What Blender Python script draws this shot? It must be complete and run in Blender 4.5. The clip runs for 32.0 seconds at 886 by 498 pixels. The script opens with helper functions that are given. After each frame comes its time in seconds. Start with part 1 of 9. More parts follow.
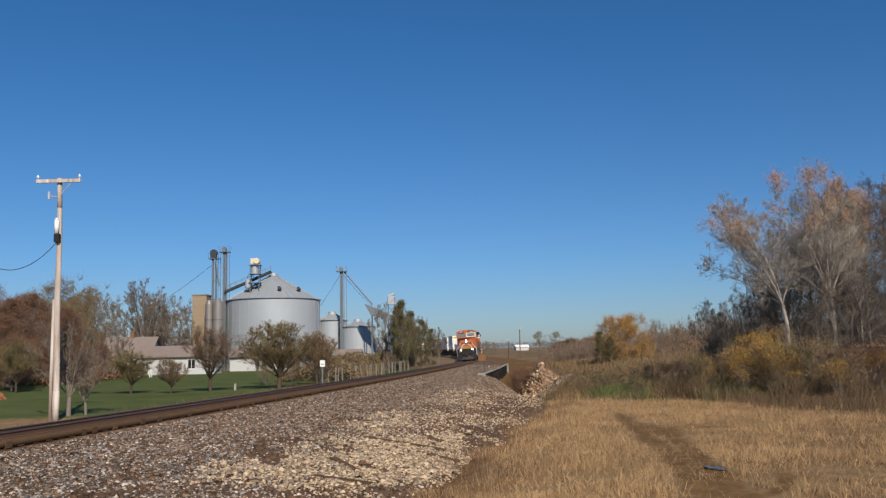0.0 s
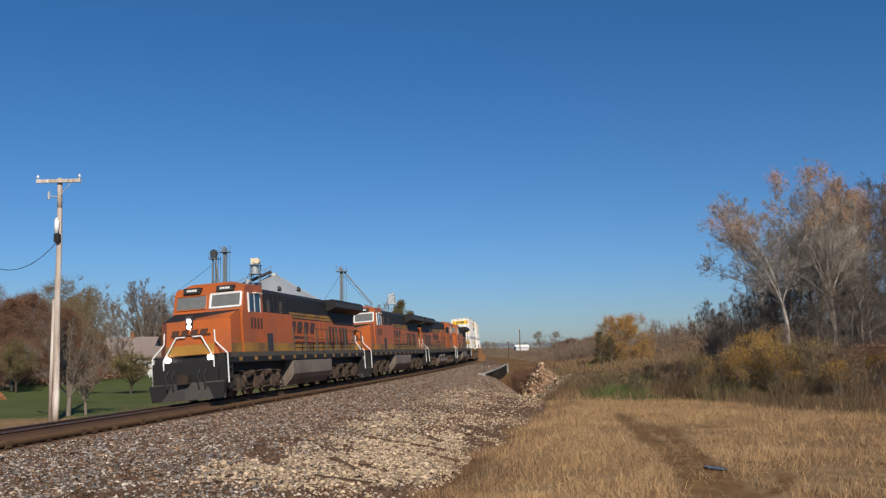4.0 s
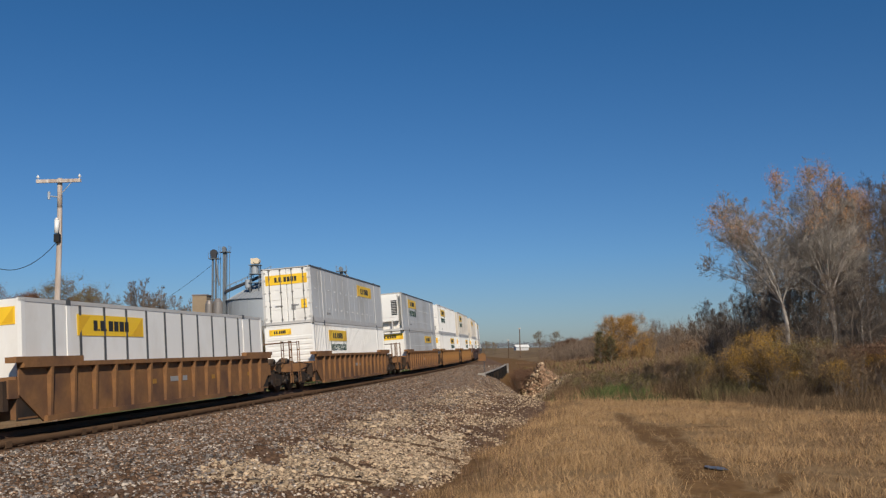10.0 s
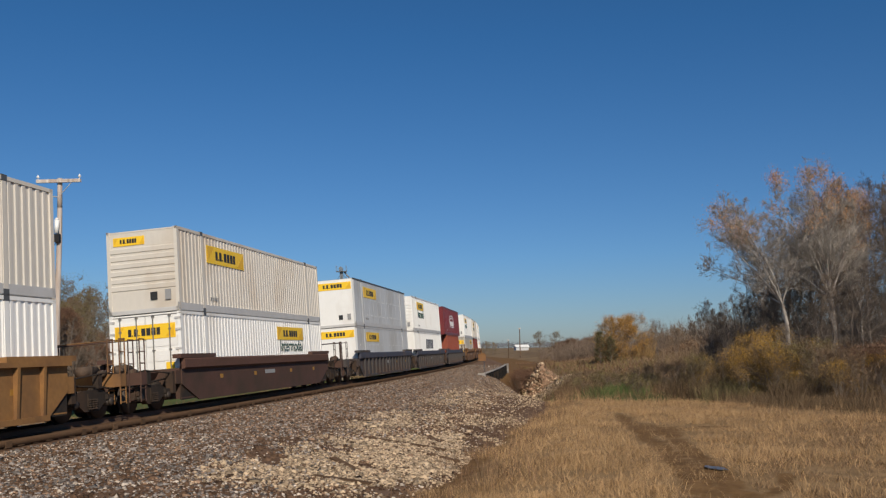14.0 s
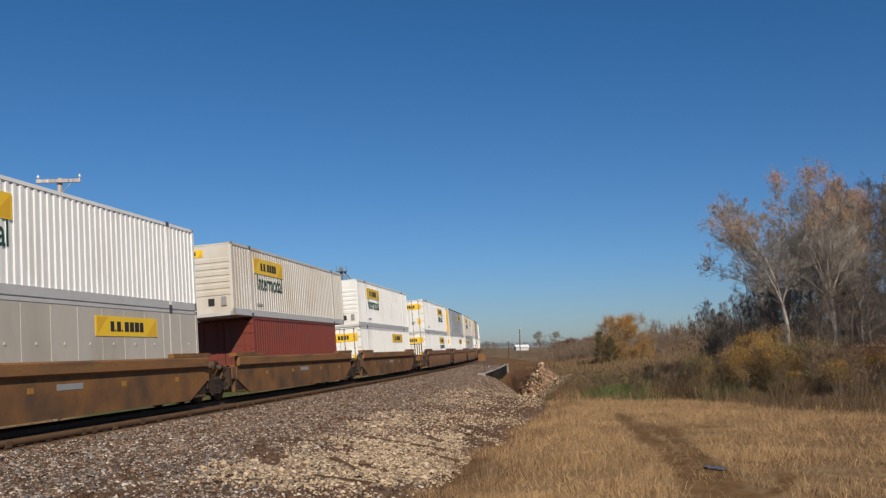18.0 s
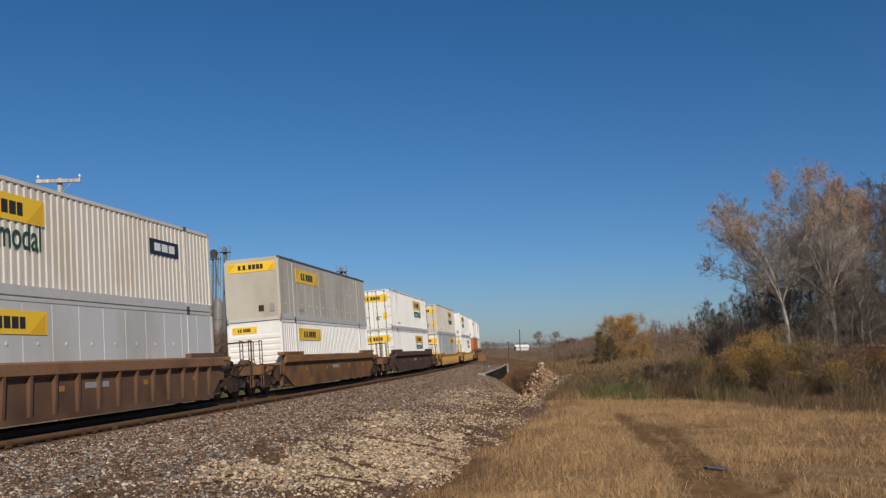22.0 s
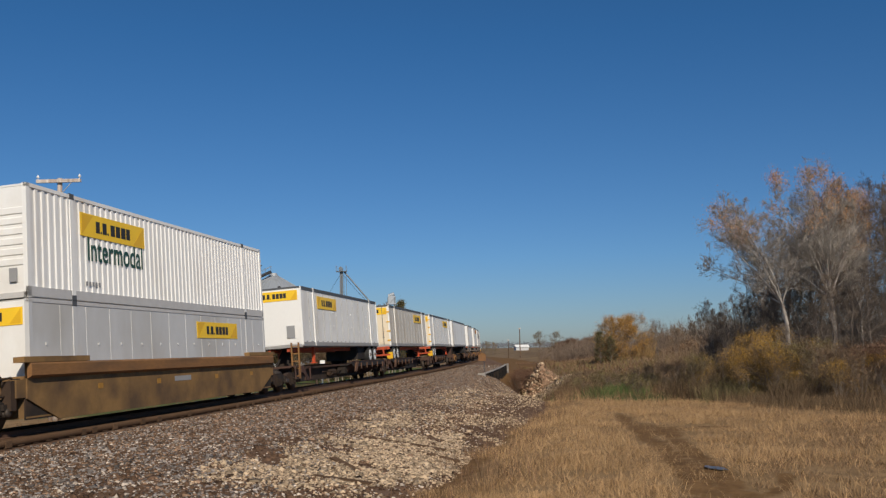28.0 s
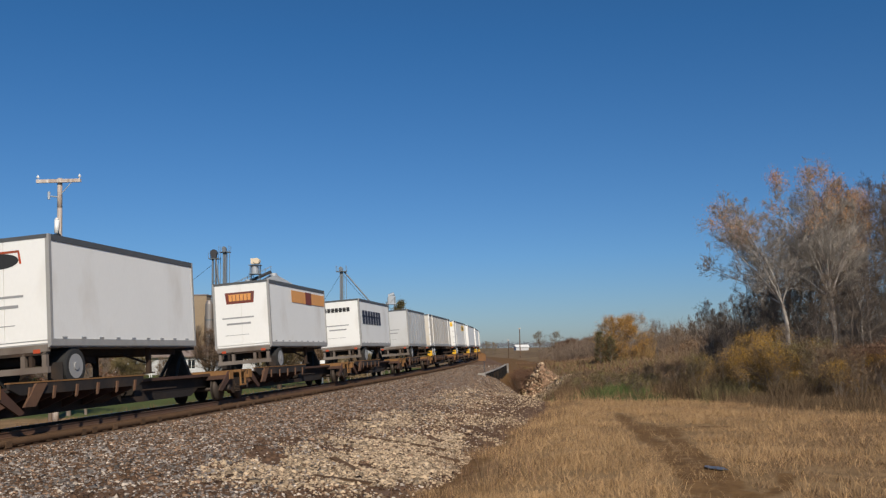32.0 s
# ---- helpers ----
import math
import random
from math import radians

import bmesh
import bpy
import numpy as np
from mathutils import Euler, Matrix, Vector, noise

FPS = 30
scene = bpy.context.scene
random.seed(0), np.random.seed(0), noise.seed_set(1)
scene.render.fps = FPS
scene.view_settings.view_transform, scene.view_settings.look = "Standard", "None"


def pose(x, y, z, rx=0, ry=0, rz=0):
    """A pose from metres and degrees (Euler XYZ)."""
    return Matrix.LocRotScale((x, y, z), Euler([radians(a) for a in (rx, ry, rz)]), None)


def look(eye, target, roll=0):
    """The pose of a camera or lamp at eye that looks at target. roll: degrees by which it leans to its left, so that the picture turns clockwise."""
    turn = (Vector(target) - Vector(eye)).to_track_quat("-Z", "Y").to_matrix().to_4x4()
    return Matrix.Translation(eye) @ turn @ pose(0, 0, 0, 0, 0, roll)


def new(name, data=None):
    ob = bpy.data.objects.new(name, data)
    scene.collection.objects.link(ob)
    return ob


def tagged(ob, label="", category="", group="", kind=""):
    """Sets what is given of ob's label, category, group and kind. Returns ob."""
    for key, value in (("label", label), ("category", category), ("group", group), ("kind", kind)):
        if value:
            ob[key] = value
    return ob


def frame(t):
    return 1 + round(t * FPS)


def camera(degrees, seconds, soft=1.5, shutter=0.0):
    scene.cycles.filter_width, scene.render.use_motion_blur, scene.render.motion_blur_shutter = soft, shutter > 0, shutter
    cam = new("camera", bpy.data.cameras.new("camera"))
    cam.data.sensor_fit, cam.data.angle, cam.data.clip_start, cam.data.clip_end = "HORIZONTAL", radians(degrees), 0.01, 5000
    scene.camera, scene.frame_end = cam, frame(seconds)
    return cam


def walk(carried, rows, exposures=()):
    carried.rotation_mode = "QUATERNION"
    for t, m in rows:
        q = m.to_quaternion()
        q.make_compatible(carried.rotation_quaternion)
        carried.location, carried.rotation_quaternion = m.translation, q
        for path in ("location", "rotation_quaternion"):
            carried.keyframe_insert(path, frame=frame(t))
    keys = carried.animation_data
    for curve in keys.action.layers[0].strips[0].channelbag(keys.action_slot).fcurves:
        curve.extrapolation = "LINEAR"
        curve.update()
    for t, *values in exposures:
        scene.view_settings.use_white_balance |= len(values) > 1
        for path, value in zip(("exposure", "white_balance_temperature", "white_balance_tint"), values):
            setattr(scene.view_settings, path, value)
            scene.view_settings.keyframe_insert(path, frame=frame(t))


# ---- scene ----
cam = camera(53.04, 32.0, soft=1.3)
EYE = Vector((0.0, 0.0, 1.833))
PITCH = math.atan(176.6 / 1571.1)
CAM_POSE = look(EYE, EYE + Vector((0, math.cos(PITCH), math.sin(PITCH))), -1.15)
walk(cam, [(0.0, CAM_POSE), (32.0, CAM_POSE)], exposures=[(0.0, -0.14, 6550, 10), (4.0, -0.14, 6550, 10), (7.0, -0.17, 6600, 10), (8.0, -0.34, 6660, 10), (9.0, -0.42, 6680, 10), (10.0, -0.36, 6680, 10), (14.0, -0.34, 6680, 10), (17.0, -0.26, 6680, 10), (20.0, -0.32, 6680, 10), (25.0, -0.40, 6680, 10), (28.0, -0.38, 6680, 10), (29.5, -0.30, 6620, 10), (32.0, -0.28, 6600, 10)])

# ---- light: low autumn noon sun from behind the camera ----
SUN_EL, SUN_AZ = radians(34), radians(163)
world = bpy.data.worlds.new("autumn_sky")
scene.world = world
world.use_nodes = True
wn = world.node_tree.nodes
sky = wn.new("ShaderNodeTexSky")
sky.sky_type = "NISHITA"
sky.sun_disc = False
sky.sun_elevation, sky.sun_rotation = SUN_EL, SUN_AZ
sky.altitude, sky.air_density, sky.dust_density, sky.ozone_density = 300, 0.8, 0.5, 1.5
tone = wn.new("ShaderNodeMix")
tone.data_type, tone.blend_type = "RGBA", "MULTIPLY"
tone.inputs[0].default_value = 1.0
# haze near the horizon, deeper blue above
way = wn.new("ShaderNodeTexCoord")
axes = wn.new("ShaderNodeSeparateXYZ")
world.node_tree.links.new(way.outputs["Generated"], axes.inputs[0])
haze = wn.new("ShaderNodeValToRGB")
haze.color_ramp.elements[0].position, haze.color_ramp.elements[0].color = 0.0, (0.69, 0.80, 1.0, 1)
haze.color_ramp.elements[1].position, haze.color_ramp.elements[1].color = 0.34, (0.36, 0.92, 1.37, 1)
haze.color_ramp.elements.new(0.1).color = (0.54, 0.89, 1.25, 1)
world.node_tree.links.new(axes.outputs[2], haze.inputs[0])
world.node_tree.links.new(haze.outputs[0], tone.inputs[7])
world.node_tree.links.new(sky.outputs[0], tone.inputs[6])
world.node_tree.links.new(tone.outputs[2], wn["Background"].inputs[0])
wn["Background"].inputs[1].default_value = 0.075
sun_data = bpy.data.lights.new("sun", "SUN")
sun_data.energy, sun_data.angle, sun_data.color = 5.0, radians(0.5), (1.0, 0.90, 0.76)
sun_lamp = new("sun", sun_data)
sun_way = Vector((math.sin(SUN_AZ) * math.cos(SUN_EL), math.cos(SUN_AZ) * math.cos(SUN_EL), math.sin(SUN_EL)))
sun_lamp.matrix_world = look(sun_way * 200, (0, 0, 0))

# ---- the line of the track: heading (radians from +Y towards +X) by distance along it ----
BANK = 3.6
HEAD_S = [-720, 0, 30, 60, 90, 130, 180, 250, 350, 420, 1100]
HEAD_A = [0.170, 0.165, 0.161, 0.148, 0.123, 0.087, 0.041, -0.023, -0.115, -0.175, -0.60]
GRID = np.arange(-720, 1100.1, 0.5)
ANG = np.interp(GRID, HEAD_S, HEAD_A)
MID = (ANG[1:] + ANG[:-1]) / 2
PX = np.concatenate([[0], np.cumsum(np.sin(MID) * 0.5)])
PY = np.concatenate([[0], np.cumsum(np.cos(MID) * 0.5)])
ZERO = int(np.argmin(abs(GRID)))
PX, PY = PX - PX[ZERO] - 15.02, PY - PY[ZERO]


def track_at(s):
    return float(np.interp(s, GRID, PX)), float(np.interp(s, GRID, PY)), float(np.interp(s, GRID, ANG))


def beside(s, lat, z=0.0):
    """A point lat metres to the right of the track's centre line, in level coordinates."""
    x, y, a = track_at(s)
    return Vector((x + lat * math.cos(a), y - lat * math.sin(a), z))


def rail_pose(s, z=0.0):
    x, y, a = track_at(s)
    return pose(x, y, z, 0, -BANK, -math.degrees(a))


def travelled(t):
    """Metres that the train has gone after t seconds."""
    return 26.18 * t - 0.0509 * t * t if t <= 9.6 else 246.637 + 25.2 * (t - 9.6)


# ---- materials ----
def mat(name, col, rough=0.7, metal=0.0, var=0.12, scale=3.0, fine=40.0, bump=0.15, dirt=None, dirt_amt=0.0, dirt_scale=0.8,
        glow=0.0, per_object=0.0, island=0.0, stretch=(1, 1, 1), spec=0.5):
    m = bpy.data.materials.new(name)
    m.use_nodes = True
    t = m.node_tree
    n, l = t.nodes, t.links
    b = n["Principled BSDF"]
    b.inputs["Roughness"].default_value = rough
    b.inputs["Metallic"].default_value = metal
    b.inputs["Specular IOR Level"].default_value = spec
    co = n.new("ShaderNodeTexCoord")
    mp = n.new("ShaderNodeMapping")
    mp.inputs["Scale"].default_value = stretch
    l.new(co.outputs["Object"], mp.inputs["Vector"])
    def tex(sc, det=4.0):
        k = n.new("ShaderNodeTexNoise")
        k.inputs["Scale"].default_value, k.inputs["Detail"].default_value = sc, det
        l.new(mp.outputs[0], k.inputs["Vector"])
        return k
    big, small = tex(scale), tex(fine, 2.0)
    hsv = n.new("ShaderNodeHueSaturation")
    hsv.inputs["Color"].default_value = (*col, 1)
    mul = n.new("ShaderNodeMath")
    mul.operation = "MULTIPLY_ADD"
    mul.inputs[1].default_value, mul.inputs[2].default_value = var * 2.5, 1 - var * 1.25
    add = n.new("ShaderNodeMath")
    add.operation = "MULTIPLY_ADD"
    add.inputs[1].default_value = 0.5
    l.new(small.outputs[0], add.inputs[0])
    half = n.new("ShaderNodeMath")
    half.operation = "MULTIPLY"
    half.inputs[1].default_value = 0.5
    l.new(big.outputs[0], half.inputs[0])
    l.new(half.outputs[0], add.inputs[2])
    l.new(add.outputs[0], mul.inputs[0])
    last = mul
    if per_object or island:
        rnd = n.new("ShaderNodeObjectInfo").outputs["Random"] if per_object else n.new("ShaderNodeNewGeometry").outputs["Random Per Island"]
        k = n.new("ShaderNodeMath")
        k.operation = "MULTIPLY_ADD"
        amt = per_object or island
        k.inputs[1].default_value, k.inputs[2].default_value = amt * 2, 1 - amt
        l.new(rnd, k.inputs[0])
        p = n.new("ShaderNodeMath")
        p.operation = "MULTIPLY"
        l.new(k.outputs[0], p.inputs[0])
        l.new(mul.outputs[0], p.inputs[1])
        last = p
    l.new(last.outputs[0], hsv.inputs["Value"])
    out = hsv.outputs[0]
    if dirt:
        stain = tex(dirt_scale, 6.0)
        ramp = n.new("ShaderNodeMapRange")
        ramp.inputs["From Min"].default_value, ramp.inputs["From Max"].default_value = 0.62 - dirt_amt * 0.35, 0.8 - dirt_amt * 0.2
        l.new(stain.outputs[0], ramp.inputs[0])
        mix = n.new("ShaderNodeMix")
        mix.data_type = "RGBA"
        mix.inputs[7].default_value = (*dirt, 1)
        l.new(ramp.outputs[0], mix.inputs[0])
        l.new(out, mix.inputs[6])
        out = mix.outputs[2]
    l.new(out, b.inputs["Base Color"])
    if bump:
        bp = n.new("ShaderNodeBump")
        bp.inputs["Strength"].default_value, bp.inputs["Distance"].default_value = bump, 0.02
        l.new(small.outputs[0], bp.inputs["Height"])
        l.new(bp.outputs[0], b.inputs["Normal"])
    if glow:
        b.inputs["Emission Color"].default_value = (*col, 1)
        b.inputs["Emission Strength"].default_value = glow
    return m


STEEL_RAIL = mat("worn_rail_steel", (0.09, 0.055, 0.036), 0.8, 0.1, dirt=(0.12, 0.06, 0.035), dirt_amt=0.8)
RAIL_HEAD = mat("polished_rail_head", (0.42, 0.42, 0.44), 0.25, 1.0, var=0.05)
TIE_WOOD = mat("weathered_tie_wood", (0.125, 0.075, 0.044), 0.85, var=0.35, scale=2, fine=18, per_object=0.2, stretch=(1, 6, 6), bump=0.5, spec=0.1)
BALLAST = mat("brown_soil_bed", (0.17, 0.108, 0.072), 0.95, var=0.5, scale=1.2, fine=16, bump=1.0, dirt=(0.11, 0.062, 0.038), dirt_amt=0.6, dirt_scale=0.5, spec=0.12)
FINES = mat("brown_ballast_fines", (0.125, 0.073, 0.042), 0.95, var=0.4, scale=1.5, fine=25, bump=0.6, spec=0.08)
STONE = mat("crushed_grey_stone", (0.203, 0.178, 0.16), 0.95, var=0.2, scale=0.6, fine=30, island=0.75, bump=0.4, spec=0.12)
TAN_STONE = mat("crushed_tan_stone", (0.261, 0.167, 0.108), 0.95, var=0.2, scale=0.6, fine=30, island=0.6, bump=0.4, spec=0.12)
WHITE_STONE = mat("crushed_cream_stone", (0.54, 0.459, 0.378), 0.95, var=0.2, scale=0.6, fine=30, island=0.3, bump=0.4, spec=0.12)
DUST_STONE = mat("brown_dusty_stone", (0.108, 0.065, 0.041), 0.95, var=0.25, scale=0.6, fine=30, island=0.5, bump=0.4, spec=0.12)
LIME = mat("pale_limestone", (0.43, 0.322, 0.215), 0.95, var=0.2, scale=0.8, fine=30, island=0.6, bump=0.4, spec=0.12)
CONCRETE = mat("weathered_concrete", (0.378, 0.351, 0.315), 0.9, var=0.25, scale=1.0, fine=25, dirt=(0.12, 0.10, 0.09), dirt_amt=0.5)
POLE_WOOD = mat("grey_brown_pole_wood", (0.44, 0.35, 0.29), 0.9, var=0.6, scale=2.5, fine=14, stretch=(6, 6, 0.4), bump=0.6, dirt=(0.70, 0.63, 0.57), dirt_amt=0.6, dirt_scale=1.0)
GALV = mat("galvanised_steel", (0.396, 0.427, 0.459), 0.55, 0.2, var=0.1, scale=0.3, fine=4, bump=0.05)
GALV_ROOF = mat("galvanised_roof_steel", (0.36, 0.383, 0.405), 0.55, 0.2, var=0.12, scale=0.5, fine=6, bump=0.05)
DARK_STEEL = mat("dark_painted_steel", (0.06, 0.06, 0.065), 0.6, 0.3, var=0.2, spec=0.2)
LEG_STEEL = mat("dull_grey_steel", (0.17, 0.19, 0.21), 0.55, 0.5, var=0.2)
TANK_STEEL = mat("brushed_tank_steel", (0.31, 0.275, 0.25), 0.4, 0.4, var=0.3, stretch=(1, 1, 0.2))
TAN_WALL = mat("tan_concrete_wall", (0.306, 0.23, 0.153), 0.9, var=0.25, scale=0.4, fine=5)
WHITE_SIDING = mat("white_house_siding", (0.522, 0.522, 0.522), 0.7, var=0.1)
ROOF_SHINGLE = mat("faded_brown_shingles", (0.243, 0.189, 0.162), 0.9, var=0.25, scale=1, fine=8)
GLASS_DARK = mat("dark_window_glass", (0.02, 0.025, 0.03), 0.08, 0.0, var=0.02, bump=0)
BARK_GREY = mat("grey_bark", (0.20, 0.162, 0.132), 0.95, var=0.35, scale=3, fine=20)
BARK_PALE = mat("pale_cottonwood_bark", (0.56, 0.525, 0.475), 0.9, var=0.5, scale=2.0, fine=10, dirt=(0.16, 0.12, 0.10), dirt_amt=0.8, dirt_scale=1.3, stretch=(1, 1, 0.6))
BARK_DARK = mat("dark_brown_bark", (0.085, 0.062, 0.045), 0.95, var=0.35, scale=3, fine=20, spec=0.15)
TWIG_DARK = mat("grey_bare_twigs", (0.168, 0.131, 0.102), 0.95, var=0.2, island=0.4, bump=0)
TWIG = mat("bare_twigs", (0.19, 0.13, 0.08), 0.95, var=0.2, island=0.4, bump=0)
TWIG_OLIVE = mat("olive_brown_twigs", (0.185, 0.132, 0.07), 0.95, var=0.2, island=0.4, bump=0)
TWIG_PALE = mat("pale_bare_twigs", (0.30, 0.265, 0.23), 0.95, var=0.2, island=0.35, bump=0)
LEAF_RUST = mat("rust_brown_leaves", (0.167, 0.086, 0.05), 0.8, island=0.5, var=0.2, bump=0)
LEAF_OLIVE = mat("olive_autumn_leaves", (0.185, 0.148, 0.052), 0.8, island=0.5, var=0.2, bump=0)
LEAF_GOLD = mat("golden_leaves", (0.44, 0.25, 0.04), 0.75, island=0.4, var=0.2, bump=0)
LEAF_ORANGE = mat("orange_tan_leaves", (0.56, 0.27, 0.095), 0.75, island=0.4, var=0.2, bump=0)
LEAF_CEDAR = mat("dark_cedar_sprays", (0.117, 0.099, 0.041), 0.85, island=0.5, var=0.2, bump=0)
LEAF_WEED = mat("dry_weed_leaves", (0.189, 0.115, 0.068), 0.9, island=0.5, var=0.3, scale=0.3, fine=2, bump=0, spec=0.12)
DRY_GRASS = mat("dry_straw_grass", (0.45, 0.29, 0.148), 0.9, island=0.28, var=0.5, scale=0.35, fine=1.5, bump=0, spec=0.12)
GREEN_GRASS = mat("green_weeds", (0.068, 0.09, 0.029), 0.9, island=0.4, var=0.3, scale=0.2, fine=2, bump=0)
PUDDLE = mat("puddle_water", (0.10, 0.09, 0.08), 0.3, 0.0, var=0.02, bump=0.02)

PAINT_WHITE = mat("white_container_paint", (0.85, 0.84, 0.805), 0.5, var=0.05, scale=0.7, fine=12, bump=0.03, dirt=(0.68, 0.64, 0.58), dirt_amt=0.15, dirt_scale=0.5, stretch=(1, 1, 0.5))
PAINT_DULL = mat("chalky_white_container_paint", (0.69, 0.66, 0.615), 0.6, var=0.08, scale=0.7, fine=12, bump=0.03, dirt=(0.54, 0.50, 0.45), dirt_amt=0.3, dirt_scale=0.5, stretch=(1, 1, 0.5))
PAINT_DOOR = mat("yellowed_rusty_door_paint", (0.78, 0.67, 0.50), 0.6, var=0.15, scale=1.2, fine=12, bump=0.03, dirt=(0.45, 0.24, 0.09), dirt_amt=0.3, dirt_scale=1.6, stretch=(1, 1, 0.4))
TRAILER_RAIL = mat("dull_grey_trailer_rail", (0.34, 0.33, 0.315), 0.6, 0.1, var=0.25)
PAINT_CREAM = mat("aged_cream_container_paint", (0.648, 0.603, 0.531), 0.55, var=0.08, scale=0.7, fine=12, bump=0.03, dirt=(0.52, 0.43, 0.33), dirt_amt=0.25, dirt_scale=0.5, stretch=(1, 1, 0.5))
PAINT_GREY = mat("grey_aluminium_plate", (0.594, 0.594, 0.585), 0.5, 0.05, var=0.05, scale=0.7, fine=12, bump=0.03, dirt=(0.46, 0.44, 0.40), dirt_amt=0.3, dirt_scale=0.4, stretch=(1, 1, 0.5))
PAINT_BUFF = mat("weathered_buff_plate", (0.55, 0.505, 0.43), 0.55, 0.05, var=0.08, scale=0.7, fine=12, bump=0.03, dirt=(0.40, 0.345, 0.27), dirt_amt=0.35, dirt_scale=0.5, stretch=(1, 1, 0.4))
PAINT_RED = mat("dark_red_container_paint", (0.18, 0.023, 0.025), 0.5, var=0.12, scale=0.7, fine=12, bump=0.03, dirt=(0.14, 0.04, 0.03), dirt_amt=0.4)
PAINT_BRICK = mat("brick_red_container_paint", (0.288, 0.068, 0.032), 0.6, var=0.12, scale=0.7, fine=12, bump=0.03, dirt=(0.20, 0.06, 0.035), dirt_amt=0.4)
PAINT_ORANGE = mat("orange_container_paint", (0.58, 0.15, 0.03), 0.55, var=0.1, scale=0.7, fine=12, bump=0.03, dirt=(0.35, 0.10, 0.04), dirt_amt=0.3)
PAINT_GOLD = mat("dark_gold_panel_paint", (0.78, 0.44, 0.02), 0.5, var=0.1, bump=0.02)
PAINT_YELLOW = mat("yellow_panel_paint", (0.92, 0.58, 0.03), 0.5, var=0.08, bump=0.02)
GREY_RAIL = mat("grey_container_rail", (0.60, 0.585, 0.56), 0.6, 0.2, var=0.2)
DARK_RAIL = mat("charcoal_top_rail", (0.10, 0.105, 0.11), 0.6, 0.2, var=0.2)
INK = mat("black_lettering", (0.025, 0.025, 0.025), 0.6, var=0.05, bump=0)
INK_GREEN = mat("dark_green_lettering", (0.02, 0.075, 0.055), 0.6, var=0.05, bump=0)
INK_NAVY = mat("navy_lettering", (0.02, 0.025, 0.05), 0.6, var=0.05, bump=0)
INK_WHITE = mat("white_lettering", (0.75, 0.75, 0.75), 0.6, var=0.05, bump=0)
INK_GREY = mat("faded_grey_lettering", (0.30, 0.30, 0.30), 0.6, var=0.1, bump=0)
WELL_RUST = mat("rust_brown_well_paint", (0.265, 0.133, 0.056), 0.8, var=0.4, scale=0.8, fine=9, dirt=(0.12, 0.065, 0.042), dirt_amt=0.6, spec=0.25)
WELL_TAN = mat("faded_orange_brown_well_paint", (0.30, 0.153, 0.055), 0.8, var=0.35, scale=0.8, fine=9, dirt=(0.15, 0.08, 0.042), dirt_amt=0.6, spec=0.25)
WELL_DUST = mat("dusty_golden_khaki_well_paint", (0.245, 0.142, 0.056), 0.75, var=0.3, scale=0.6, fine=9, dirt=(0.105, 0.066, 0.038), dirt_amt=0.55, spec=0.25)
WELL_BROWN = mat("dull_rusty_brown_well_paint", (0.15, 0.082, 0.05), 0.75, var=0.25, scale=0.6, fine=9, dirt=(0.09, 0.05, 0.033), dirt_amt=0.6, spec=0.25)
WELL_UMBER = mat("dark_umber_well_paint", (0.095, 0.05, 0.038), 0.75, var=0.25, scale=0.6, fine=9, dirt=(0.065, 0.042, 0.03), dirt_amt=0.6, spec=0.25)
PAINT_MAROON = mat("maroon_container_paint", (0.20, 0.04, 0.024), 0.6, var=0.12, scale=0.7, fine=12, bump=0.03, dirt=(0.14, 0.05, 0.04), dirt_amt=0.4)
WELL_KHAKI = mat("dusty_orange_brown_well_paint", (0.235, 0.112, 0.04), 0.75, var=0.3, scale=0.6, fine=9, dirt=(0.10, 0.06, 0.038), dirt_amt=0.6, spec=0.25)
CHORD_NAVY = mat("navy_charcoal_chord_paint", (0.05, 0.052, 0.072), 0.7, var=0.25, scale=0.8, fine=9, dirt=(0.09, 0.06, 0.045), dirt_amt=0.4)
CHORD_RUST = mat("orange_brown_chord_paint", (0.24, 0.13, 0.07), 0.75, var=0.35, scale=0.8, fine=9, dirt=(0.13, 0.075, 0.045), dirt_amt=0.5, spec=0.25)
CHORD_TAN = mat("dusty_tan_chord_paint", (0.25, 0.125, 0.05), 0.75, var=0.35, scale=0.8, fine=9, dirt=(0.12, 0.07, 0.04), dirt_amt=0.5, stretch=(1, 0.5, 2), spec=0.25)
CHORD_UMBER = mat("dusty_umber_chord_paint", (0.115, 0.058, 0.042), 0.75, var=0.35, scale=0.8, fine=9, dirt=(0.08, 0.045, 0.03), dirt_amt=0.5, stretch=(1, 0.5, 2), spec=0.25)
WELL_DARK = mat("charcoal_well_paint", (0.07, 0.063, 0.062), 0.75, var=0.2, scale=0.6, fine=9, dirt=(0.09, 0.055, 0.04), dirt_amt=0.5, spec=0.25)
WELL_YELLOW = mat("dirty_yellow_well_paint", (0.43, 0.24, 0.06), 0.75, var=0.2, scale=0.6, fine=9, dirt=(0.22, 0.13, 0.05), dirt_amt=0.5)
TRUCK_IRON = mat("grimy_truck_iron", (0.036, 0.03, 0.026), 0.85, 0.2, var=0.3, scale=2, fine=15, dirt=(0.085, 0.052, 0.034), dirt_amt=0.5, spec=0.2)
WHEEL_IRON = mat("rail_wheel_steel", (0.075, 0.06, 0.05), 0.6, 0.5, var=0.2, spec=0.25)
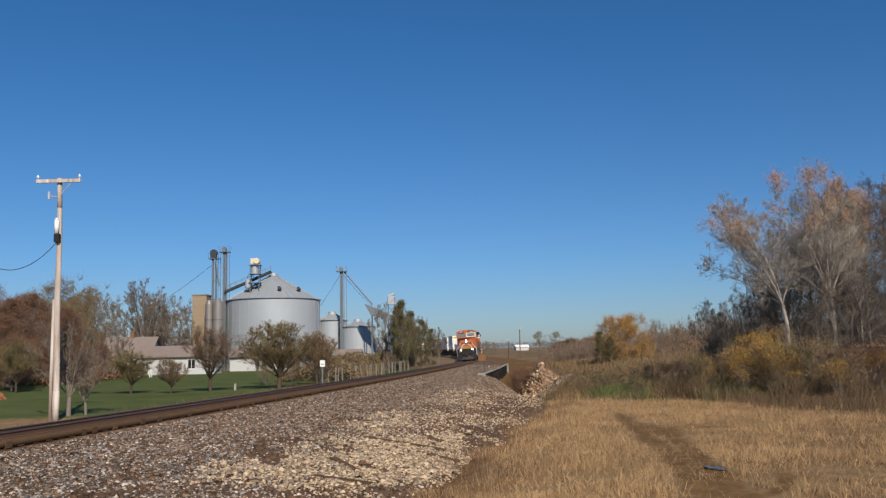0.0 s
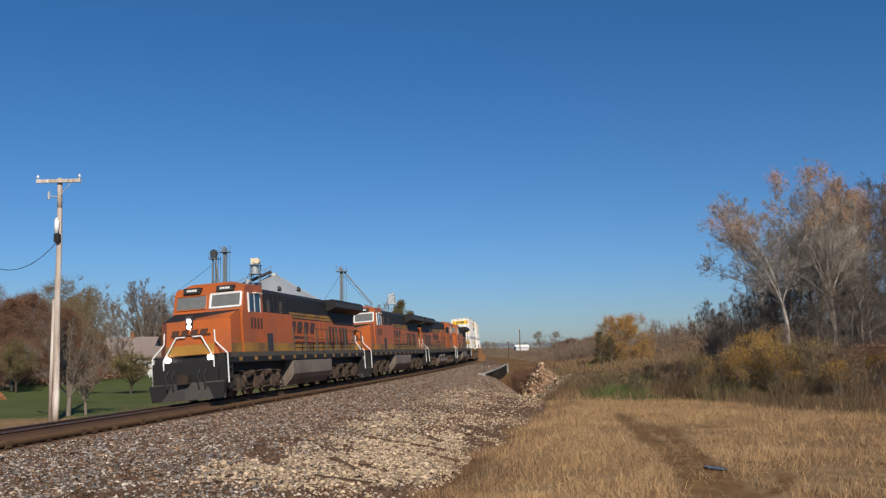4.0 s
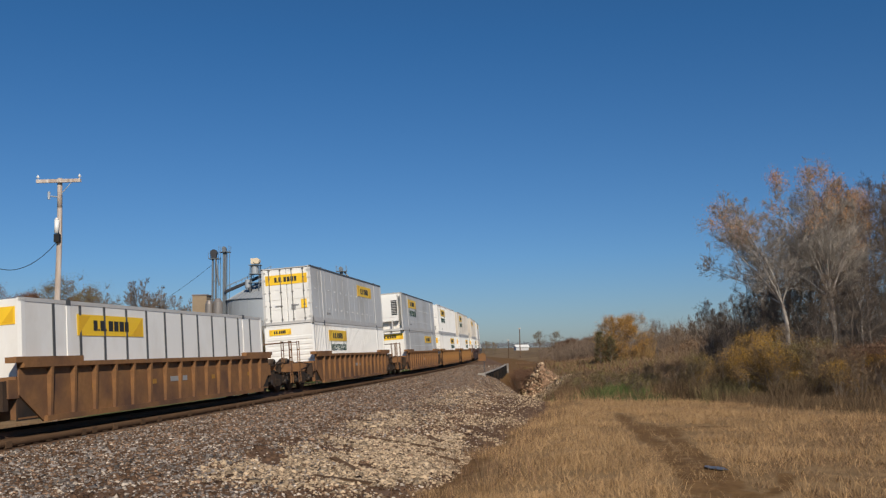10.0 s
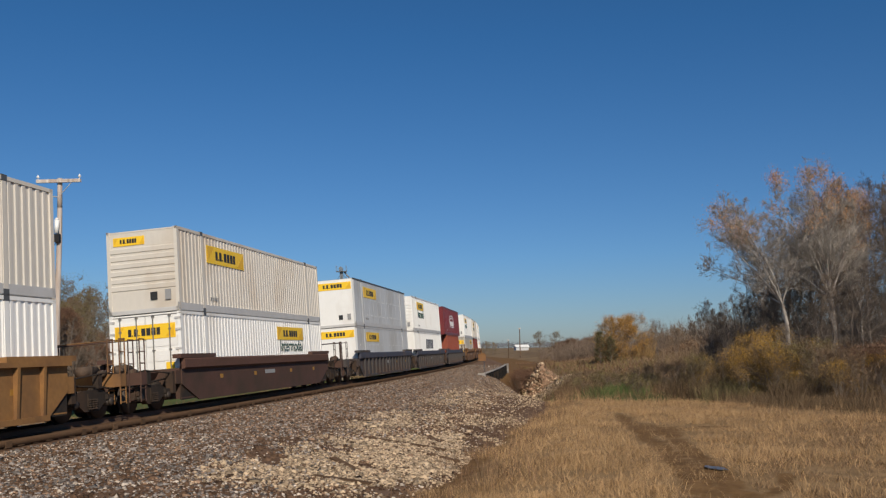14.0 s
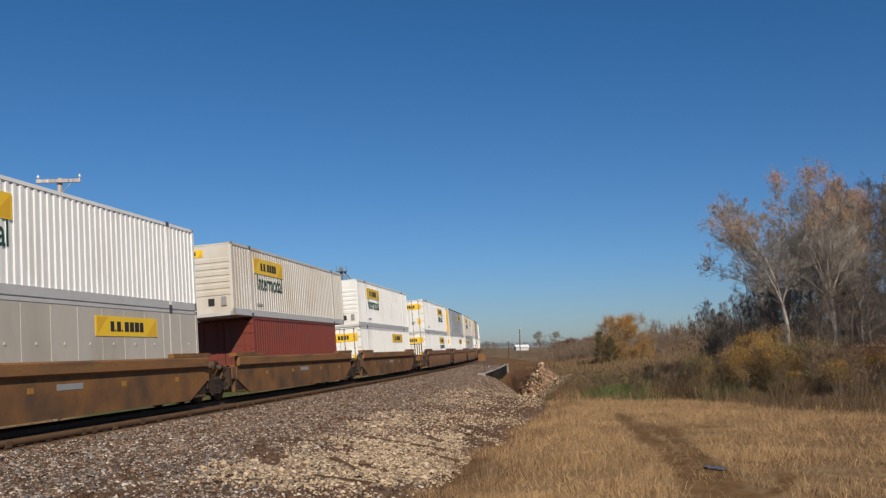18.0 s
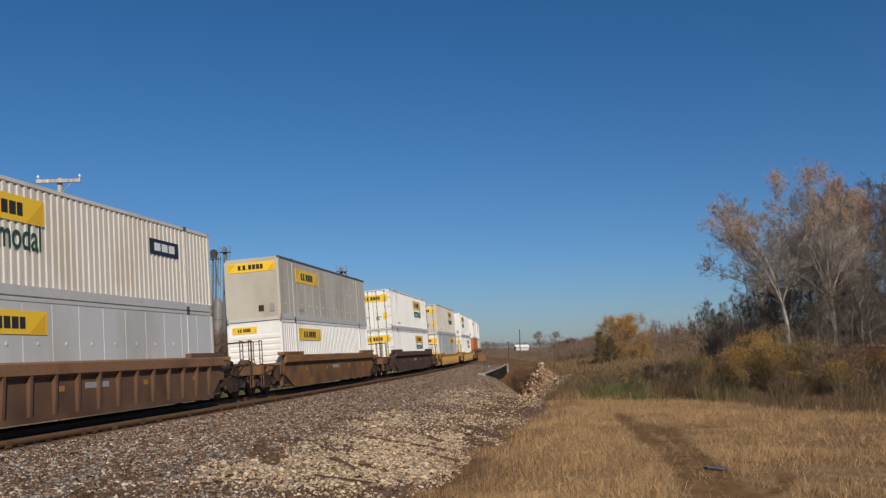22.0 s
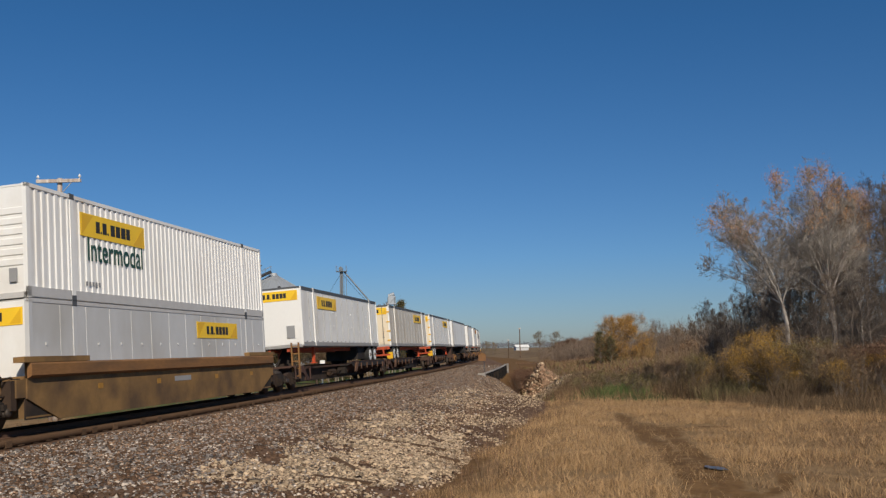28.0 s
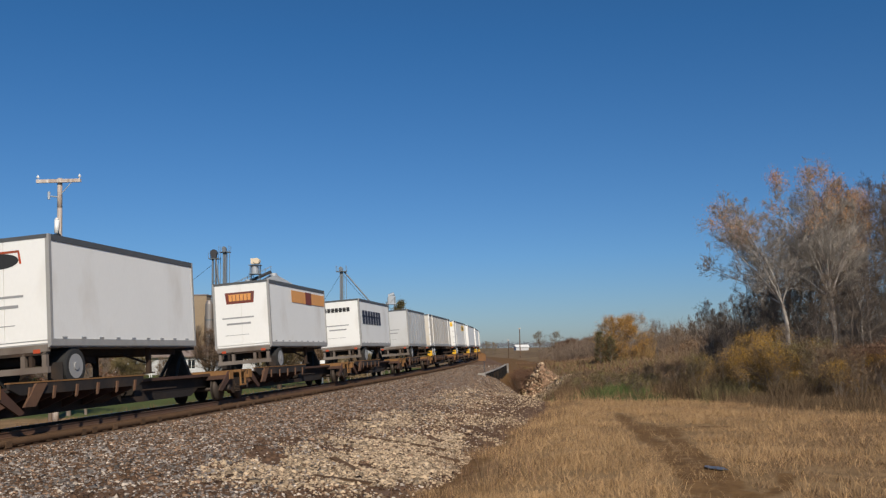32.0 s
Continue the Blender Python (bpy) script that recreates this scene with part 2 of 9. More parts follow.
SPINE_IRON = mat("sooty_spine_car_iron", (0.034, 0.029, 0.027), 0.75, 0.1, var=0.3, scale=1.2, fine=9, dirt=(0.075, 0.05, 0.036), dirt_amt=0.35, spec=0.2)
RUBBER = mat("black_tyre_rubber", (0.025, 0.025, 0.025), 0.85, var=0.15)
RIM_WHITE = mat("white_wheel_rim", (0.84, 0.84, 0.82), 0.5, var=0.1)
CHASSIS_RED = mat("red_orange_chassis_paint", (0.50, 0.07, 0.02), 0.6, var=0.15, dirt=(0.2, 0.06, 0.03), dirt_amt=0.4)
LOCO_ORANGE = mat("orange_locomotive_paint", (0.47, 0.107, 0.015), 0.5, var=0.2, scale=0.8, fine=10, bump=0.04, dirt=(0.30, 0.085, 0.03), dirt_amt=0.6, dirt_scale=0.7, stretch=(1, 1, 0.6))
INK_FADED = mat("faded_dark_brown_lettering", (0.075, 0.032, 0.021), 0.6, var=0.4, scale=3, bump=0)
SILL_GREY = mat("grimy_olive_grey_sill_paint", (0.085, 0.08, 0.066), 0.75, var=0.35, scale=1.5, fine=10, dirt=(0.12, 0.085, 0.06), dirt_amt=0.5, spec=0.25)
# windscreen glass: pale grey base colour stands in for reflected sky
SCREEN_GLASS = mat("sky_tinted_windscreen_glass", (0.15, 0.155, 0.15), 0.25, var=0.35, scale=1.2, fine=5, bump=0)
IRON_DUST = mat("dusty_brown_truck_iron", (0.105, 0.073, 0.053), 0.85, 0.1, var=0.45, scale=2, fine=15, dirt=(0.05, 0.037, 0.03), dirt_amt=0.5, spec=0.2)
LOCO_BLACK = mat("sooty_black_locomotive_paint", (0.022, 0.021, 0.021), 0.6, var=0.2, bump=0.05, spec=0.2)
LOCO_YELLOW = mat("dirty_bronze_stripe_paint", (0.37, 0.185, 0.03), 0.6, var=0.25, scale=1.0, fine=9, bump=0.02, dirt=(0.14, 0.08, 0.035), dirt_amt=0.6)
LOCO_GREY = mat("dusty_grey_tank_paint", (0.2, 0.168, 0.142), 0.7, var=0.25, dirt=(0.12, 0.09, 0.07), dirt_amt=0.5, spec=0.25)
PLOW = mat("dusty_dark_plow_steel", (0.06, 0.054, 0.05), 0.8, var=0.3, spec=0.2)
STRIPE_ORANGE = mat("faded_orange_stripe", (0.72, 0.33, 0.10), 0.6, var=0.2, scale=1.5, fine=10, bump=0.02)
RAIL_WHITE = mat("white_handrail_paint", (0.78, 0.78, 0.76), 0.5, var=0.05)
LAMP_GLOW = mat("lit_headlamp_lens", (1.0, 0.96, 0.88), 0.3, glow=9.0, var=0.0, bump=0)


# ---- mesh making ----
class Shape:
    """Collects vertices and faces of one part."""

    def __init__(self):
        self.v, self.f = [], []

    def add(self, vs, fs):
        o = len(self.v)
        self.v += [tuple(p) for p in vs]
        self.f += [tuple(i + o for i in q) for q in fs]
        return self

    def box(self, x0, x1, y0, y1, z0, z1):
        return self.add([(x0, y0, z0), (x1, y0, z0), (x1, y1, z0), (x0, y1, z0), (x0, y0, z1), (x1, y0, z1), (x1, y1, z1), (x0, y1, z1)],
                        [(0, 3, 2, 1), (4, 5, 6, 7), (0, 1, 5, 4), (1, 2, 6, 5), (2, 3, 7, 6), (3, 0, 4, 7)])

    def prism(self, pts, axis, lo, hi):
        """A closed outline pushed from lo to hi along an axis; pts are the other two coordinates, in xyz order."""
        def at(p, k):
            return {"x": (k, *p), "y": (p[0], k, p[1]), "z": (*p, k)}[axis]
        n = len(pts)
        vs = [at(p, lo) for p in pts] + [at(p, hi) for p in pts]
        area = sum(pts[i][0] * pts[(i + 1) % n][1] - pts[(i + 1) % n][0] * pts[i][1] for i in range(n))
        flip = (area > 0) == (axis == "y")
        fs = [tuple(range(n - 1, -1, -1)), tuple(range(n, 2 * n))] + [(i, (i + 1) % n, n + (i + 1) % n, n + i) for i in range(n)]
        if flip:
            fs = [tuple(reversed(q)) for q in fs]
        return self.add(vs, fs)

    def tube(self, a, b, r, n=8, r2=None, caps=True):
        a, b = Vector(a), Vector(b)
        r2 = r if r2 is None else r2
        d = (b - a).normalized()
        u = d.orthogonal().normalized()
        w = d.cross(u)
        ring = [u * math.cos(2 * math.pi * i / n) + w * math.sin(2 * math.pi * i / n) for i in range(n)]
        vs = [a + k * r for k in ring] + [b + k * r2 for k in ring]
        fs = [(i, (i + 1) % n, n + (i + 1) % n, n + i) for i in range(n)]
        if caps:
            fs += [tuple(range(n - 1, -1, -1)), tuple(range(n, 2 * n))]
        return self.add(vs, fs)

    def pipe(self, pts, r, n=6):
        for a, b in zip(pts, pts[1:]):
            self.tube(a, b, r, n)
        return self

    def wave(self, x, y0, y1, z0, z1, count, depth, out):
        """A corrugated side wall at x; out = 1 or -1 is the way that it faces."""
        step = (y1 - y0) / count
        ys, xs = [], []
        for i in range(count):
            for k, d in ((0.0, 0), (0.38, 0), (0.5, 1), (0.88, 1)):
                ys.append(y0 + (i + k) * step)
                xs.append(x - out * depth * d)
        ys.append(y1)
        xs.append(x)
        n = len(ys)
        vs = [(a, b, z0) for a, b in zip(xs, ys)] + [(a, b, z1) for a, b in zip(xs, ys)]
        fs = [(i, i + 1, n + i + 1, n + i) if out > 0 else (i + 1, i, n + i, n + i + 1) for i in range(n - 1)]
        return self.add(vs, fs)

    def grooves(self, x, y0, y1, z0, z1, count, depth, out):
        """A flat side wall with narrow upright grooves between its sheets."""
        step = (y1 - y0) / count
        ys, xs = [y0], [x]
        for i in range(1, count):
            c = y0 + i * step
            for k, d in ((-0.02, 0), (-0.006, 0.5), (0.006, 0.5), (0.02, 0)):
                ys.append(c + k)
                xs.append(x - out * depth * d)
        ys.append(y1)
        xs.append(x)
        n = len(ys)
        vs = [(a, b, z0) for a, b in zip(xs, ys)] + [(a, b, z1) for a, b in zip(xs, ys)]
        fs = [(i, i + 1, n + i + 1, n + i) if out > 0 else (i + 1, i, n + i, n + i + 1) for i in range(n - 1)]
        return self.add(vs, fs)

    def data(self, name, material, smooth=False):
        me = bpy.data.meshes.new(name)
        me.from_pydata(self.v, [], self.f)
        me.materials.append(material)
        if smooth:
            me.polygons.foreach_set("use_smooth", [True] * len(me.polygons))
        me.update()
        return me


def part(name, shape, material, parent, label="", smooth=False):
    ob = new(name, shape.data(name, material, smooth) if isinstance(shape, Shape) else shape)
    if parent:
        ob.parent = parent
    if label:
        ob["label"] = label
    return ob


def thing(name, label, category, group="", kind=""):
    return tagged(new(name), label, category, group, kind)


def raw_mesh(name, verts, faces, material, smooth=False):
    """A mesh from numpy arrays of vertices and of triangles or quads."""
    me = bpy.data.meshes.new(name)
    k = faces.shape[1]
    me.vertices.add(len(verts))
    me.vertices.foreach_set("co", np.asarray(verts, np.float32).ravel())
    me.loops.add(faces.size)
    me.loops.foreach_set("vertex_index", faces.astype(np.int32).ravel())
    me.polygons.add(len(faces))
    me.polygons.foreach_set("loop_start", np.arange(0, faces.size, k, dtype=np.int32))
    me.materials.append(material)
    me.update(calc_edges=True)
    if smooth:
        me.polygons.foreach_set("use_smooth", [True] * len(me.polygons))
    return me


def lettering(text, height, material, name="lettering"):
    """Words as a flat mesh, left edge at 0, in the x-z plane."""
    cu = bpy.data.curves.new(name, "FONT")
    cu.body, cu.size = text, height * 1.38
    cu.extrude = 0.004
    cu.offset = 0.012 * height
    ob = bpy.data.objects.new(name, cu)
    me = bpy.data.meshes.new_from_object(ob)
    bpy.data.objects.remove(ob)
    me.transform(Matrix.Rotation(radians(90), 4, "X"))
    me.materials.clear()
    me.materials.append(material)
    return me


MOVERS = []


def ride(ob, s0):
    """Have a thing ride the rails; s0: its place along the track at the start."""
    MOVERS.append((ob, s0))
    return ob


# ---- containers: 53 ft boxes, origin at the middle of the floor, +y away from the camera's end ----
CL, CW, CH = 16.15, 2.59, 2.9
_words = {}


def words(text, height, material):
    key = (text, height, material.name)
    if key not in _words:
        _words[key] = lettering(text, height, material)
    return _words[key]


def side_words(me, parent, x, y, z, tall=1.0, name="lettering"):
    """Flat words on a wall that faces +x."""
    ob = part(name, me, None, parent)
    ob.matrix_basis = Matrix.Translation((x, y, z)) @ Matrix.Rotation(radians(90), 4, "Z") @ Matrix.Diagonal((1, 1, tall, 1))
    return ob


def end_words(me, parent, x, y, z, name="lettering"):
    """Flat words on a wall that faces -y."""
    ob = part(name, me, None, parent)
    ob.matrix_basis = Matrix.Translation((x, y, z))
    return ob


_cache = {}


def shared(key, make, material, smooth=False):
    """Mesh data built once for alike parts."""
    k = (key, material.name)
    if k not in _cache:
        s = Shape()
        make(s)
        _cache[k] = s.data(key if isinstance(key, str) else key[0], material, smooth)
    return _cache[k]


def bar_word(s, x0, z0, w, h, n, plane):
    """n plain upright blocks in place of a painted name; plane: fixed coordinate and axis."""
    axis, k = plane
    step = w / n
    def put(a, b, lo, hi):
        if axis == "x":
            s.box(k, k + 0.006, a, b, lo, hi)
        else:
            s.box(a, b, k - 0.006, k, lo, hi)
    for i in range(n):
        put(x0 + i * step + step * 0.1, x0 + (i + 1) * step - step * 0.1, z0, z0 + h)


# place along a name panel, width and height of its plain dark blocks, in shares of the panel
NAME_BLOCKS = [(0.22, 0.055, 0.5), (0.318, 0.06, 0.5), (0.44, 0.066, 0.5), (0.523, 0.066, 0.5), (0.606, 0.07, 0.5), (0.69, 0.06, 0.5)]


def yellow_sign_side(c, x, y, z, w=2.8, h=0.72):
    """Yellow name panel on the side with a row of plain dark blocks."""
    panel = part("name_panel", shared(("name_panel", "s", w, h), lambda s: s.box(0, 0.012, 0, w, 0, h), PAINT_YELLOW), None, c, "yellow name panel")
    panel.location = (x, y, z)
    for f, b, k in NAME_BLOCKS:
        part("name_block", shared(("name_block", "s", w, h, f), lambda s: (s.box(0.013, 0.019, 0, w * b, 0, h * k), s.box(0.013, 0.019, w * (b + 0.012), w * (b + 0.03), 0, h * 0.1) if b < 0.061 and f < 0.4 else None), INK), None, panel).location = (0, w * f, h * 0.24)
    part("panel_wedge", shared(("panel_wedge", w, h), lambda s: s.prism([(w * 0.8, h * 0.06), (w * 0.98, h * 0.06), (w * 0.98, h * 0.94)], "x", 0.013, 0.016), PAINT_GOLD), None, panel)
    part("panel_wedge", shared(("panel_wedge_near", w, h), lambda s: s.prism([(w * 0.02, h * 0.94), (w * 0.18, h * 0.94), (w * 0.02, h * 0.06)], "x", 0.013, 0.016), PAINT_GOLD), None, panel)


def yellow_sign_end(c, x, y, z, w=1.9, h=0.42):
    panel = part("name_panel", shared(("name_panel", "e", w, h), lambda s: s.box(0, w, -0.012, 0, 0, h), PAINT_YELLOW), None, c, "yellow name panel")
    panel.location = (x, y, z)
    for f, b, k in NAME_BLOCKS:
        part("name_block", shared(("name_block", "e", w, h, f), lambda s: (s.box(0, w * b, -0.019, -0.013, 0, h * k), s.box(w * (b + 0.012), w * (b + 0.03), -0.019, -0.013, 0, h * 0.1) if b < 0.061 and f < 0.4 else None), INK), None, panel).location = (w * f, 0, h * 0.26)
    for name, pts in (("far", [(w * 0.84, h * 0.08), (w * 0.98, h * 0.08), (w * 0.98, h * 0.92)]), ("near", [(w * 0.02, h * 0.92), (w * 0.16, h * 0.92), (w * 0.02, h * 0.08)])):
        part("panel_wedge", shared(("end_wedge", name, w, h), lambda s, pts=pts: s.prism(pts, "y", -0.016, -0.013), PAINT_GOLD), None, panel)


ROD_STEEL = mat("dull_lock_rod_steel", (0.20, 0.19, 0.175), 0.6, 0.4, var=0.3)


def container(style="ribs", end="doors", paint=PAINT_WHITE, sign=None, word=False, brand=None, length=CL, label="", group="", end_paint=None, top=None, rail=None, upper=True):
    """style: ribs, plate or stripes; end: doors, nose or reefer; sign: metres from the near end to the side's yellow panel."""
    c = thing("shipping_container", label, "container", group)
    L, W, H = length / 2, CW / 2, CH
    rail = rail or GREY_RAIL
    top = top or rail
    end_paint = end_paint or paint
    long = length > 14
    # floor box and roof
    part("floor_frame", shared(("floor_frame", length), lambda s: s.box(-W + 0.03, W - 0.03, -L, L, 0.0, 0.14), rail), None, c)
    part("roof", shared(("roof", length), lambda s: s.box(-W + 0.02, W - 0.02, -L + 0.02, L - 0.02, H - 0.07, H - 0.02), paint), None, c)
    # side walls
    for sgn in (1, -1):
        nm = ("side_wall", style, sgn, length)
        def side(s, sgn=sgn):
            x = sgn * (W - 0.015)
            if style == "ribs":
                s.wave(x, -L + 0.12, L - 0.12, 0.12, H - 0.08, int(length / 0.285), 0.028, sgn)
            else:
                s.grooves(x, -L + 0.1, L - 0.1, 0.12, H - 0.08, 13, 0.02, sgn)
        part("side_wall", shared(nm, side, paint), None, c)
        part("bottom_rail", shared(("bottom_rail", sgn, length), lambda s, sgn=sgn: s.box(min(sgn * (W - 0.06), sgn * W), max(sgn * (W - 0.06), sgn * W), -L, L, 0.02, 0.27 if long else 0.16), rail), None, c)
        part("top_rail", shared(("top_rail", sgn, length), lambda s, sgn=sgn: s.box(min(sgn * (W - 0.08), sgn * W), max(sgn * (W - 0.08), sgn * W), -L, L, H - 0.1, H), top if style != "ribs" else paint), None, c)
        for y in ((-L, L - 0.14, -6.16, 6.0) if long else (-L, L - 0.14)):
            d = 0.004 if abs(y) < 7 else 0.0
            part("corner_post", shared(("corner_post", sgn, abs(y) < 7 and long), lambda s, sgn=sgn, d=d: s.box(min(sgn * (W - 0.12), sgn * (W + d)), max(sgn * (W - 0.12), sgn * (W + d)), 0, 0.14 if not d else 0.17, 0.0, H), paint), None, c).location = (0, y, 0)
            if long and abs(y) < 7 and sgn > 0:
                for zz in (H - 0.13, -0.02):
                    part("lifting_block", shared("lifting_block", lambda s: s.box(W - 0.2, W + 0.008, -0.02, 0.19, 0, 0.16), DARK_RAIL), None, c).location = (0, y, zz)
    if style == "stripes":
        def bars(s):
            for i in range(1, 13):
                y = -L + 0.1 + (length - 0.2) * i / 13
                s.box(W - 0.02, W + 0.006, y - 0.05, y + 0.05, 0.2, H - 0.1)
        part("side_batten", shared("side_batten", bars, DARK_RAIL), None, c, "dark vertical battens")
    if style == "plate":
        for i in range(13):
            part("tie_plug", shared("tie_plug", lambda s: [s.tube((W - 0.02, 0, z), (W + 0.005, 0, z), 0.045, 6) for z in (0.75, 1.75)], paint), None, c).location = (0, -L + 0.1 + (length - 0.2) * (i + 0.5) / 13, 0)
    # far end wall
    part("end_wall", shared(("end_wall", length), lambda s: s.box(-W + 0.1, W - 0.1, L - 0.06, L - 0.02, 0.12, H - 0.05), paint), None, c)
    # near end
    y = -L
    if end == "doors":
        for sgn in (1, -1):
            def leaf(s, sgn=sgn):
                a, b = (0.015, W - 0.1) if sgn > 0 else (-W + 0.1, -0.015)
                s.box(a, b, y + 0.03, y + 0.08, 0.14, H - 0.1)
                for k in range(5):
                    z = 0.25 + k * 0.5
                    s.box(a + 0.04, b - 0.04, y + 0.012, y + 0.032, z, z + 0.36)
            door = part("door", shared(("door", sgn, length), leaf, end_paint), None, c)
            rod_paint = ROD_STEEL if rail is GREY_RAIL and end_paint is not PAINT_RED else end_paint if end_paint is PAINT_RED else rail
            for k in (0.3, 0.9):
                def rod(s, x=sgn * k):
                    s.tube((x, y - 0.02, 0.12), (x, y - 0.02, H - 0.08), 0.022, 6)
                    for z in (0.2, 0.9, 1.6, 2.3, 2.75):
                        s.box(x - 0.05, x + 0.05, y - 0.025, y + 0.02, z, z + 0.05)
                part("lock_rod", shared(("lock_rod", sgn, k, length), rod, rod_paint), None, door)
            for z in (0.3, 0.95, 1.6, 2.25, 2.65):
                part("hinge", shared(("hinge", sgn, length), lambda s, sgn=sgn: s.box(min(sgn * (W - 0.2), sgn * (W + 0.012)), max(sgn * (W - 0.2), sgn * (W + 0.012)), y - 0.02, y + 0.03, 0, 0.07), GREY_RAIL if rod_paint is ROD_STEEL else rod_paint), None, door).location = (0, 0, z)
            part("lock_handle", shared(("lock_handle", sgn, length), lambda s, sgn=sgn: s.box(min(sgn * 0.3, sgn * 0.62), max(sgn * 0.3, sgn * 0.62), y - 0.045, y - 0.02, 0.92, 0.96), INK_GREY), None, door)
        if sign is not None:
            yellow_sign_end(c, -1.1, y + 0.008, 2.02, 2.2, 0.5)
            part("hazard_label", shared("hazard_label", lambda s: s.box(0.72, 1.02, y - 0.004, y + 0.012, 0.75, 1.2), PAINT_YELLOW), None, c)
            part("notice_label", shared("notice_label", lambda s: s.box(0.2, 0.42, y - 0.003, y + 0.012, 0.7, 0.98), INK_GREY), None, c)
    else:
        def nose(s):
            pts = [(y + 0.08, 0.14), (y + 0.03, 0.14)]
            for k in range(6):
                z = 0.8 + k * 0.26
                pts += [(y + 0.03, z), (y + 0.002, z + 0.03), (y + 0.002, z + 0.17), (y + 0.03, z + 0.2)]
            pts += [(y + 0.03, H - 0.05), (y + 0.08, H - 0.05)]
            s.prism(pts, "x", -W + 0.1, W - 0.1)
        def flat(s):
            s.box(-W + 0.1, W - 0.1, y + 0.015, y + 0.08, 0.14, H - 0.05)
        ribbed_end = style == "ribs" and brand != "navy"
        part("end_wall", shared(("nose_wall" if ribbed_end else "flat_end", length), nose if ribbed_end else flat, end_paint), None, c)
        if end == "reefer":
            part("cooling_unit", shared("cooling_unit", lambda s: (s.box(-0.95, 0.95, y - 0.5, y + 0.02, 0.75, 2.75), s.box(-0.8, 0.8, y - 0.54, y - 0.49, 1.05, 2.6)), PAINT_WHITE), None, c, "white cooling unit")
            part("grille", shared("grille", lambda s: [s.box(0.45, 0.9, y - 0.56, y - 0.53, 1.2 + i * 0.13, 1.29 + i * 0.13) for i in range(9)], INK), None, c, "black louvre grille")
            part("guard_frame", shared("guard_frame", lambda s: (s.box(-W, -W + 0.1, y - 0.55, y, 0, H), s.box(W - 0.1, W, y - 0.55, y, 0, H), s.box(-W, W, y - 0.55, y - 0.45, H - 0.1, H), s.box(-W, W, y - 0.55, y - 0.45, 0, 0.15), s.box(-0.5, -0.4, y - 0.5, y - 0.4, 0.1, 0.8), s.box(0.4, 0.5, y - 0.5, y - 0.4, 0.1, 0.8)), PAINT_GREY), None, c)
        elif brand != "navy":
            part("vent_plate", shared("vent_plate", lambda s: (s.box(0.25, 0.5, y - 0.002, y + 0.02, 0.42, 0.7), ), INK), None, c)
            part("document_box", shared("document_box", lambda s: s.box(0.8, 1.0, y - 0.03, y + 0.02, 0.4, 0.75), INK_GREY), None, c)
            if sign is not None:
                if style == "ribs":
                    yellow_sign_end(c, -1.05, y + 0.02, 2.38, 1.15, 0.3)
                else:
                    yellow_sign_end(c, -1.12, y + 0.01, 2.25, 2.24, 0.44)
    # side markings
    if sign is not None:
        drop, tall = (0.40, 0.66) if upper else (0.34, 0.58)
        yellow_sign_side(c, W + (-0.012 if style == "ribs" else -0.008), -L + sign, H - drop - tall, 3.6, tall)
        if word:
            side_words(words("Intermodal", 0.52, INK_GREEN), c, W - 0.006, -L + sign + 0.3, H - drop - tall - (0.66 if upper else 0.5), 1.35 if upper else 1.0)
    if brand == "small_board":
        bd = part("small_board", shared("small_board", lambda s: s.box(W - 0.01, W + 0.004, 0, 2.0, 0, 0.5), INK_NAVY), None, c, "small navy board")
        bd.location = (0, -L + 11.6, H - 1.15)
        part("board_mark", shared("small_board_mark", lambda s: bar_word(s, 0.25, 0.12, 1.5, 0.26, 3, ("x", W + 0.005)), INK_WHITE), None, bd)
    if brand == "navy":
        def slanted(s):
            for i in range(5):
                a = i * 0.86
                s.prism([(a, 0.0), (a + 0.62, 0.0), (a + 0.86, 0.8), (a + 0.24, 0.8)], "x", 0, 0.008)
        part("name_mark", shared("name_mark", slanted, INK_NAVY), None, c, "navy slanted name blocks").location = (W - 0.01, -L + 6.0, 1.5)
        def small(s):
            for i in range(5):
                a = i * 0.2
                s.prism([(a, 0.0), (a + 0.15, 0.0), (a + 0.19, 0.2), (a + 0.04, 0.2)], "y", y + 0.008, y + 0.013)
        part("name_mark", shared("end_name_marks", small, INK_NAVY), None, c).location = (-0.9, -0.0, 2.35)
        end_words(words("53ft", 0.26, INK_GREY), c, 0.0, y + 0.012, 0.55)
    if brand == "arch":
        def arch(s):
            pts = [(-2.2 * math.cos(k * math.pi / 16), 1.42 + 0.62 * math.sin(k * math.pi / 16) ** 0.6) for k in range(17)]
            s.prism(pts + [(x * 0.985, z - 0.11) for x, z in pts[::-1]], "x", 0, 0.008)
        for drop, wide in ((0.0, 1.0), (0.26, 0.96)):
            o = part("name_arch", shared("name_arch", arch, INK_WHITE), None, c, "white painted arch")
            o.location, o.scale = (W - 0.008, -0.3, 0.15 - drop), (1, wide, 1)
        part("underline", shared("arch_underline", lambda s: s.box(0, 0.008, -1.8, 2.2, 0.70, 0.79), INK_WHITE), None, c).location = (W - 0.008, -0.3, 0.15)
        for i in range(9):
            part("name_block", shared(("arch_block", i == 0), lambda s: (s.box(0, 0.008, 0, 0.34, 0, 0.75 if i == 0 else 0.5), s.box(0.008, 0.012, 0.08, 0.27, 0.06, 0.68 if i == 0 else 0.44)), INK_WHITE), None, c).location = (W - 0.008, -2.0 + i * 0.43, 1.02)
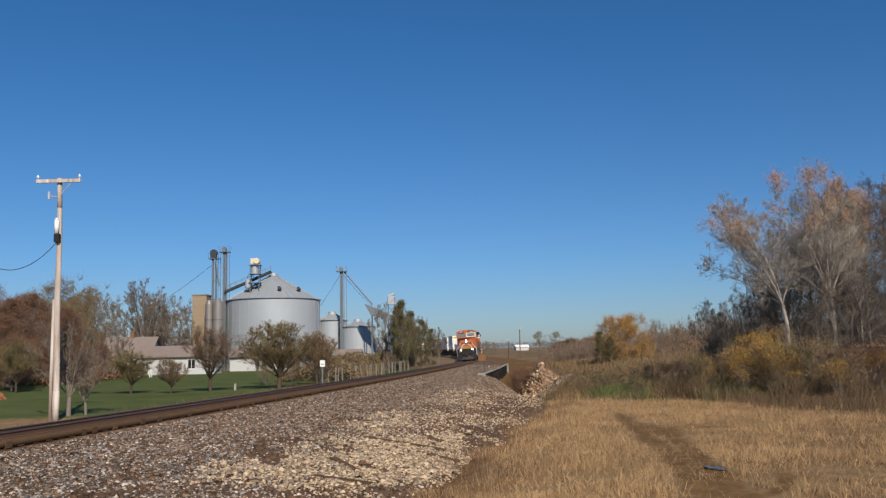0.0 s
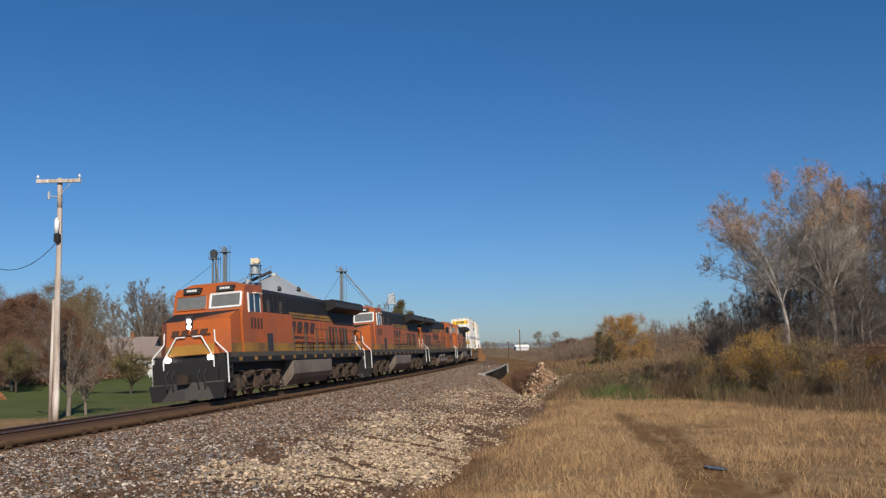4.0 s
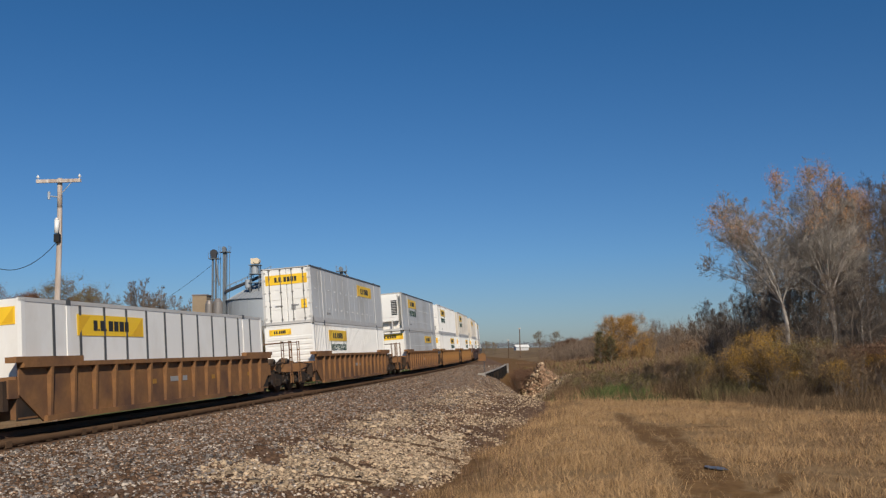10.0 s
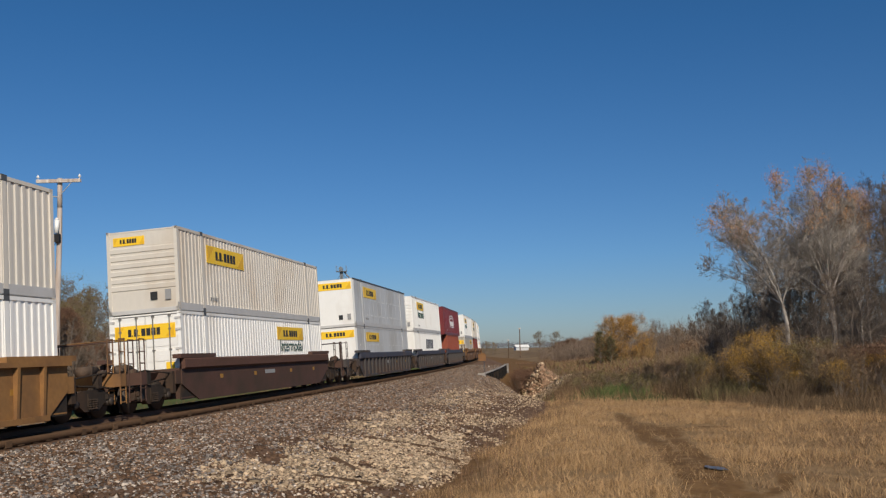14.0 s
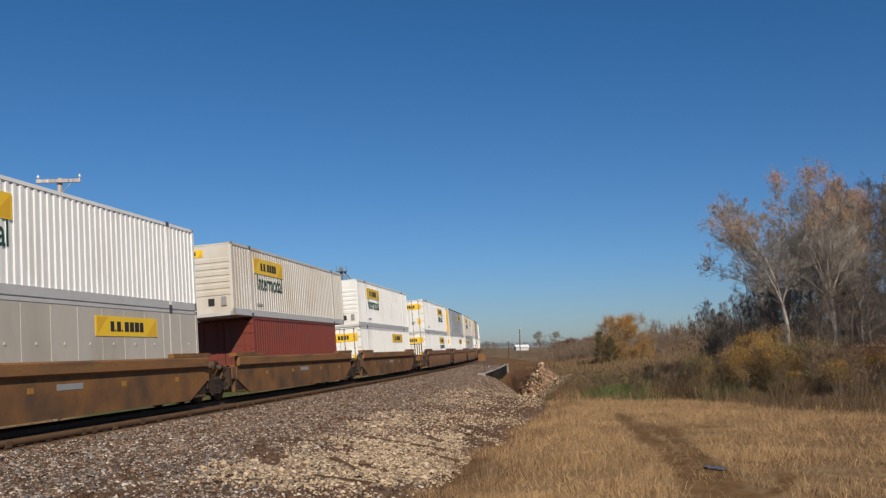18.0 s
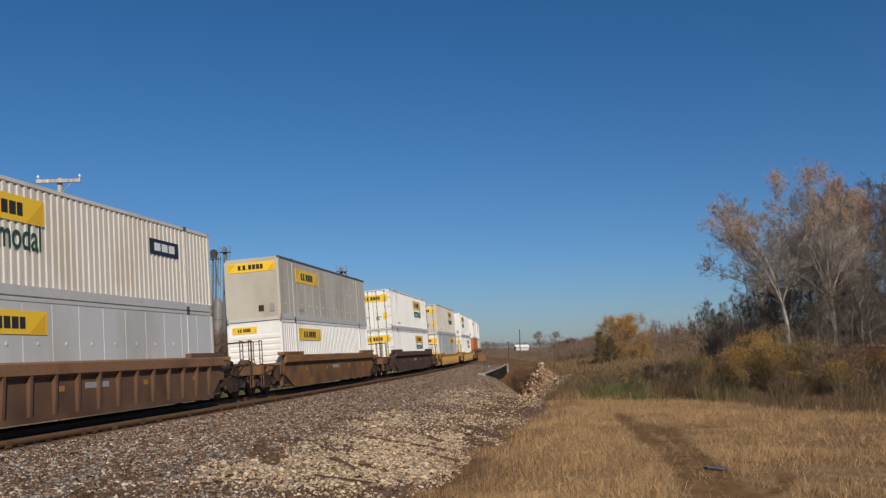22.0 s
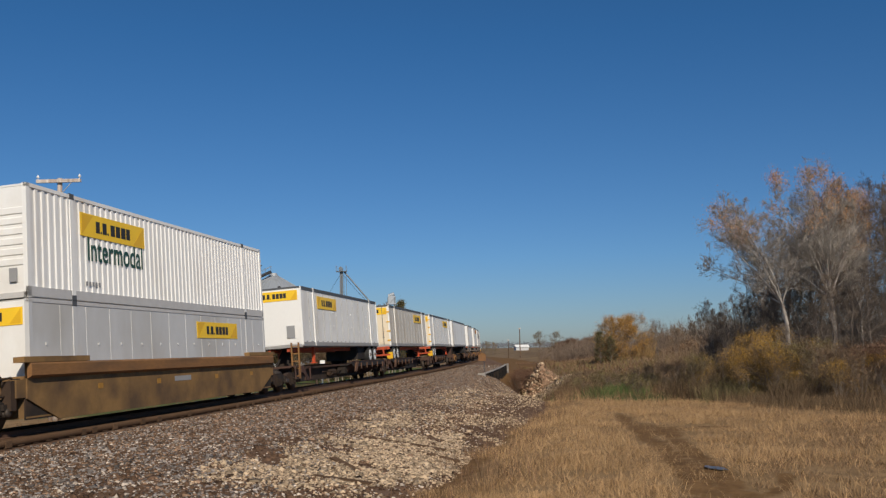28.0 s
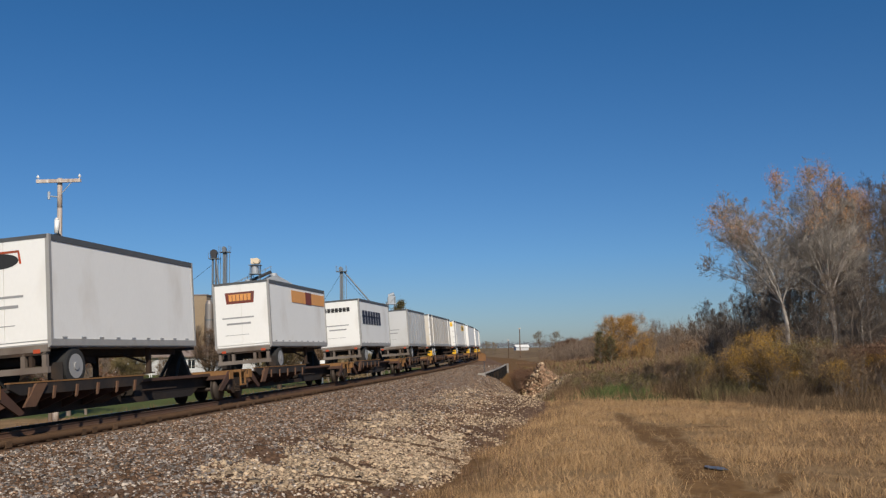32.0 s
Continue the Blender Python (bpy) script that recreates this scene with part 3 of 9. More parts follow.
    if brand == "plain_blocks":
        part("name_mark", shared("block_marks", lambda s: bar_word(s, -1.0, 1.35, 2.0, 0.3, 8, ("y", y + 0.005)), INK), None, c)
    # small stencils near the top of the side
    def stencil(s):
        for k in range(5):
            s.box(0, 0.006, k * 0.16, k * 0.16 + 0.11, 0, 0.12)
    part("stencil_mark", shared("stencil_mark", stencil, INK_GREY), None, c).location = (W - 0.01, -L + 2.6, 0.45)
    return c


# ---- well cars: origin on the rail head under the middle of the well ----
def truck(parent, y, n=2, r=0.46, base=1.78):
    """A bogie under a car at y."""
    t = part("truck", shared(("truck_frame", n), lambda s: [
        (s.prism([(-base / 2 - 0.25, 0.42), (-base / 2 + 0.25, 0.42), (-0.35, 0.24), (0.35, 0.24), (base / 2 - 0.25, 0.42), (base / 2 + 0.25, 0.42),
                  (base / 2 + 0.22, 0.62), (0.45, 0.82), (-0.45, 0.82), (-base / 2 - 0.22, 0.62)], "x", min(k * 0.92, k * 1.12), max(k * 0.92, k * 1.12)),
         s.box(min(k * 0.98, k * 1.16), max(k * 0.98, k * 1.16), -0.2, 0.2, 0.36, 0.72),
         [s.tube((k * 1.17, q, z), (k * 1.17, q, z + 0.035), 0.06, 8) for q in (-0.15, 0.0, 0.15) for z in (0.3, 0.36, 0.42, 0.48, 0.54)],
         [s.box(*sorted((k * 1.1, k * 1.2)), *sorted((e * base / 2 - 0.17, e * base / 2 + 0.17)), 0.52, 0.66) for e in (1, -1)]) for k in (1, -1)] + [s.box(-1.0, 1.0, -0.22, 0.22, 0.45, 0.75)], TRUCK_IRON), None, parent)
    t.location = (0, y, 0)
    def wheelset(s):
        s.tube((-1.05, 0, 0), (1.05, 0, 0), 0.085, 8)
        for k in (1, -1):
            a, b = sorted((k * 0.69, k * 0.83))
            s.tube((a, 0, 0), (b, 0, 0), r, 20)
            s.tube((k * 0.66, 0, 0), (k * 0.69, 0, 0), r + 0.03, 20)
            s.tube((k * 0.83, 0, 0), (k * 1.18, 0, 0), 0.12, 8)
            s.tube((k * 1.18, 0, 0), (k * 1.24, 0, 0), 0.13, 12, 0.09)
    for k in (-1, 1):
        w = part("wheelset", shared(("wheelset", r), wheelset, WHEEL_IRON, True), None, t)
        w.location = (0, k * base / 2, r)
    return t


def well_car(paint, ribbed, near_truck=True, far_truck=True, gap_near=3.6, gap_far=3.6, label="", marks=None, group="double-stack well cars"):
    """gap_near, gap_far: half the space to the next well; a shared truck is built by the car ahead of it."""
    c = thing("well_car", label, "rail car", group)
    L = 8.35
    zf, zt = 0.32, 1.2 if paint is WELL_YELLOW else 1.62
    low = paint is WELL_YELLOW
    chord = {WELL_DARK: CHORD_NAVY, WELL_BROWN: CHORD_RUST, WELL_KHAKI: CHORD_TAN, WELL_DUST: CHORD_TAN, WELL_UMBER: CHORD_UMBER}.get(paint, paint)
    deep = 0.38 if chord is not paint else 0.0
    for sgn in (1, -1):
        def wall(s, sgn=sgn):
            x = sgn * 1.34
            a, b = sorted((x, x + sgn * 0.05))
            if ribbed:
                s.prism([(-L, 0.85), (-L + 0.9, 0.20), (L - 0.9, 0.20), (L, 0.85), (L, zt - 0.05), (-L, zt - 0.05)], "x", a, b)
            else:
                s.prism([(-L, 0.75), (-L + 1.3, 0.18), (L - 1.3, 0.18), (L, 0.75), (L, zt - 0.04), (-L, zt - 0.04)], "x", a, b)
        w = part("side_wall", shared(("well_wall", ribbed, sgn, low), wall, paint), None, c)
        def rail(s, sgn=sgn):
            x = sgn * 1.33
            a, b = sorted((x, x + sgn * 0.2))
            if deep:
                s.prism([(x, zt - deep), (x + sgn * 0.09, zt - deep), (x + sgn * 0.2, zt - deep + 0.06), (x + sgn * 0.2, zt - 0.05), (x + sgn * 0.15, zt), (x, zt)][::sgn], "y", -L, L)
            else:
                s.box(a, b, -L, L, zt - 0.12, zt)
        part("top_chord", shared(("top_chord", deep, sgn, low), rail, chord), None, c)
        if ribbed:
            part("bottom_chord", shared(("bottom_chord", sgn), lambda s, sgn=sgn: s.box(*sorted((sgn * 1.33, sgn * 1.49)), -L + 0.95, L - 0.95, 0.16, 0.30), paint), None, c)
        if ribbed and sgn < 0:
            part("rib", shared(("far_rib", low), lambda s: [s.prism([(-1.385, 0.30), (-1.47, 0.30), (-1.53, zt - 0.12), (-1.385, zt - 0.12)], "y", -L + 1.1 + i * (2 * L - 2.3) / 14, -L + 1.2 + i * (2 * L - 2.3) / 14) for i in range(15)], paint), None, c)
        elif ribbed:
            for i in range(15):
                y = -L + 1.15 + i * (2 * L - 2.3) / 14
                part("rib", shared(("rib", sgn, low), lambda s, sgn=sgn: s.prism([(sgn * 1.385, 0.30), (sgn * 1.47, 0.30), (sgn * 1.53, zt - 0.12), (sgn * 1.385, zt - 0.12)], "y", -0.05, 0.05), paint), None, c).location = (0, y, 0)
        for k in (-1, 1):
            # dark plate added to block daylight through the gap below the wall's end
            part("end_gusset", shared(("end_gusset", sgn, k), lambda s, sgn=sgn, k=k: s.box(*sorted((sgn * 1.30, sgn * 1.335)), *sorted((k * (L - 1.5), k * (L + 0.02))), 0.24, 1.1), TRUCK_IRON), None, c)
            part("end_cap", shared(("end_cap", sgn, k, low), lambda s, sgn=sgn, k=k: s.box(*sorted((sgn * 1.2, sgn * 1.5)), *sorted((k * (L - 2.6), k * (L + 0.25))), zt + 0.002, zt + 0.14), paint), None, c)
        if marks and sgn > 0:
            part("stencil_mark", shared(("well_marks", marks), lambda s: s.box(1.395, 1.401, -0.6, 0.6, 0.88, 1.04), INK_GREY), None, c)
        for yy in (-5.2, -1.8, 2.6, 6.0) if sgn > 0 else ():
            part("reflector", shared(("reflector", "well", sgn), lambda s, sgn=sgn: s.box(*sorted((sgn * 1.39, sgn * 1.396)), 0, 0.25, 0.85, 1.0), LOCO_YELLOW), None, c).location = (0, yy, 0)
    part("well_floor", shared("well_floor", lambda s: (s.box(-1.34, 1.34, -L, L, zf - 0.04, zf), s.box(-1.3, 1.3, -L, -L + 0.12, zf, 1.3), s.box(-1.3, 1.3, L - 0.12, L, zf, 1.3)), paint), None, c)
    # end platforms over the trucks
    for k, g, has in ((-1, gap_near, near_truck), (1, gap_far, far_truck)):
        e = L + g
        def plat(s, k=k, e=e):
            s.prism([(-0.45, 0.72), (0.45, 0.72), (0.75, 1.2), (-0.75, 1.2)], "y", *sorted((k * (L - 0.1), k * (e - 0.35))))
            s.box(-1.35, 1.35, *sorted((k * (L - 0.05), k * (L + 0.35))), 0.78, 1.22)
            if g > 2:
                s.box(-1.45, 1.45, *sorted((k * (e - 0.75), k * (e - 0.45))), 0.85, 1.22)
        part("end_platform", shared(("end_platform", k, g), plat, paint), None, c)
        m = L + g - 0.9 if g > 2 else L + 0.55
        part("air_reservoir", shared(("air_reservoir", k, g), lambda s, k=k, m=m: (s.tube((0.55, k * (m - 0.5), 1.34), (0.55, k * (m + 0.35), 1.34), 0.15, 12), s.tube((0.95, k * (m - 0.1), 1.25), (0.95, k * (m + 0.2), 1.25), 0.1, 10), s.box(0.4, 0.7, *sorted((k * (m - 0.12), k * (m + 0.02))), 1.16, 1.5)), IRON_DUST, True), None, c)
        part("brake_rigging", shared(("brake_rigging", k, g), lambda s, k=k, m=m: (s.pipe([(1.0, k * (L + 0.2), 1.0), (1.12, k * (m - 0.3), 0.88), (1.12, k * (m + 0.4), 0.8)], 0.03, 5), s.pipe([(1.2, k * (L + 0.15), 1.12), (1.2, k * (m - 0.2), 1.28), (1.2, k * (m + 0.3), 1.22)], 0.025, 5), s.pipe([(0.5, k * m, 1.2), (0.85, k * (m + 0.3), 0.7), (0.7, k * (m + 0.55), 0.5)], 0.03, 5), s.box(1.02, 1.2, *sorted((k * (m - 0.6), k * (m - 0.4))), 0.85, 1.25), s.box(1.05, 1.3, *sorted((k * (L + 0.3), k * (L + 0.5))), 0.5, 1.2)), TRUCK_IRON), None, c)
        if has:
            truck(c, k * (L + (g - 1.75 if g > 2 else g)))
        if g > 2:
            def ladder(s, k=k, e=e):
                for x in (1.42, 1.05, -1.42):
                    for q in (e - 0.72, e - 0.42):
                        s.tube((x, k * q, 0.35), (x, k * q, 2.25), 0.022, 5)
                    for z in (0.4, 0.75, 1.1, 1.5, 1.85, 2.23):
                        s.tube((x, k * (e - 0.72), z), (x, k * (e - 0.42), z), 0.02, 5)
                s.tube((-1.42, k * (e - 0.42), 2.2), (1.42, k * (e - 0.42), 2.2), 0.02, 5)
            part("ladder", shared(("ladder", k, g), ladder, paint), None, c)
            part("coupler", shared(("coupler", k, g), lambda s, k=k, e=e: (s.box(-0.12, 0.12, *sorted((k * (e - 0.5), k * (e - 0.02))), 0.72, 0.95), s.box(-0.17, 0.17, *sorted((k * (e - 0.2), k * e)), 0.68, 1.0)), TRUCK_IRON), None, c)
    return c


W, C, G, D = PAINT_WHITE, PAINT_CREAM, PAINT_GREY, PAINT_DULL
NEAR, REAR = 2.4, 9.55
LAB = {"ribs": "corrugated", "plate": "smooth-panelled", "stripes": "dark-battened"}
PNAME = {PAINT_WHITE: "white", PAINT_DULL: "chalky white", PAINT_CREAM: "cream, rust-stained", PAINT_GREY: "grey", PAINT_BUFF: "weathered buff-grey", PAINT_RED: "dark red", PAINT_BRICK: "brick red", PAINT_MAROON: "maroon red", PAINT_ORANGE: "orange"}
# place along the track at the start, well paint, ribbed, upper box, lower box; a box is style, end, paint, sign, word, brand, length
STACKS = [
    (232.16, WELL_DUST, False, ("ribs", "doors", D, REAR, 1), ("ribs", "doors", D, REAR, 1)),
    (255.61, WELL_RUST, True, ("ribs", "doors", D, REAR, 1), ("ribs", "nose", W, None, 0, "navy")),
    (278.85, WELL_RUST, True, None, ("stripes", "nose", W, NEAR, 0)),
    (302.34, WELL_RUST, True, ("plate", "doors", G, REAR, 0), ("ribs", "nose", W, NEAR + 0.3, 1)),
    (326.3, WELL_RUST, True, ("plate", "reefer", G, NEAR, 1), ("plate", "nose", G, REAR, 0)),
    (345.4, WELL_TAN, True, ("ribs", "nose", W, NEAR, 1), ("ribs", "doors", W, REAR, 1)),
    (364.95, WELL_TAN, True, ("ribs", "nose", C, NEAR, 1), ("ribs", "doors", W, REAR, 1)),
    (388.2, WELL_UMBER, False, ("ribs", "nose", C, NEAR, 0), ("ribs", "doors", W, REAR, 1)),
    (411.8, WELL_DARK, True, ("plate", "nose", G, NEAR, 0), ("plate", "nose", G, NEAR, 0)),
    (431.2, WELL_DARK, True, ("ribs", "nose", W, NEAR, 1), ("ribs", "nose", W, None, 0, "navy")),
    (450.65, WELL_DARK, True, ("ribs", "doors", PAINT_RED, None, 0, "arch"), ("ribs", "doors", PAINT_BRICK, None, 0, None, 12.19)),
    (474.2, WELL_KHAKI, False, ("ribs", "nose", W, NEAR, 1), ("plate", "doors", PAINT_BUFF, REAR, 0)),
    (493.7, WELL_KHAKI, False, ("ribs", "nose", C, NEAR, 1), ("ribs", "doors", PAINT_MAROON, None, 0, None, 12.19)),
    (513.45, WELL_KHAKI, False, ("ribs", "nose", W, NEAR, 1), ("ribs", "doors", W, REAR, 0)),
    (537.6, WELL_BROWN, True, ("ribs", "doors", W, REAR, 1), ("ribs", "doors", W, REAR, 1)),
    (556.8, WELL_BROWN, True, ("stripes", "doors", G, REAR + 0.2, 0), ("ribs", "doors", W, REAR, 0)),
    (576.3, WELL_BROWN, True, ("ribs", "nose", C, NEAR, 1, "small_board"), ("plate", "nose", G, NEAR, 0)),
    (599.95, WELL_KHAKI, False, ("plate", "nose", PAINT_BUFF, NEAR, 0), ("ribs", "nose", W, NEAR, 0)),
    (623.8, WELL_UMBER, False, ("ribs", "doors", W, REAR, 1), ("ribs", "doors", W, REAR, 1)),
    (647.1, WELL_YELLOW, True, ("ribs", "doors", C, REAR, 1), ("plate", "doors", G, REAR, 0)),
    (670.35, WELL_YELLOW, True, ("ribs", "nose", W, NEAR + 0.3, 1), ("ribs", "doors", W, REAR, 1)),
    (694.0, WELL_DUST, False, ("ribs", "nose", W, NEAR, 0), ("plate", "doors", PAINT_ORANGE, None, 0, "plain_blocks")),
    (713.35, WELL_DUST, False, ("ribs", "nose", W, NEAR, 1), ("ribs", "doors", C, REAR, 1)),
    (732.75, WELL_DUST, False, ("ribs", "nose", W, NEAR, 1), ("plate", "nose", G, REAR, 0)),
]
WELL_NAME = {WELL_KHAKI: "dusty orange-brown", WELL_DUST: "dusty khaki-brown", WELL_BROWN: "dull brown", WELL_RUST: "rust-brown", WELL_TAN: "faded orange-brown", WELL_UMBER: "dark umber", WELL_DARK: "charcoal", WELL_YELLOW: "dirty yellow"}


def box_label(spec, upper, single=False):
    style, end, paint = spec[:3]
    size = "40 ft" if len(spec) > 6 else "53 ft"
    where = "stacked on top" if upper else "in a well"
    tail = {"doors": "with doors", "nose": "with closed end", "reefer": "with white cooling unit"}[end]
    return f"{PNAME[paint]} {LAB[style]} {size} container {tail}, {where}"


def load_stacks():
    n = len(STACKS)
    for i, (s0, paint, ribbed, upper, lower) in enumerate(STACKS):
        mid = s0 + CL / 2
        before = (s0 - STACKS[i - 1][0] - 16.7) / 2 if i else 1.75
        after = (STACKS[i + 1][0] - s0 - 16.7) / 2 if i < n - 1 else 1.55
        near_shared = before < 1.6
        car = well_car(paint, ribbed, not near_shared, True, max(before, 0.7), max(after, 0.7),
                       f"{WELL_NAME[paint]} {'rib-sided' if ribbed else 'smooth-sided'} well car carrying containers",
                       marks="grey" if i % 2 else "white")
        ride(car, mid)
        z = 0.33
        for spec, up in ((lower, False), (upper, True)):
            if spec is None:
                continue
            style, end, col, sign, word, *rest = spec
            brand = rest[0] if rest else None
            length = rest[1] if len(rest) > 1 else CL
            box = container(style, end, col, sign, bool(word), brand, length, box_label(spec, up), "stacked containers",
                            end_paint=PAINT_GOLD if style == "stripes" and end == "doors" else (PAINT_WHITE if col is D or style == "plate" and col is G else None),
                            top=DARK_RAIL if style != "ribs" and up else None, rail=col if col in (PAINT_RED, PAINT_BRICK, PAINT_MAROON, PAINT_ORANGE) else None, upper=up)
            box["lift"] = z
            ride(box, mid)
            z += CH + 0.02


load_stacks()


# ---- locomotives: front at -y, origin on the rail head under the middle ----
def loco_truck(parent, y):
    def frame_shape(s):
        for k in (1, -1):
            a, b = sorted((k * 0.98, k * 1.16))
            s.prism([(-2.6, 0.5), (-2.3, 0.34), (-1.5, 0.34), (-1.2, 0.46), (-0.6, 0.46), (-0.4, 0.34), (0.4, 0.34), (0.6, 0.46), (1.2, 0.46), (1.5, 0.34), (2.3, 0.34), (2.6, 0.5), (2.65, 0.9), (1.3, 1.08), (0.7, 0.92), (-0.7, 0.92), (-1.3, 1.08), (-2.65, 0.9)], "x", a, b)
        for k in (1, -1):
            for e in (-2.75, -0.98, 0.98, 2.75):
                s.prism([(e - 0.26, 0.62), (e - 0.2, 0.14), (e + 0.12, 0.12), (e + 0.28, 0.62)], "x", *sorted((k * 1.02, k * 1.12)))
                s.tube((k * 1.16, e - 0.05, 0.95), (k * 1.16, e + 0.45, 0.42), 0.035, 6)
                s.tube((k * 1.2, e - 0.3, 0.35), (k * 1.2, e + 0.3, 0.35), 0.05, 6)
            for e in (-1.95, 1.95):
                s.box(*sorted((k * 1.1, k * 1.24)), e - 0.75, e - 0.42, 0.52, 0.86)
            s.pipe([(k * 1.22, -2.4, 1.1), (k * 1.28, -1.2, 0.98), (k * 1.28, 0.4, 1.04), (k * 1.24, 2.4, 1.0)], 0.03, 5)
        s.box(-1.0, 1.0, -0.4, 0.4, 0.5, 0.95)
        s.box(-1.0, 1.0, -2.5, -2.3, 0.5, 0.85)
        s.box(-1.0, 1.0, 2.3, 2.5, 0.5, 0.85)
    t = part("truck", shared("loco_truck", frame_shape, IRON_DUST), None, parent, "dusty six-wheel truck")
    t.location = (0, y, 0)
    def wheelset(s):
        s.tube((-1.0, 0, 0), (1.0, 0, 0), 0.11, 8)
        for k in (1, -1):
            s.tube((k * 0.69, 0, 0), (k * 0.83, 0, 0), 0.53, 24)
            s.tube((k * 0.66, 0, 0), (k * 0.69, 0, 0), 0.56, 24)
    for k in (-1.95, 0, 1.95):
        w = part("wheelset", shared("loco_wheelset", wheelset, WHEEL_IRON, True), None, t)
        w.location = (0, k, 0.53)
        for sg in (1, -1):
            j = part("journal_box", shared("journal_box", lambda s: (s.box(-0.12, 0.12, -0.24, 0.24, -0.22, 0.24), s.tube((-0.15, 0, 0), (0.17, 0, 0), 0.15, 10)), IRON_DUST), None, t)
            j.location = (sg * 1.2, k, 0.53)
            d = part("spring", shared("coil_spring", lambda s: (s.tube((0, 0, 0.0), (0, 0, 0.3), 0.12, 8), s.tube((0, 0, 0.3), (0, 0, 0.36), 0.17, 8)), IRON_DUST), None, t)
            d.location = (sg * 1.18, k + 0.5, 0.62)
        for sg in (1, -1):
            part("brake_cylinder", shared("brake_cylinder", lambda s: (s.tube((0, -0.25, 0), (0, 0.22, 0.05), 0.13, 10), s.tube((0, 0.22, 0.05), (0, 0.55, -0.12), 0.04, 6), s.box(-0.04, 0.05, 0.4, 0.5, -0.55, 0.0)), IRON_DUST), None, t).location = (sg * 1.27, k + 0.95 if k < 1.9 else k - 0.95, 0.9)
    return t


def locomotive(label, lit=False, tanks=False, bright=False):
    c = thing("locomotive", label, "locomotive", "locomotives at the head of the train")
    O, B, Y, G = LOCO_ORANGE, LOCO_BLACK, LOCO_YELLOW, LOCO_GREY
    # underframe
    part("underframe", shared("underframe", lambda s: (s.box(-1.5, 1.5, -10.3, 10.5, 1.36, 1.74), s.box(-1.05, 1.05, -10.2, 10.4, 0.98, 1.36), s.box(-0.6, 0.6, -10.4, 10.6, 0.85, 1.36)), B), None, c, "black side sill and deck")
    for y in np.arange(-9.2, 10.2, 1.62):
        for sg in (1, -1):
            part("reflector", shared(("reflector", sg), lambda s, sg=sg: s.box(*sorted((sg * 1.5, sg * 1.506)), -0.17, 0.17, 1.42, 1.56), Y), None, c).location = (0, float(y), 0)
    for sg in (1, -1):
        part("sill_strip", shared(("sill_strip", sg), lambda s, sg=sg: s.box(*sorted((sg * 1.49, sg * 1.503)), -10.2, 10.4, 1.57, 1.745), SILL_GREY), None, c, "grimy grey strip along the deck edge")
        part("nose_side_band", shared(("nose_side_band", sg), lambda s, sg=sg: s.box(*sorted((sg * 1.40, sg * 1.428)), -9.88, -8.72, 1.76, 2.1), Y), None, c)
    # nose with a sloping top and bevelled corners
    def nose(s):
        lo = [(-1.42, -8.6), (-1.42, -9.9), (-0.95, -10.45), (0.95, -10.45), (1.42, -9.9), (1.42, -8.6)]
        vs = [(x, y, 1.74) for x, y in lo] + [(x * 0.98, y + (0.12 if y < -9.5 else 0), 3.02 if y < -9.5 else 3.42) for x, y in lo]
        n = 6
        s.add(vs, [tuple(range(n - 1, -1, -1)), tuple(range(n, 2 * n))] + [(i, n + i, n + (i + 1) % n, (i + 1) % n)[::-1] for i in range(n)])
    part("nose", shared("nose", nose, O), None, c, "orange wide nose")
    part("nose_band", shared("nose_band", lambda s: s.box(-0.97, 0.97, -10.462, -10.44, 1.76, 2.12), Y), None, c, "yellow band on the nose")
    def mark(s):
        for i in range(4):
            x = -0.72 + i * 0.38
            s.prism([(x, 2.5), (x + 0.27, 2.5), (x + 0.33, 2.68), (x + 0.06, 2.68)], "y", -10.452, -10.41)
        s.box(-0.72, 0.84, -10.45, -10.41, 2.46, 2.5)
    part("nose_mark", shared("nose_mark", mark, INK_FADED), None, c)
    part("glare_panel", shared("glare_panel", lambda s: s.add([(-1.36, -9.78, 3.045), (1.36, -9.78, 3.045), (1.36, -8.72, 3.41), (-1.36, -8.72, 3.41), (-1.36, -9.78, 3.02), (1.36, -9.78, 3.02), (1.36, -8.72, 3.38), (-1.36, -8.72, 3.38)], [(0, 1, 2, 3), (7, 6, 5, 4), (0, 4, 5, 1), (1, 5, 6, 2), (3, 2, 6, 7), (0, 3, 7, 4)]), B), None, c, "black anti-glare panel")
    # cab
    def cab(s):
        prof = [(-8.75, 3.1), (-8.38, 4.2), (-8.15, 4.42), (-6.4, 4.46), (-6.4, 1.74), (-8.75, 1.74)]
        s.prism(prof, "x", -1.47, 1.47)
    part("cab", shared("cab", cab, O), None, c, "orange crew cab")
    part("cab_roof", shared("cab_roof", lambda s: s.prism([(-1.35, 4.42), (1.35, 4.42), (0.85, 4.58), (-0.85, 4.58)], "y", -8.1, -6.4), O), None, c)
    for sg in (1, -1):
        a, b = sorted((sg * 0.09, sg * 1.36))
        w = part("windscreen", shared(("windscreen", sg), lambda s, a=a, b=b: s.add([(a, -8.622, 3.55), (b, -8.622, 3.55), (b, -8.435, 4.1), (a, -8.435, 4.1), (a, -8.56, 3.55), (b, -8.56, 3.55), (b, -8.37, 4.1), (a, -8.37, 4.1)],
             [(0, 1, 2, 3), (5, 4, 7, 6), (0, 4, 5, 1), (3, 2, 6, 7), (0, 3, 7, 4), (1, 5, 6, 2)]), SCREEN_GLASS), None, c, "windscreen pane with the sky's reflection put into its colour")
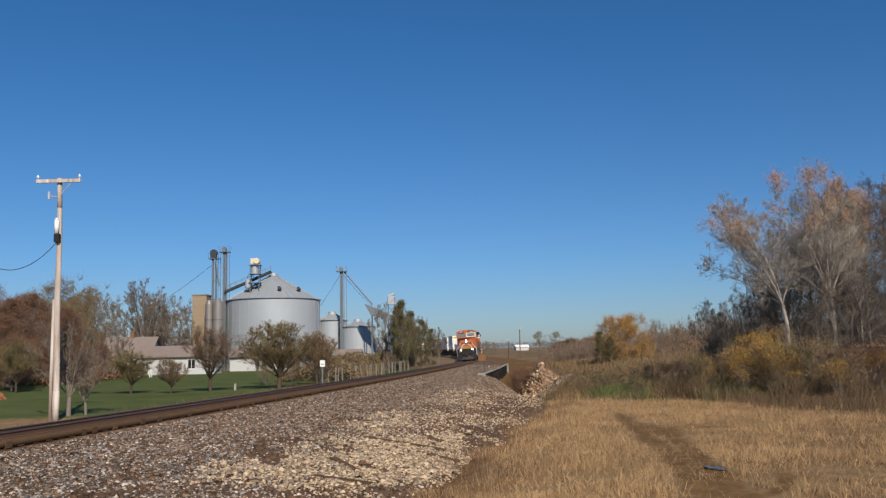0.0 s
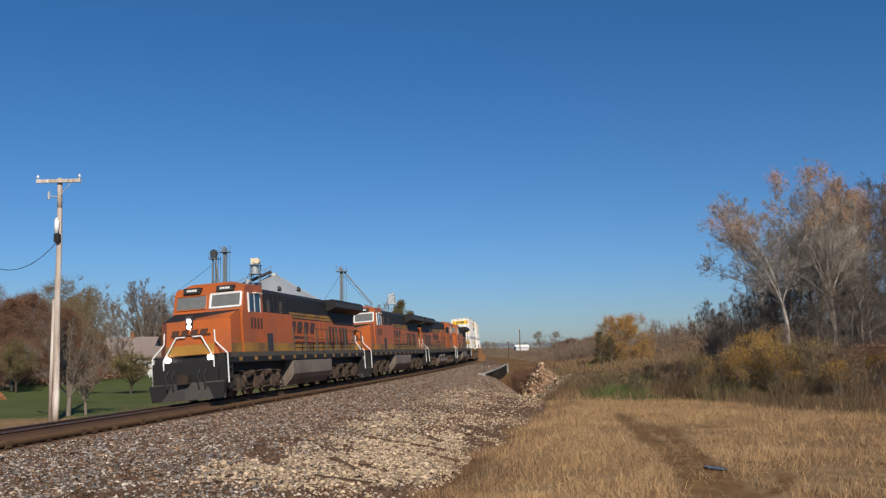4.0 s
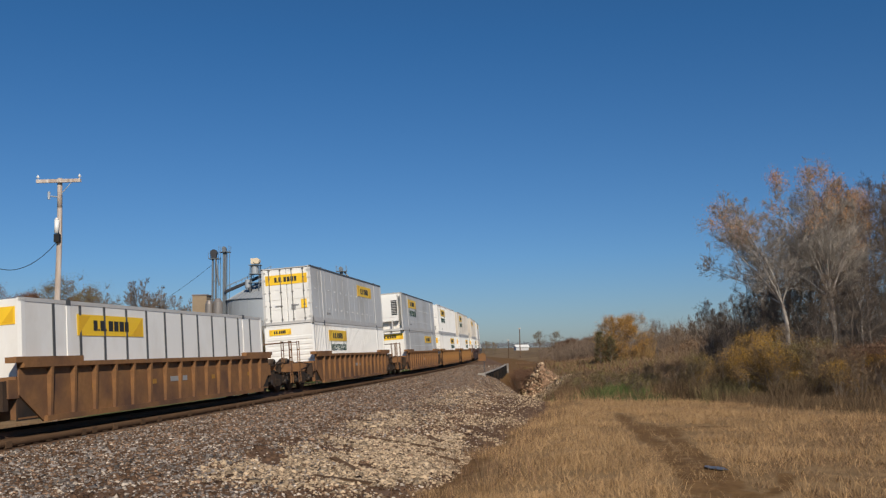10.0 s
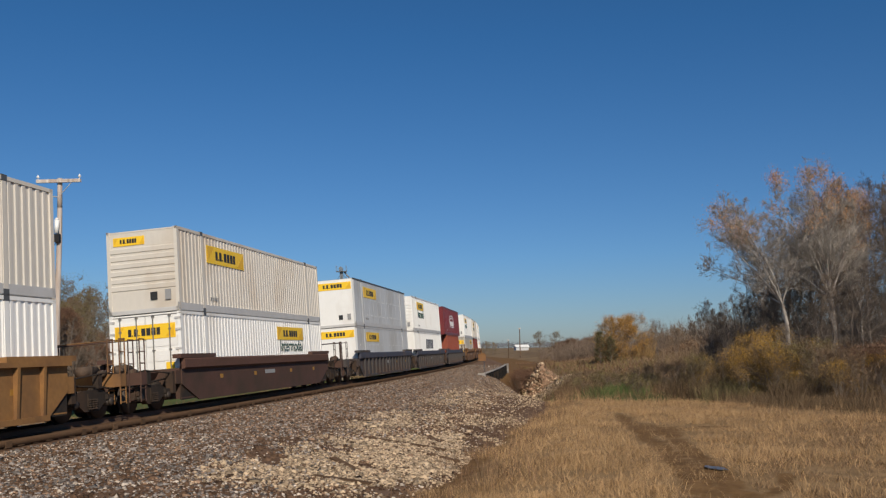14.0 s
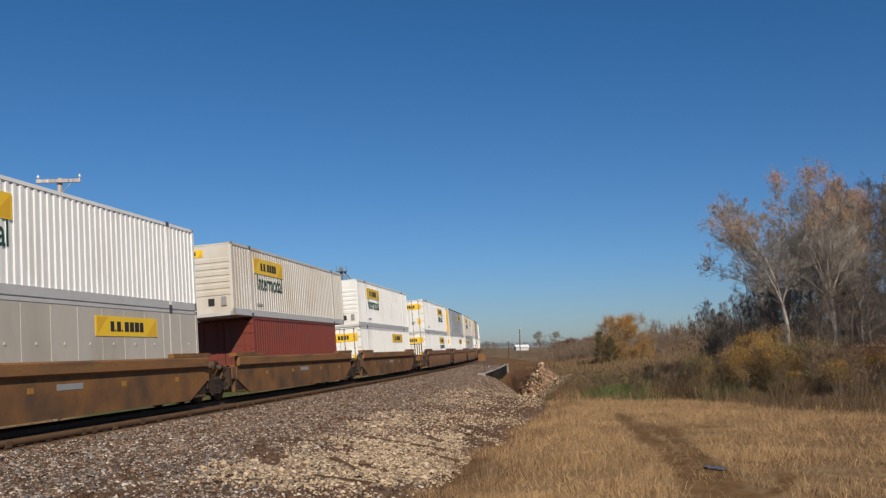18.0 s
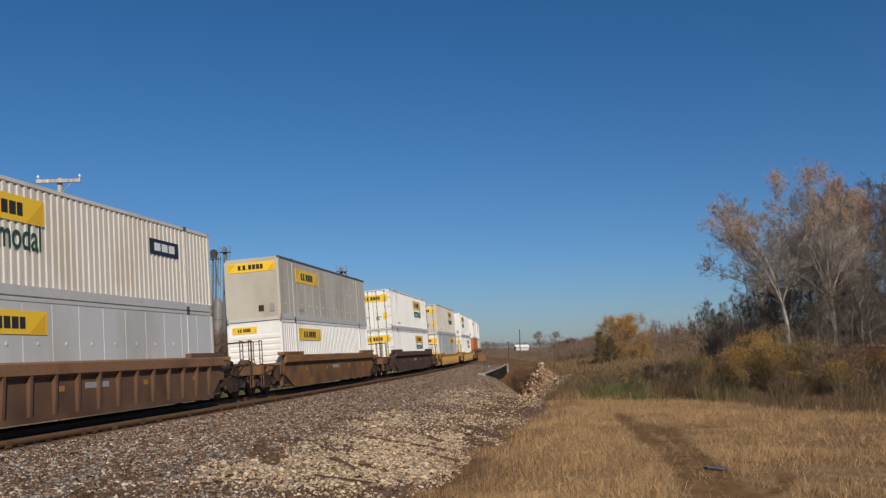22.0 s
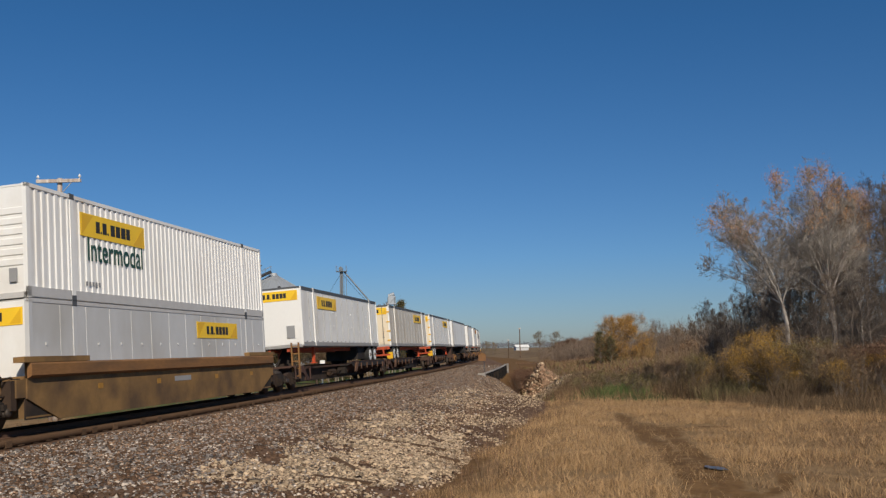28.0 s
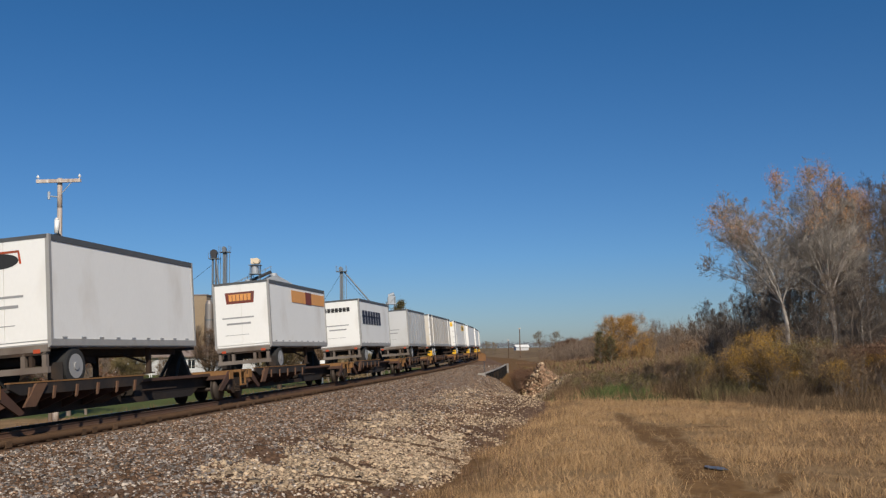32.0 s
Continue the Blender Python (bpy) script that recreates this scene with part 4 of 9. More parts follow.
        # sun glare on the right-hand orange frame is painted as a thicker white one
        part("windscreen_frame", shared(("windscreen_frame", sg), lambda s, a=a, b=b: (s.pipe([(a, -8.625, 3.55), (b, -8.625, 3.55), (b, -8.44, 4.1), (a, -8.44, 4.1), (a, -8.625, 3.55)], 0.05 if bright and sg > 0 else 0.03, 5)), RAIL_WHITE if bright and sg > 0 else O), None, w)
        part("number_board", shared(("number_board", sg), lambda s, sg=sg: s.box(*sorted((sg * 0.35, sg * 1.05)), -8.5, -8.2, 4.2, 4.42), INK), None, c)
        part("board_digit", shared(("board_digit", sg), lambda s, sg=sg: bar_word(s, min(sg * 0.48, sg * 0.92), 4.27, 0.44, 0.085, 4, ("y", -8.502)), INK_WHITE), None, c)
        part("side_window", shared(("side_window", sg), lambda s, sg=sg: (s.box(*sorted((sg * 1.46, sg * 1.485)), -8.0, -7.45, 3.35, 4.05), s.box(*sorted((sg * 1.46, sg * 1.485)), -7.35, -6.75, 3.35, 4.05)), GLASS_DARK), None, c)
        part("window_bar", shared(("window_bar", sg), lambda s, sg=sg: [s.box(*sorted((sg * 1.483, sg * 1.50)), y, y + 0.05, 3.33, 4.07) for y in (-8.04, -7.43, -6.78)], RAIL_WHITE), None, c, "pale window bars")
        part("cabinet_line", shared(("cabinet_line", sg), lambda s, sg=sg: (s.box(*sorted((sg * 1.45, sg * 1.456)), -8.1, -6.7, 2.42, 2.45), s.box(*sorted((sg * 1.44, sg * 1.46)), -6.42, -6.36, 1.74, 3.38)), INK_FADED), None, c)
        # visors of the leading units turn white for the same painted sun glare
        part("sun_visor", shared(("sun_visor", sg), lambda s, sg=sg: (s.box(*sorted((sg * 1.47, sg * 1.6)), -7.5, -6.7, 4.08, 4.12), s.box(*sorted((sg * 1.47, sg * 1.52)), -8.1, -8.02, 3.3, 4.1)), O if not bright else RAIL_WHITE), None, c)
        # equipment cabinet beside the hood's front half on one side, a raised walkway to the cab on the other
        deep = 1.45 if sg > 0 else 1.02
        part("cabinet", shared(("cabinet", sg), lambda s: s.box(*sorted((sg * 0.9, sg * deep)), -6.4, -2.6, 1.74, 3.38 if sg > 0 else 3.5), O), None, c)
        part("cabinet_band", shared(("cabinet_band", sg), lambda s: (s.box(*sorted((sg * deep, sg * (deep + 0.008))), -6.36, -2.6, 1.76, 2.1), s.box(*sorted((sg * 1.47, sg * 1.476)), -8.7, -6.42, 1.76, 2.1)), Y), None, c)
        if sg > 0:
            part("cabinet_door", shared("cabinet_door", lambda s: s.box(1.458, 1.472, -6.0, -5.35, 1.78, 2.5), DARK_STEEL), None, c)
            for y in (-5.6, -4.0):
                for k in range(6):
                    part("roof_louvre", shared("roof_louvre", lambda s: s.box(1.36, 1.375, 0, 0.3, 0, 0.04), LOCO_GREY), None, c).location = (0, y, 3.5 + k * 0.09)
            for k in range(7):
                part("louvre", shared("louvre", lambda s: s.box(1.0, 1.36, 0, 0.42, 3.42, 4.2), B), None, c).location = (0, -6.3 + k * 0.53, 0)
        else:
            part("walkway_stripe", shared("walkway_stripe", lambda s: s.box(-1.03, -1.0, -6.38, -2.6, 3.5, 3.68), Y), None, c)
            part("cab_door_window", shared("cab_door_window", lambda s: s.prism([(-1.36, 3.35), (-1.12, 3.35), (-1.06, 3.45), (-1.06, 3.85), (-1.14, 3.97), (-1.34, 3.97), (-1.42, 3.85), (-1.42, 3.45)], "y", -6.41, -6.385), GLASS_DARK), None, c, "dark rounded window in the cab's rear door")
            for y in (-4.2, -6.1):
                part("tall_rail_post", shared("tall_rail_post", lambda s: s.box(-1.47, -1.42, -0.035, 0.035, 1.7, 3.3), SILL_GREY), None, c).location = (0, y, 0)
            part("raised_handrail", shared("raised_handrail", lambda s: (s.pipe([(-1.445, -2.5, 2.82), (-1.445, -3.0, 2.86), (-1.445, -3.5, 3.28), (-1.445, -6.3, 3.3)], 0.026, 6), s.pipe([(-1.445, -2.5, 2.3), (-1.445, -4.2, 2.5), (-1.445, -6.3, 2.5)], 0.018, 6)), SILL_GREY), None, c)
        part("number_mark", shared(("number_mark", sg), lambda s, sg=sg: [s.box(*sorted((sg * 1.47, sg * 1.476)), -7.85 + i * 0.36, -7.63 + i * 0.36, 2.66, 3.1) for i in range(4)], INK_FADED), None, c)
        # hood side bands and marks
        part("hood_band", shared(("hood_band", sg), lambda s, sg=sg: (s.box(*sorted((sg * 0.95, sg * 0.962)), -2.6, 6.0, 3.3, 3.62), s.box(*sorted((sg * 0.95, sg * 0.962)), -2.6, 10.4, 1.76, 2.12)), Y), None, c, "dusty yellow stripe")
        def name(s, sg=sg):
            for i in range(4):
                y = -1.6 + i * 1.02 if sg > 0 else 2.3 - i * 1.02
                d = 0.25
                s.prism([(y, 2.62), (y + 0.72, 2.62), (y + 0.72 + d, 3.18), (y + d, 3.18)], "x", *sorted((sg * 0.955, sg * 0.985)))
            s.prism([(-1.7, 2.36), (2.0, 2.44), (-1.7, 2.5)], "x", *sorted((sg * 0.955, sg * 0.985)))
        part("stripe_rule", shared(("stripe_rule", sg), lambda s, sg=sg: [s.box(*sorted((sg * 0.96, sg * 0.968)), -2.6, 9.9 if z < 3 else 5.2, z, z + 0.035) for z in (1.92, 2.10, 3.30, 3.45)], LOCO_BLACK), None, c)
        part("name_mark", shared(("loco_name", sg), name, INK_FADED), None, c, "dark painted name blocks")
        for k in range(6):
            part("hood_grille", shared(("hood_grille", sg), lambda s, sg=sg: s.box(*sorted((sg * 0.95, sg * 0.985)), 0, 0.34, 2.05, 3.05), INK_FADED), None, c).location = (0, 5.0 + k * 0.62 + (0.25 if k > 2 else 0), 0)
        for k in range(9):
            part("hood_door", shared(("hood_door", sg), lambda s, sg=sg: s.box(*sorted((sg * 0.95, sg * 0.972)), 0.04, 0.78, 2.14, 3.28), O), None, c).location = (0, -2.55 + k * 0.83, 0)
        # walkway railing
        ys = [-2.5, -0.7, 1.1, 2.9, 4.7, 6.5, 8.3, 10.1]
        for y in ys:
            part("rail_post", shared(("rail_post", sg), lambda s, sg=sg: s.box(*sorted((sg * 1.42, sg * 1.47)), -0.05, 0.05, 1.7, 2.82), SILL_GREY), None, c).location = (0, y, 0)
        part("handrail", shared(("handrail", sg), lambda s, sg=sg: (s.tube((sg * 1.445, -2.5, 2.82), (sg * 1.445, 10.1, 2.82), 0.022, 6), s.tube((sg * 1.445, -2.5, 2.3), (sg * 1.445, 10.1, 2.3), 0.018, 6)), SILL_GREY), None, c)
        # corner steps and white grab rails at both ends
        for k in (-1, 1):
            e = 10.75 * k
            part("steps", shared(("steps", sg, k), lambda s, sg=sg, k=k, e=e: (s.box(*sorted((sg * 0.95, sg * 1.5)), *sorted((e - k * 0.75, e - k * 0.7)), 0.4, 1.74), [s.box(*sorted((sg * 0.98, sg * 1.5)), *sorted((e - k * 0.7, e - k * 0.4)), z, z + 0.04) for z in (0.42, 0.78, 1.14, 1.5)],
                 s.box(*sorted((sg * 0.93, sg * 0.98)), *sorted((e - k * 0.75, e - k * 0.3)), 0.4, 1.74)), B), None, c)
            part("grab_rail", shared(("grab_rail", sg, k), lambda s, sg=sg, k=k, e=e: (s.pipe([(sg * 1.5, e - k * 0.28, 0.65), (sg * 1.5, e - k * 0.28, 1.72), (sg * 1.02, e - k * 0.3, 2.2), (sg * 1.0, e - k * 0.32, 2.62)], 0.028, 6),
                 s.pipe([(sg * 1.0, e - k * 0.15, 0.85), (sg * 1.0, e - k * 0.15, 1.6), (sg * 0.5, e - k * 0.25, 2.42), (sg * 0.15, e - k * 0.28, 2.42)], 0.028, 6)), RAIL_WHITE), None, c, "white grab rail")
    # hood and radiator
    part("hood", shared("hood", lambda s: s.box(-0.95, 0.95, -6.4, 10.5, 1.74, 3.62), O), None, c, "orange engine hood")
    part("hood_top", shared("hood_top", lambda s: s.prism([(-0.98, 3.62), (0.98, 3.62), (0.98, 4.3), (0.75, 4.5), (-0.75, 4.5), (-0.98, 4.3)], "y", -6.4, 6.0), B), None, c, "sooty black hood top")
    part("exhaust_stack", shared("exhaust_stack", lambda s: (s.box(-0.35, 0.35, 0.2, 1.2, 4.4, 4.58), s.box(-0.5, 0.5, -4.8, -3.6, 4.4, 4.56)), B), None, c)
    part("radiator", shared("radiator", lambda s: s.prism([(-0.97, 3.84), (0.97, 3.84), (1.25, 3.92), (1.53, 4.04), (1.53, 4.36), (1.4, 4.47), (-1.4, 4.47), (-1.53, 4.36), (-1.53, 4.04), (-1.25, 3.92)], "y", 4.7, 10.75), B), None, c, "overhanging black radiator wing")
    for sg in (1, -1):
        part("intake_panel", shared(("intake_panel", sg), lambda s, sg=sg: s.prism([(5.2, 3.9), (6.1, 3.22), (10.25, 3.22), (10.5, 3.9)], "x", *sorted((sg * 0.94, sg * 0.99))), B), None, c, "black intake panel under the radiator")
    for sg in (1, -1):
        part("radiator_grille", shared(("radiator_grille", sg), lambda s, sg=sg: [s.box(*sorted((sg * 1.52, sg * 1.545)), 4.75 + k * 0.5, 5.15 + k * 0.5, 4.06, 4.3) for k in range(12)], DARK_STEEL), None, c)
    part("rear_wall", shared("rear_wall", lambda s: (s.box(-0.9, 0.9, 10.5, 10.56, 1.8, 3.1), s.box(-0.2, 0.2, 10.5, 10.62, 3.2, 3.5)), O), None, c)
    part("rear_lamp", shared("rear_lamp", lambda s: (s.tube((-0.14, 10.74, 3.75), (-0.14, 10.82, 3.75), 0.13, 10), s.tube((0.14, 10.74, 3.75), (0.14, 10.82, 3.75), 0.13, 10)), RIM_WHITE), None, c)
    part("rear_band", shared("rear_band", lambda s: (s.box(-0.9, 0.9, 10.56, 10.566, 2.72, 3.08), s.box(-0.9, 0.9, 10.56, 10.566, 1.8, 2.1)), Y), None, c, "bronze band on the rear wall")
    part("rear_lamp_housing", shared("rear_lamp_housing", lambda s: s.box(-0.34, 0.34, 10.5, 10.76, 3.55, 3.95), B), None, c)
    # pilot, plow, couplers
    part("pilot", shared("pilot", lambda s: (s.box(-1.45, 1.45, -10.6, -10.3, 0.5, 1.5), s.prism([(-1.4, 0.14), (1.4, 0.14), (1.5, 0.7), (-1.5, 0.7)], "y", -10.85, -10.6), s.box(-1.2, 1.2, -10.72, -10.6, 0.7, 1.25)), B), None, c)
    part("plow", shared("plow", lambda s: s.add([(-1.45, -10.75, 0.12), (0, -11.1, 0.12), (1.45, -10.75, 0.12), (-1.4, -10.7, 0.75), (0, -10.95, 0.75), (1.4, -10.7, 0.75), (-1.4, -10.55, 0.12), (1.4, -10.55, 0.12), (-1.4, -10.55, 0.75), (1.4, -10.55, 0.75)],
         [(0, 1, 4, 3), (1, 2, 5, 4), (3, 4, 5, 9, 8), (0, 3, 8, 6), (2, 7, 9, 5)]), PLOW), None, c, "dusty dark snow plow")
    for k in (-1, 1):
        part("coupler", shared(("loco_coupler", k), lambda s, k=k: (s.box(-0.15, 0.15, *sorted((k * 10.4, k * 11.1)), 0.75, 1.0), s.box(-0.2, 0.2, *sorted((k * 10.95, k * 11.2)), 0.7, 1.05)), TRUCK_IRON), None, c)
        for x in (-0.75, -0.5, 0.5, 0.75):
            part("air_hose", shared(("air_hose", k), lambda s, k=k: s.pipe([(0, k * 10.75, 1.2), (0, k * 10.98, 1.0), (0.05, k * 11.0, 0.55)], 0.03, 5), RUBBER), None, c).location = (x, 0, 0)
    # lamps: twin headlamps in the nose, ditch lamps on the deck
    lens = LAMP_GLOW if lit else RIM_WHITE
    part("lamp_housing", shared("lamp_housing", lambda s: s.box(-0.13, 0.13, -10.42, -10.1, 2.72, 3.2), DARK_STEEL), None, c)
    for z in (2.84, 3.06):
        part("headlamp", shared("headlamp", lambda s: s.tube((0, -10.45, 0), (0, -10.41, 0), 0.085, 14), lens), None, c, "headlamp").location = (0, 0, z)
    for x in (-0.85, 0.85):
        part("ditch_lamp", shared("ditch_lamp", lambda s: s.tube((0, -10.62, 1.62), (0, -10.46, 1.62), 0.1, 14), lens), None, c, "ditch lamp").location = (x, 0, 0)
    # tank
    def tank(s):
        s.prism([(-1.5, 1.3), (-1.5, 0.74), (-1.34, 0.5), (-1.06, 0.24), (1.06, 0.24), (1.34, 0.5), (1.5, 0.74), (1.5, 1.3), (1.4, 1.38), (-1.4, 1.38)], "y", -2.9, 3.3)
        for e in (-2.94, 3.3):
            s.prism([(-1.4, 1.3), (-1.4, 0.76), (-1.0, 0.3), (1.0, 0.3), (1.4, 0.76), (1.4, 1.3)], "y", e, e + 0.04)
        for k in (-1, 1):
            for e in (-2.2, -1.9, 0.4, 2.4):
                s.tube((k * 1.3, e, 1.3), (k * 1.3, e, 1.5), 0.09, 8)
    def tank_low(s):
        s.prism([(-1.47, 0.55), (-1.15, 0.22), (1.15, 0.22), (1.47, 0.55), (1.47, 0.82), (0.9, 0.92), (-0.9, 0.92), (-1.47, 0.82)], "y", -2.9, 3.3)
    part("fuel_tank", shared(("fuel_tank", tanks), tank_low if tanks else tank, G), None, c, "dusty grey fuel tank")
    if tanks:
        for sg in (1, -1):
            for y in (-1.9, 0.15):
                part("air_tank", shared("air_tank", lambda s: (s.tube((0, 0, 0), (0, 1.7, 0), 0.25, 14), s.tube((0, -0.1, 0), (0, 0, 0), 0.15, 14, 0.25), s.tube((0, 1.7, 0), (0, 1.8, 0), 0.25, 14, 0.15)), G, True), None, c).location = (sg * 1.18, y, 1.08)
    for piece in c.children:
        piece.scale = (1, 1, 1.02)
    for k in (-1, 1):
        loco_truck(c, k * 6.75)
    for sg in (1, -1):
        part("sand_pipe", shared(("sand_pipe", sg), lambda s, sg=sg: s.pipe([(sg * 1.2, -4.3, 1.3), (sg * 1.25, -4.2, 0.8), (sg * 1.0, -4.0, 0.2)], 0.035, 5), TRUCK_IRON), None, c)
    return c


def turn_about(ob):
    """Parts of a thing that runs backwards."""
    half = Matrix.Rotation(math.pi, 4, "Z")
    for p in ob.children:
        p.matrix_basis = half @ p.matrix_basis


ride(locomotive("orange and black locomotive leading the train with lit headlamps", lit=True, bright=True), 148.4)
ride(locomotive("orange and black locomotive with sun glare painted white on windscreen frame and visors", bright=True), 171.0)
backward = locomotive("orange and black locomotive running backwards, air tanks showing", tanks=True)
turn_about(backward)
ride(backward, 193.6)
ride(locomotive("dusty orange and black locomotive coupled ahead of the well cars"), 216.3)


# ---- spine cars and road trailers ----
def spine_car(near_shared, half, orange=False, wheels_near=True, near_in=0.0, far_in=0.0, label="grimy dark brown spine car carrying a road trailer"):
    c = thing("spine_car", label, "rail car", "trailer spine cars")
    M = SPINE_IRON
    key = round(half, 1)
    part("centre_beam", shared(("centre_beam", half), lambda s: (s.prism([(-0.35, 0.55), (0.35, 0.55), (0.42, 1.02), (-0.42, 1.02)], "y", -half + 0.1, half - 0.1), s.prism([(-half + 1.6, 0.6), (-half + 2.3, 0.3), (half - 2.3, 0.3), (half - 1.6, 0.6)], "x", -0.34, 0.34)), M), None, c)
    a, b = (-half + 1.7, -0.4) if wheels_near else (0.4, half - 1.7)
    n = 6 if b - a > 5 else 4
    for sg in (1, -1):
        part("wheel_tray", shared(("wheel_tray", sg, key, wheels_near), lambda s, sg=sg: s.box(*sorted((sg * 0.42, sg * 1.36)), a, b, 0.92, 0.99), M), None, c)
        part("side_plate", shared(("side_plate", sg, key, wheels_near), lambda s, sg=sg: s.prism([(a - 0.4, 1.12), (b + 0.3, 1.12), (b + 0.3, 1.02), (b, 0.84), (a, 0.84), (a - 0.4, 1.0)], "x", *sorted((sg * 1.36, sg * 1.43))), M), None, c)
        part("edge_strip", shared(("edge_strip", sg, key, wheels_near, orange), lambda s, sg=sg: s.box(*sorted((sg * 1.30, sg * 1.445)), a - 0.4, b + 0.3, 1.12, 1.155), WELL_TAN if orange else WELL_UMBER), None, c)
        part("side_sill", shared(("side_sill", sg, key), lambda s, sg=sg: s.box(*sorted((sg * 0.42, sg * 0.62)), -half + 1.2, half - 1.2, 0.94, 1.04), WELL_UMBER), None, c)
        for i in range(n):
            y = a + 0.3 + i * (b - a - 0.6) / (n - 1)
            part("gusset", shared(("gusset", sg), lambda s, sg=sg: s.prism([(sg * 0.4, 0.42), (sg * 1.36, 0.76), (sg * 1.36, 0.92), (sg * 0.4, 0.92)], "y", -0.04, 0.04), WELL_UMBER), None, c).location = (0, y, 0)
            part("stake_pocket", shared(("stake_pocket", sg), lambda s, sg=sg: s.prism([(-0.05, 0.70), (0.04, 0.72), (0.12, 1.02), (0.02, 1.02)], "x", *sorted((sg * 1.43, sg * 1.47))), WELL_BROWN), None, c).location = (0, y, 0)
        part("ramp_bracket", shared(("ramp_bracket", sg), lambda s, sg=sg: s.prism([(-0.45, 0.55), (0.0, 0.55), (0.5, 1.1), (0.05, 1.1)], "x", *sorted((sg * 1.435, sg * 1.5))), WELL_BROWN), None, c, "rusty bracket plate").location = (0, a + 0.5, 0)
        for name, yy, flip in (("step_bracket", half - 1.3, 1), ("step_bracket", -half + 1.3, -1)):
            part(name, shared((name, sg, flip), lambda s, sg=sg, flip=flip: s.prism([(flip * u, z) for u, z in ((-0.75, 0.40), (-0.5, 0.36), (0.55, 0.92), (0.55, 1.08), (0.2, 1.08))][::flip], "x", *sorted((sg * 1.26, sg * 1.32))), WELL_UMBER), None, c, "brown slanting end bracket").location = (0, yy, 0)
            part("bracket_arm", shared(("bracket_arm", sg), lambda s, sg=sg: s.box(*sorted((sg * 0.4, sg * 1.27)), -0.06, 0.06, 0.8, 0.95), WELL_UMBER), None, c).location = (0, yy, 0)
    part("hitch", shared("hitch", lambda s: (s.prism([(-0.5, 1.0), (0.5, 1.0), (0.12, 2.0), (-0.12, 2.0)], "y", -0.1, 0.1), s.box(-0.5, 0.5, -0.35, 0.35, 1.95, 2.05), s.tube((0.3, -0.8, 1.0), (0.15, 0, 1.9), 0.06, 6), s.tube((-0.3, -0.8, 1.0), (-0.15, 0, 1.9), 0.06, 6)), TRUCK_IRON), None, c).location = (0, (half - 2.6) * (1 if wheels_near else -1), 0)
    if orange and not wheels_near:
        bs = part("brake_stand", shared("brake_stand", lambda s: (s.box(0.55, 1.0, -0.15, 0.2, 1.0, 1.35), s.prism([(0.6, 1.35), (0.95, 1.35), (0.88, 1.85), (0.66, 1.85)], "y", -0.1, 0.12)), WELL_TAN), None, c, "faded orange brake stand")
        bs.location = (0, -half + 0.9, 0)
        part("hand_wheel", shared("spine_hand_wheel", lambda s: (s.pipe([Vector((1.02, 0.26 * math.cos(k * math.pi / 8), 1.72 + 0.26 * math.sin(k * math.pi / 8))) for k in range(17)], 0.022, 5), s.box(1.005, 1.03, -0.25, 0.25, 1.70, 1.74), s.box(1.0, 1.025, -0.02, 0.02, 1.47, 1.97)), TRUCK_IRON), None, bs)
    if not wheels_near:
        part("walkway", shared("end_walkway", lambda s: (s.box(-1.3, 1.3, -0.5, 0.5, 1.0, 1.05), s.box(1.24, 1.3, -0.45, -0.39, 0.45, 1.0), s.box(1.24, 1.3, 0.39, 0.45, 0.45, 1.0), s.box(1.22, 1.32, -0.45, 0.45, 0.4, 0.45)), WELL_TAN if orange else WELL_UMBER), None, c, "end walkway with a hanging step").location = (0, -half + 1.9, 0)
    for e in (1, -1):
        part("end_sill", shared(("end_sill", orange), lambda s: s.box(-1.35, 1.35, -0.175, 0.175, 0.78, 1.1), WELL_TAN if orange else WELL_UMBER), None, c).location = (0, e * (half - 0.925), 0)
    part("crossover_step", shared(("crossover_step", half, orange), lambda s: (s.box(-1.3, 1.3, -half + 0.1, -half + 0.62, 1.06, 1.12), s.box(1.22, 1.28, -half + 0.1, -half + 0.16, 0.55, 1.06), s.box(1.22, 1.28, -half + 0.56, -half + 0.62, 0.55, 1.06), s.box(1.2, 1.3, -half + 0.1, -half + 0.62, 0.5, 0.56)), WELL_TAN if orange else WELL_UMBER), None, c)
    truck(c, half - far_in)
    if far_in:
        eb = part("end_locker", shared("end_locker", lambda s: (s.box(-1.15, 1.15, -0.3, 0.3, 1.1, 1.9), s.box(-1.2, 1.2, -0.34, 0.34, 1.9, 1.95)), WELL_UMBER), None, c, "dark brown steel end locker")
        eb.location = (0, half - 0.75, 0)
        part("hand_wheel", shared("locker_hand_wheel", lambda s: (s.pipe([Vector((1.22, 0.26 * math.cos(k * math.pi / 8), 1.5 + 0.26 * math.sin(k * math.pi / 8))) for k in range(17)], 0.022, 5), s.tube((1.15, 0, 1.5), (1.22, 0, 1.5), 0.05, 8), s.box(1.21, 1.235, -0.25, 0.25, 1.48, 1.52), s.box(1.205, 1.23, -0.02, 0.02, 1.25, 1.75)), TRUCK_IRON), None, eb)
    if near_in:
        truck(c, -half + near_in)
    if not near_shared:
        truck(c, -half)
        part("ladder", shared("spine_ladder", lambda s: [s.box(*q, -half + 0.5, -half + 0.6, 0.5, 2.2) for q in ((1.3, 1.36), (0.95, 1.01))] + [s.box(0.95, 1.36, -half + 0.52, -half + 0.58, z, z + 0.05) for z in (0.6, 0.95, 1.3, 1.65, 2.0)], WELL_TAN), None, c)
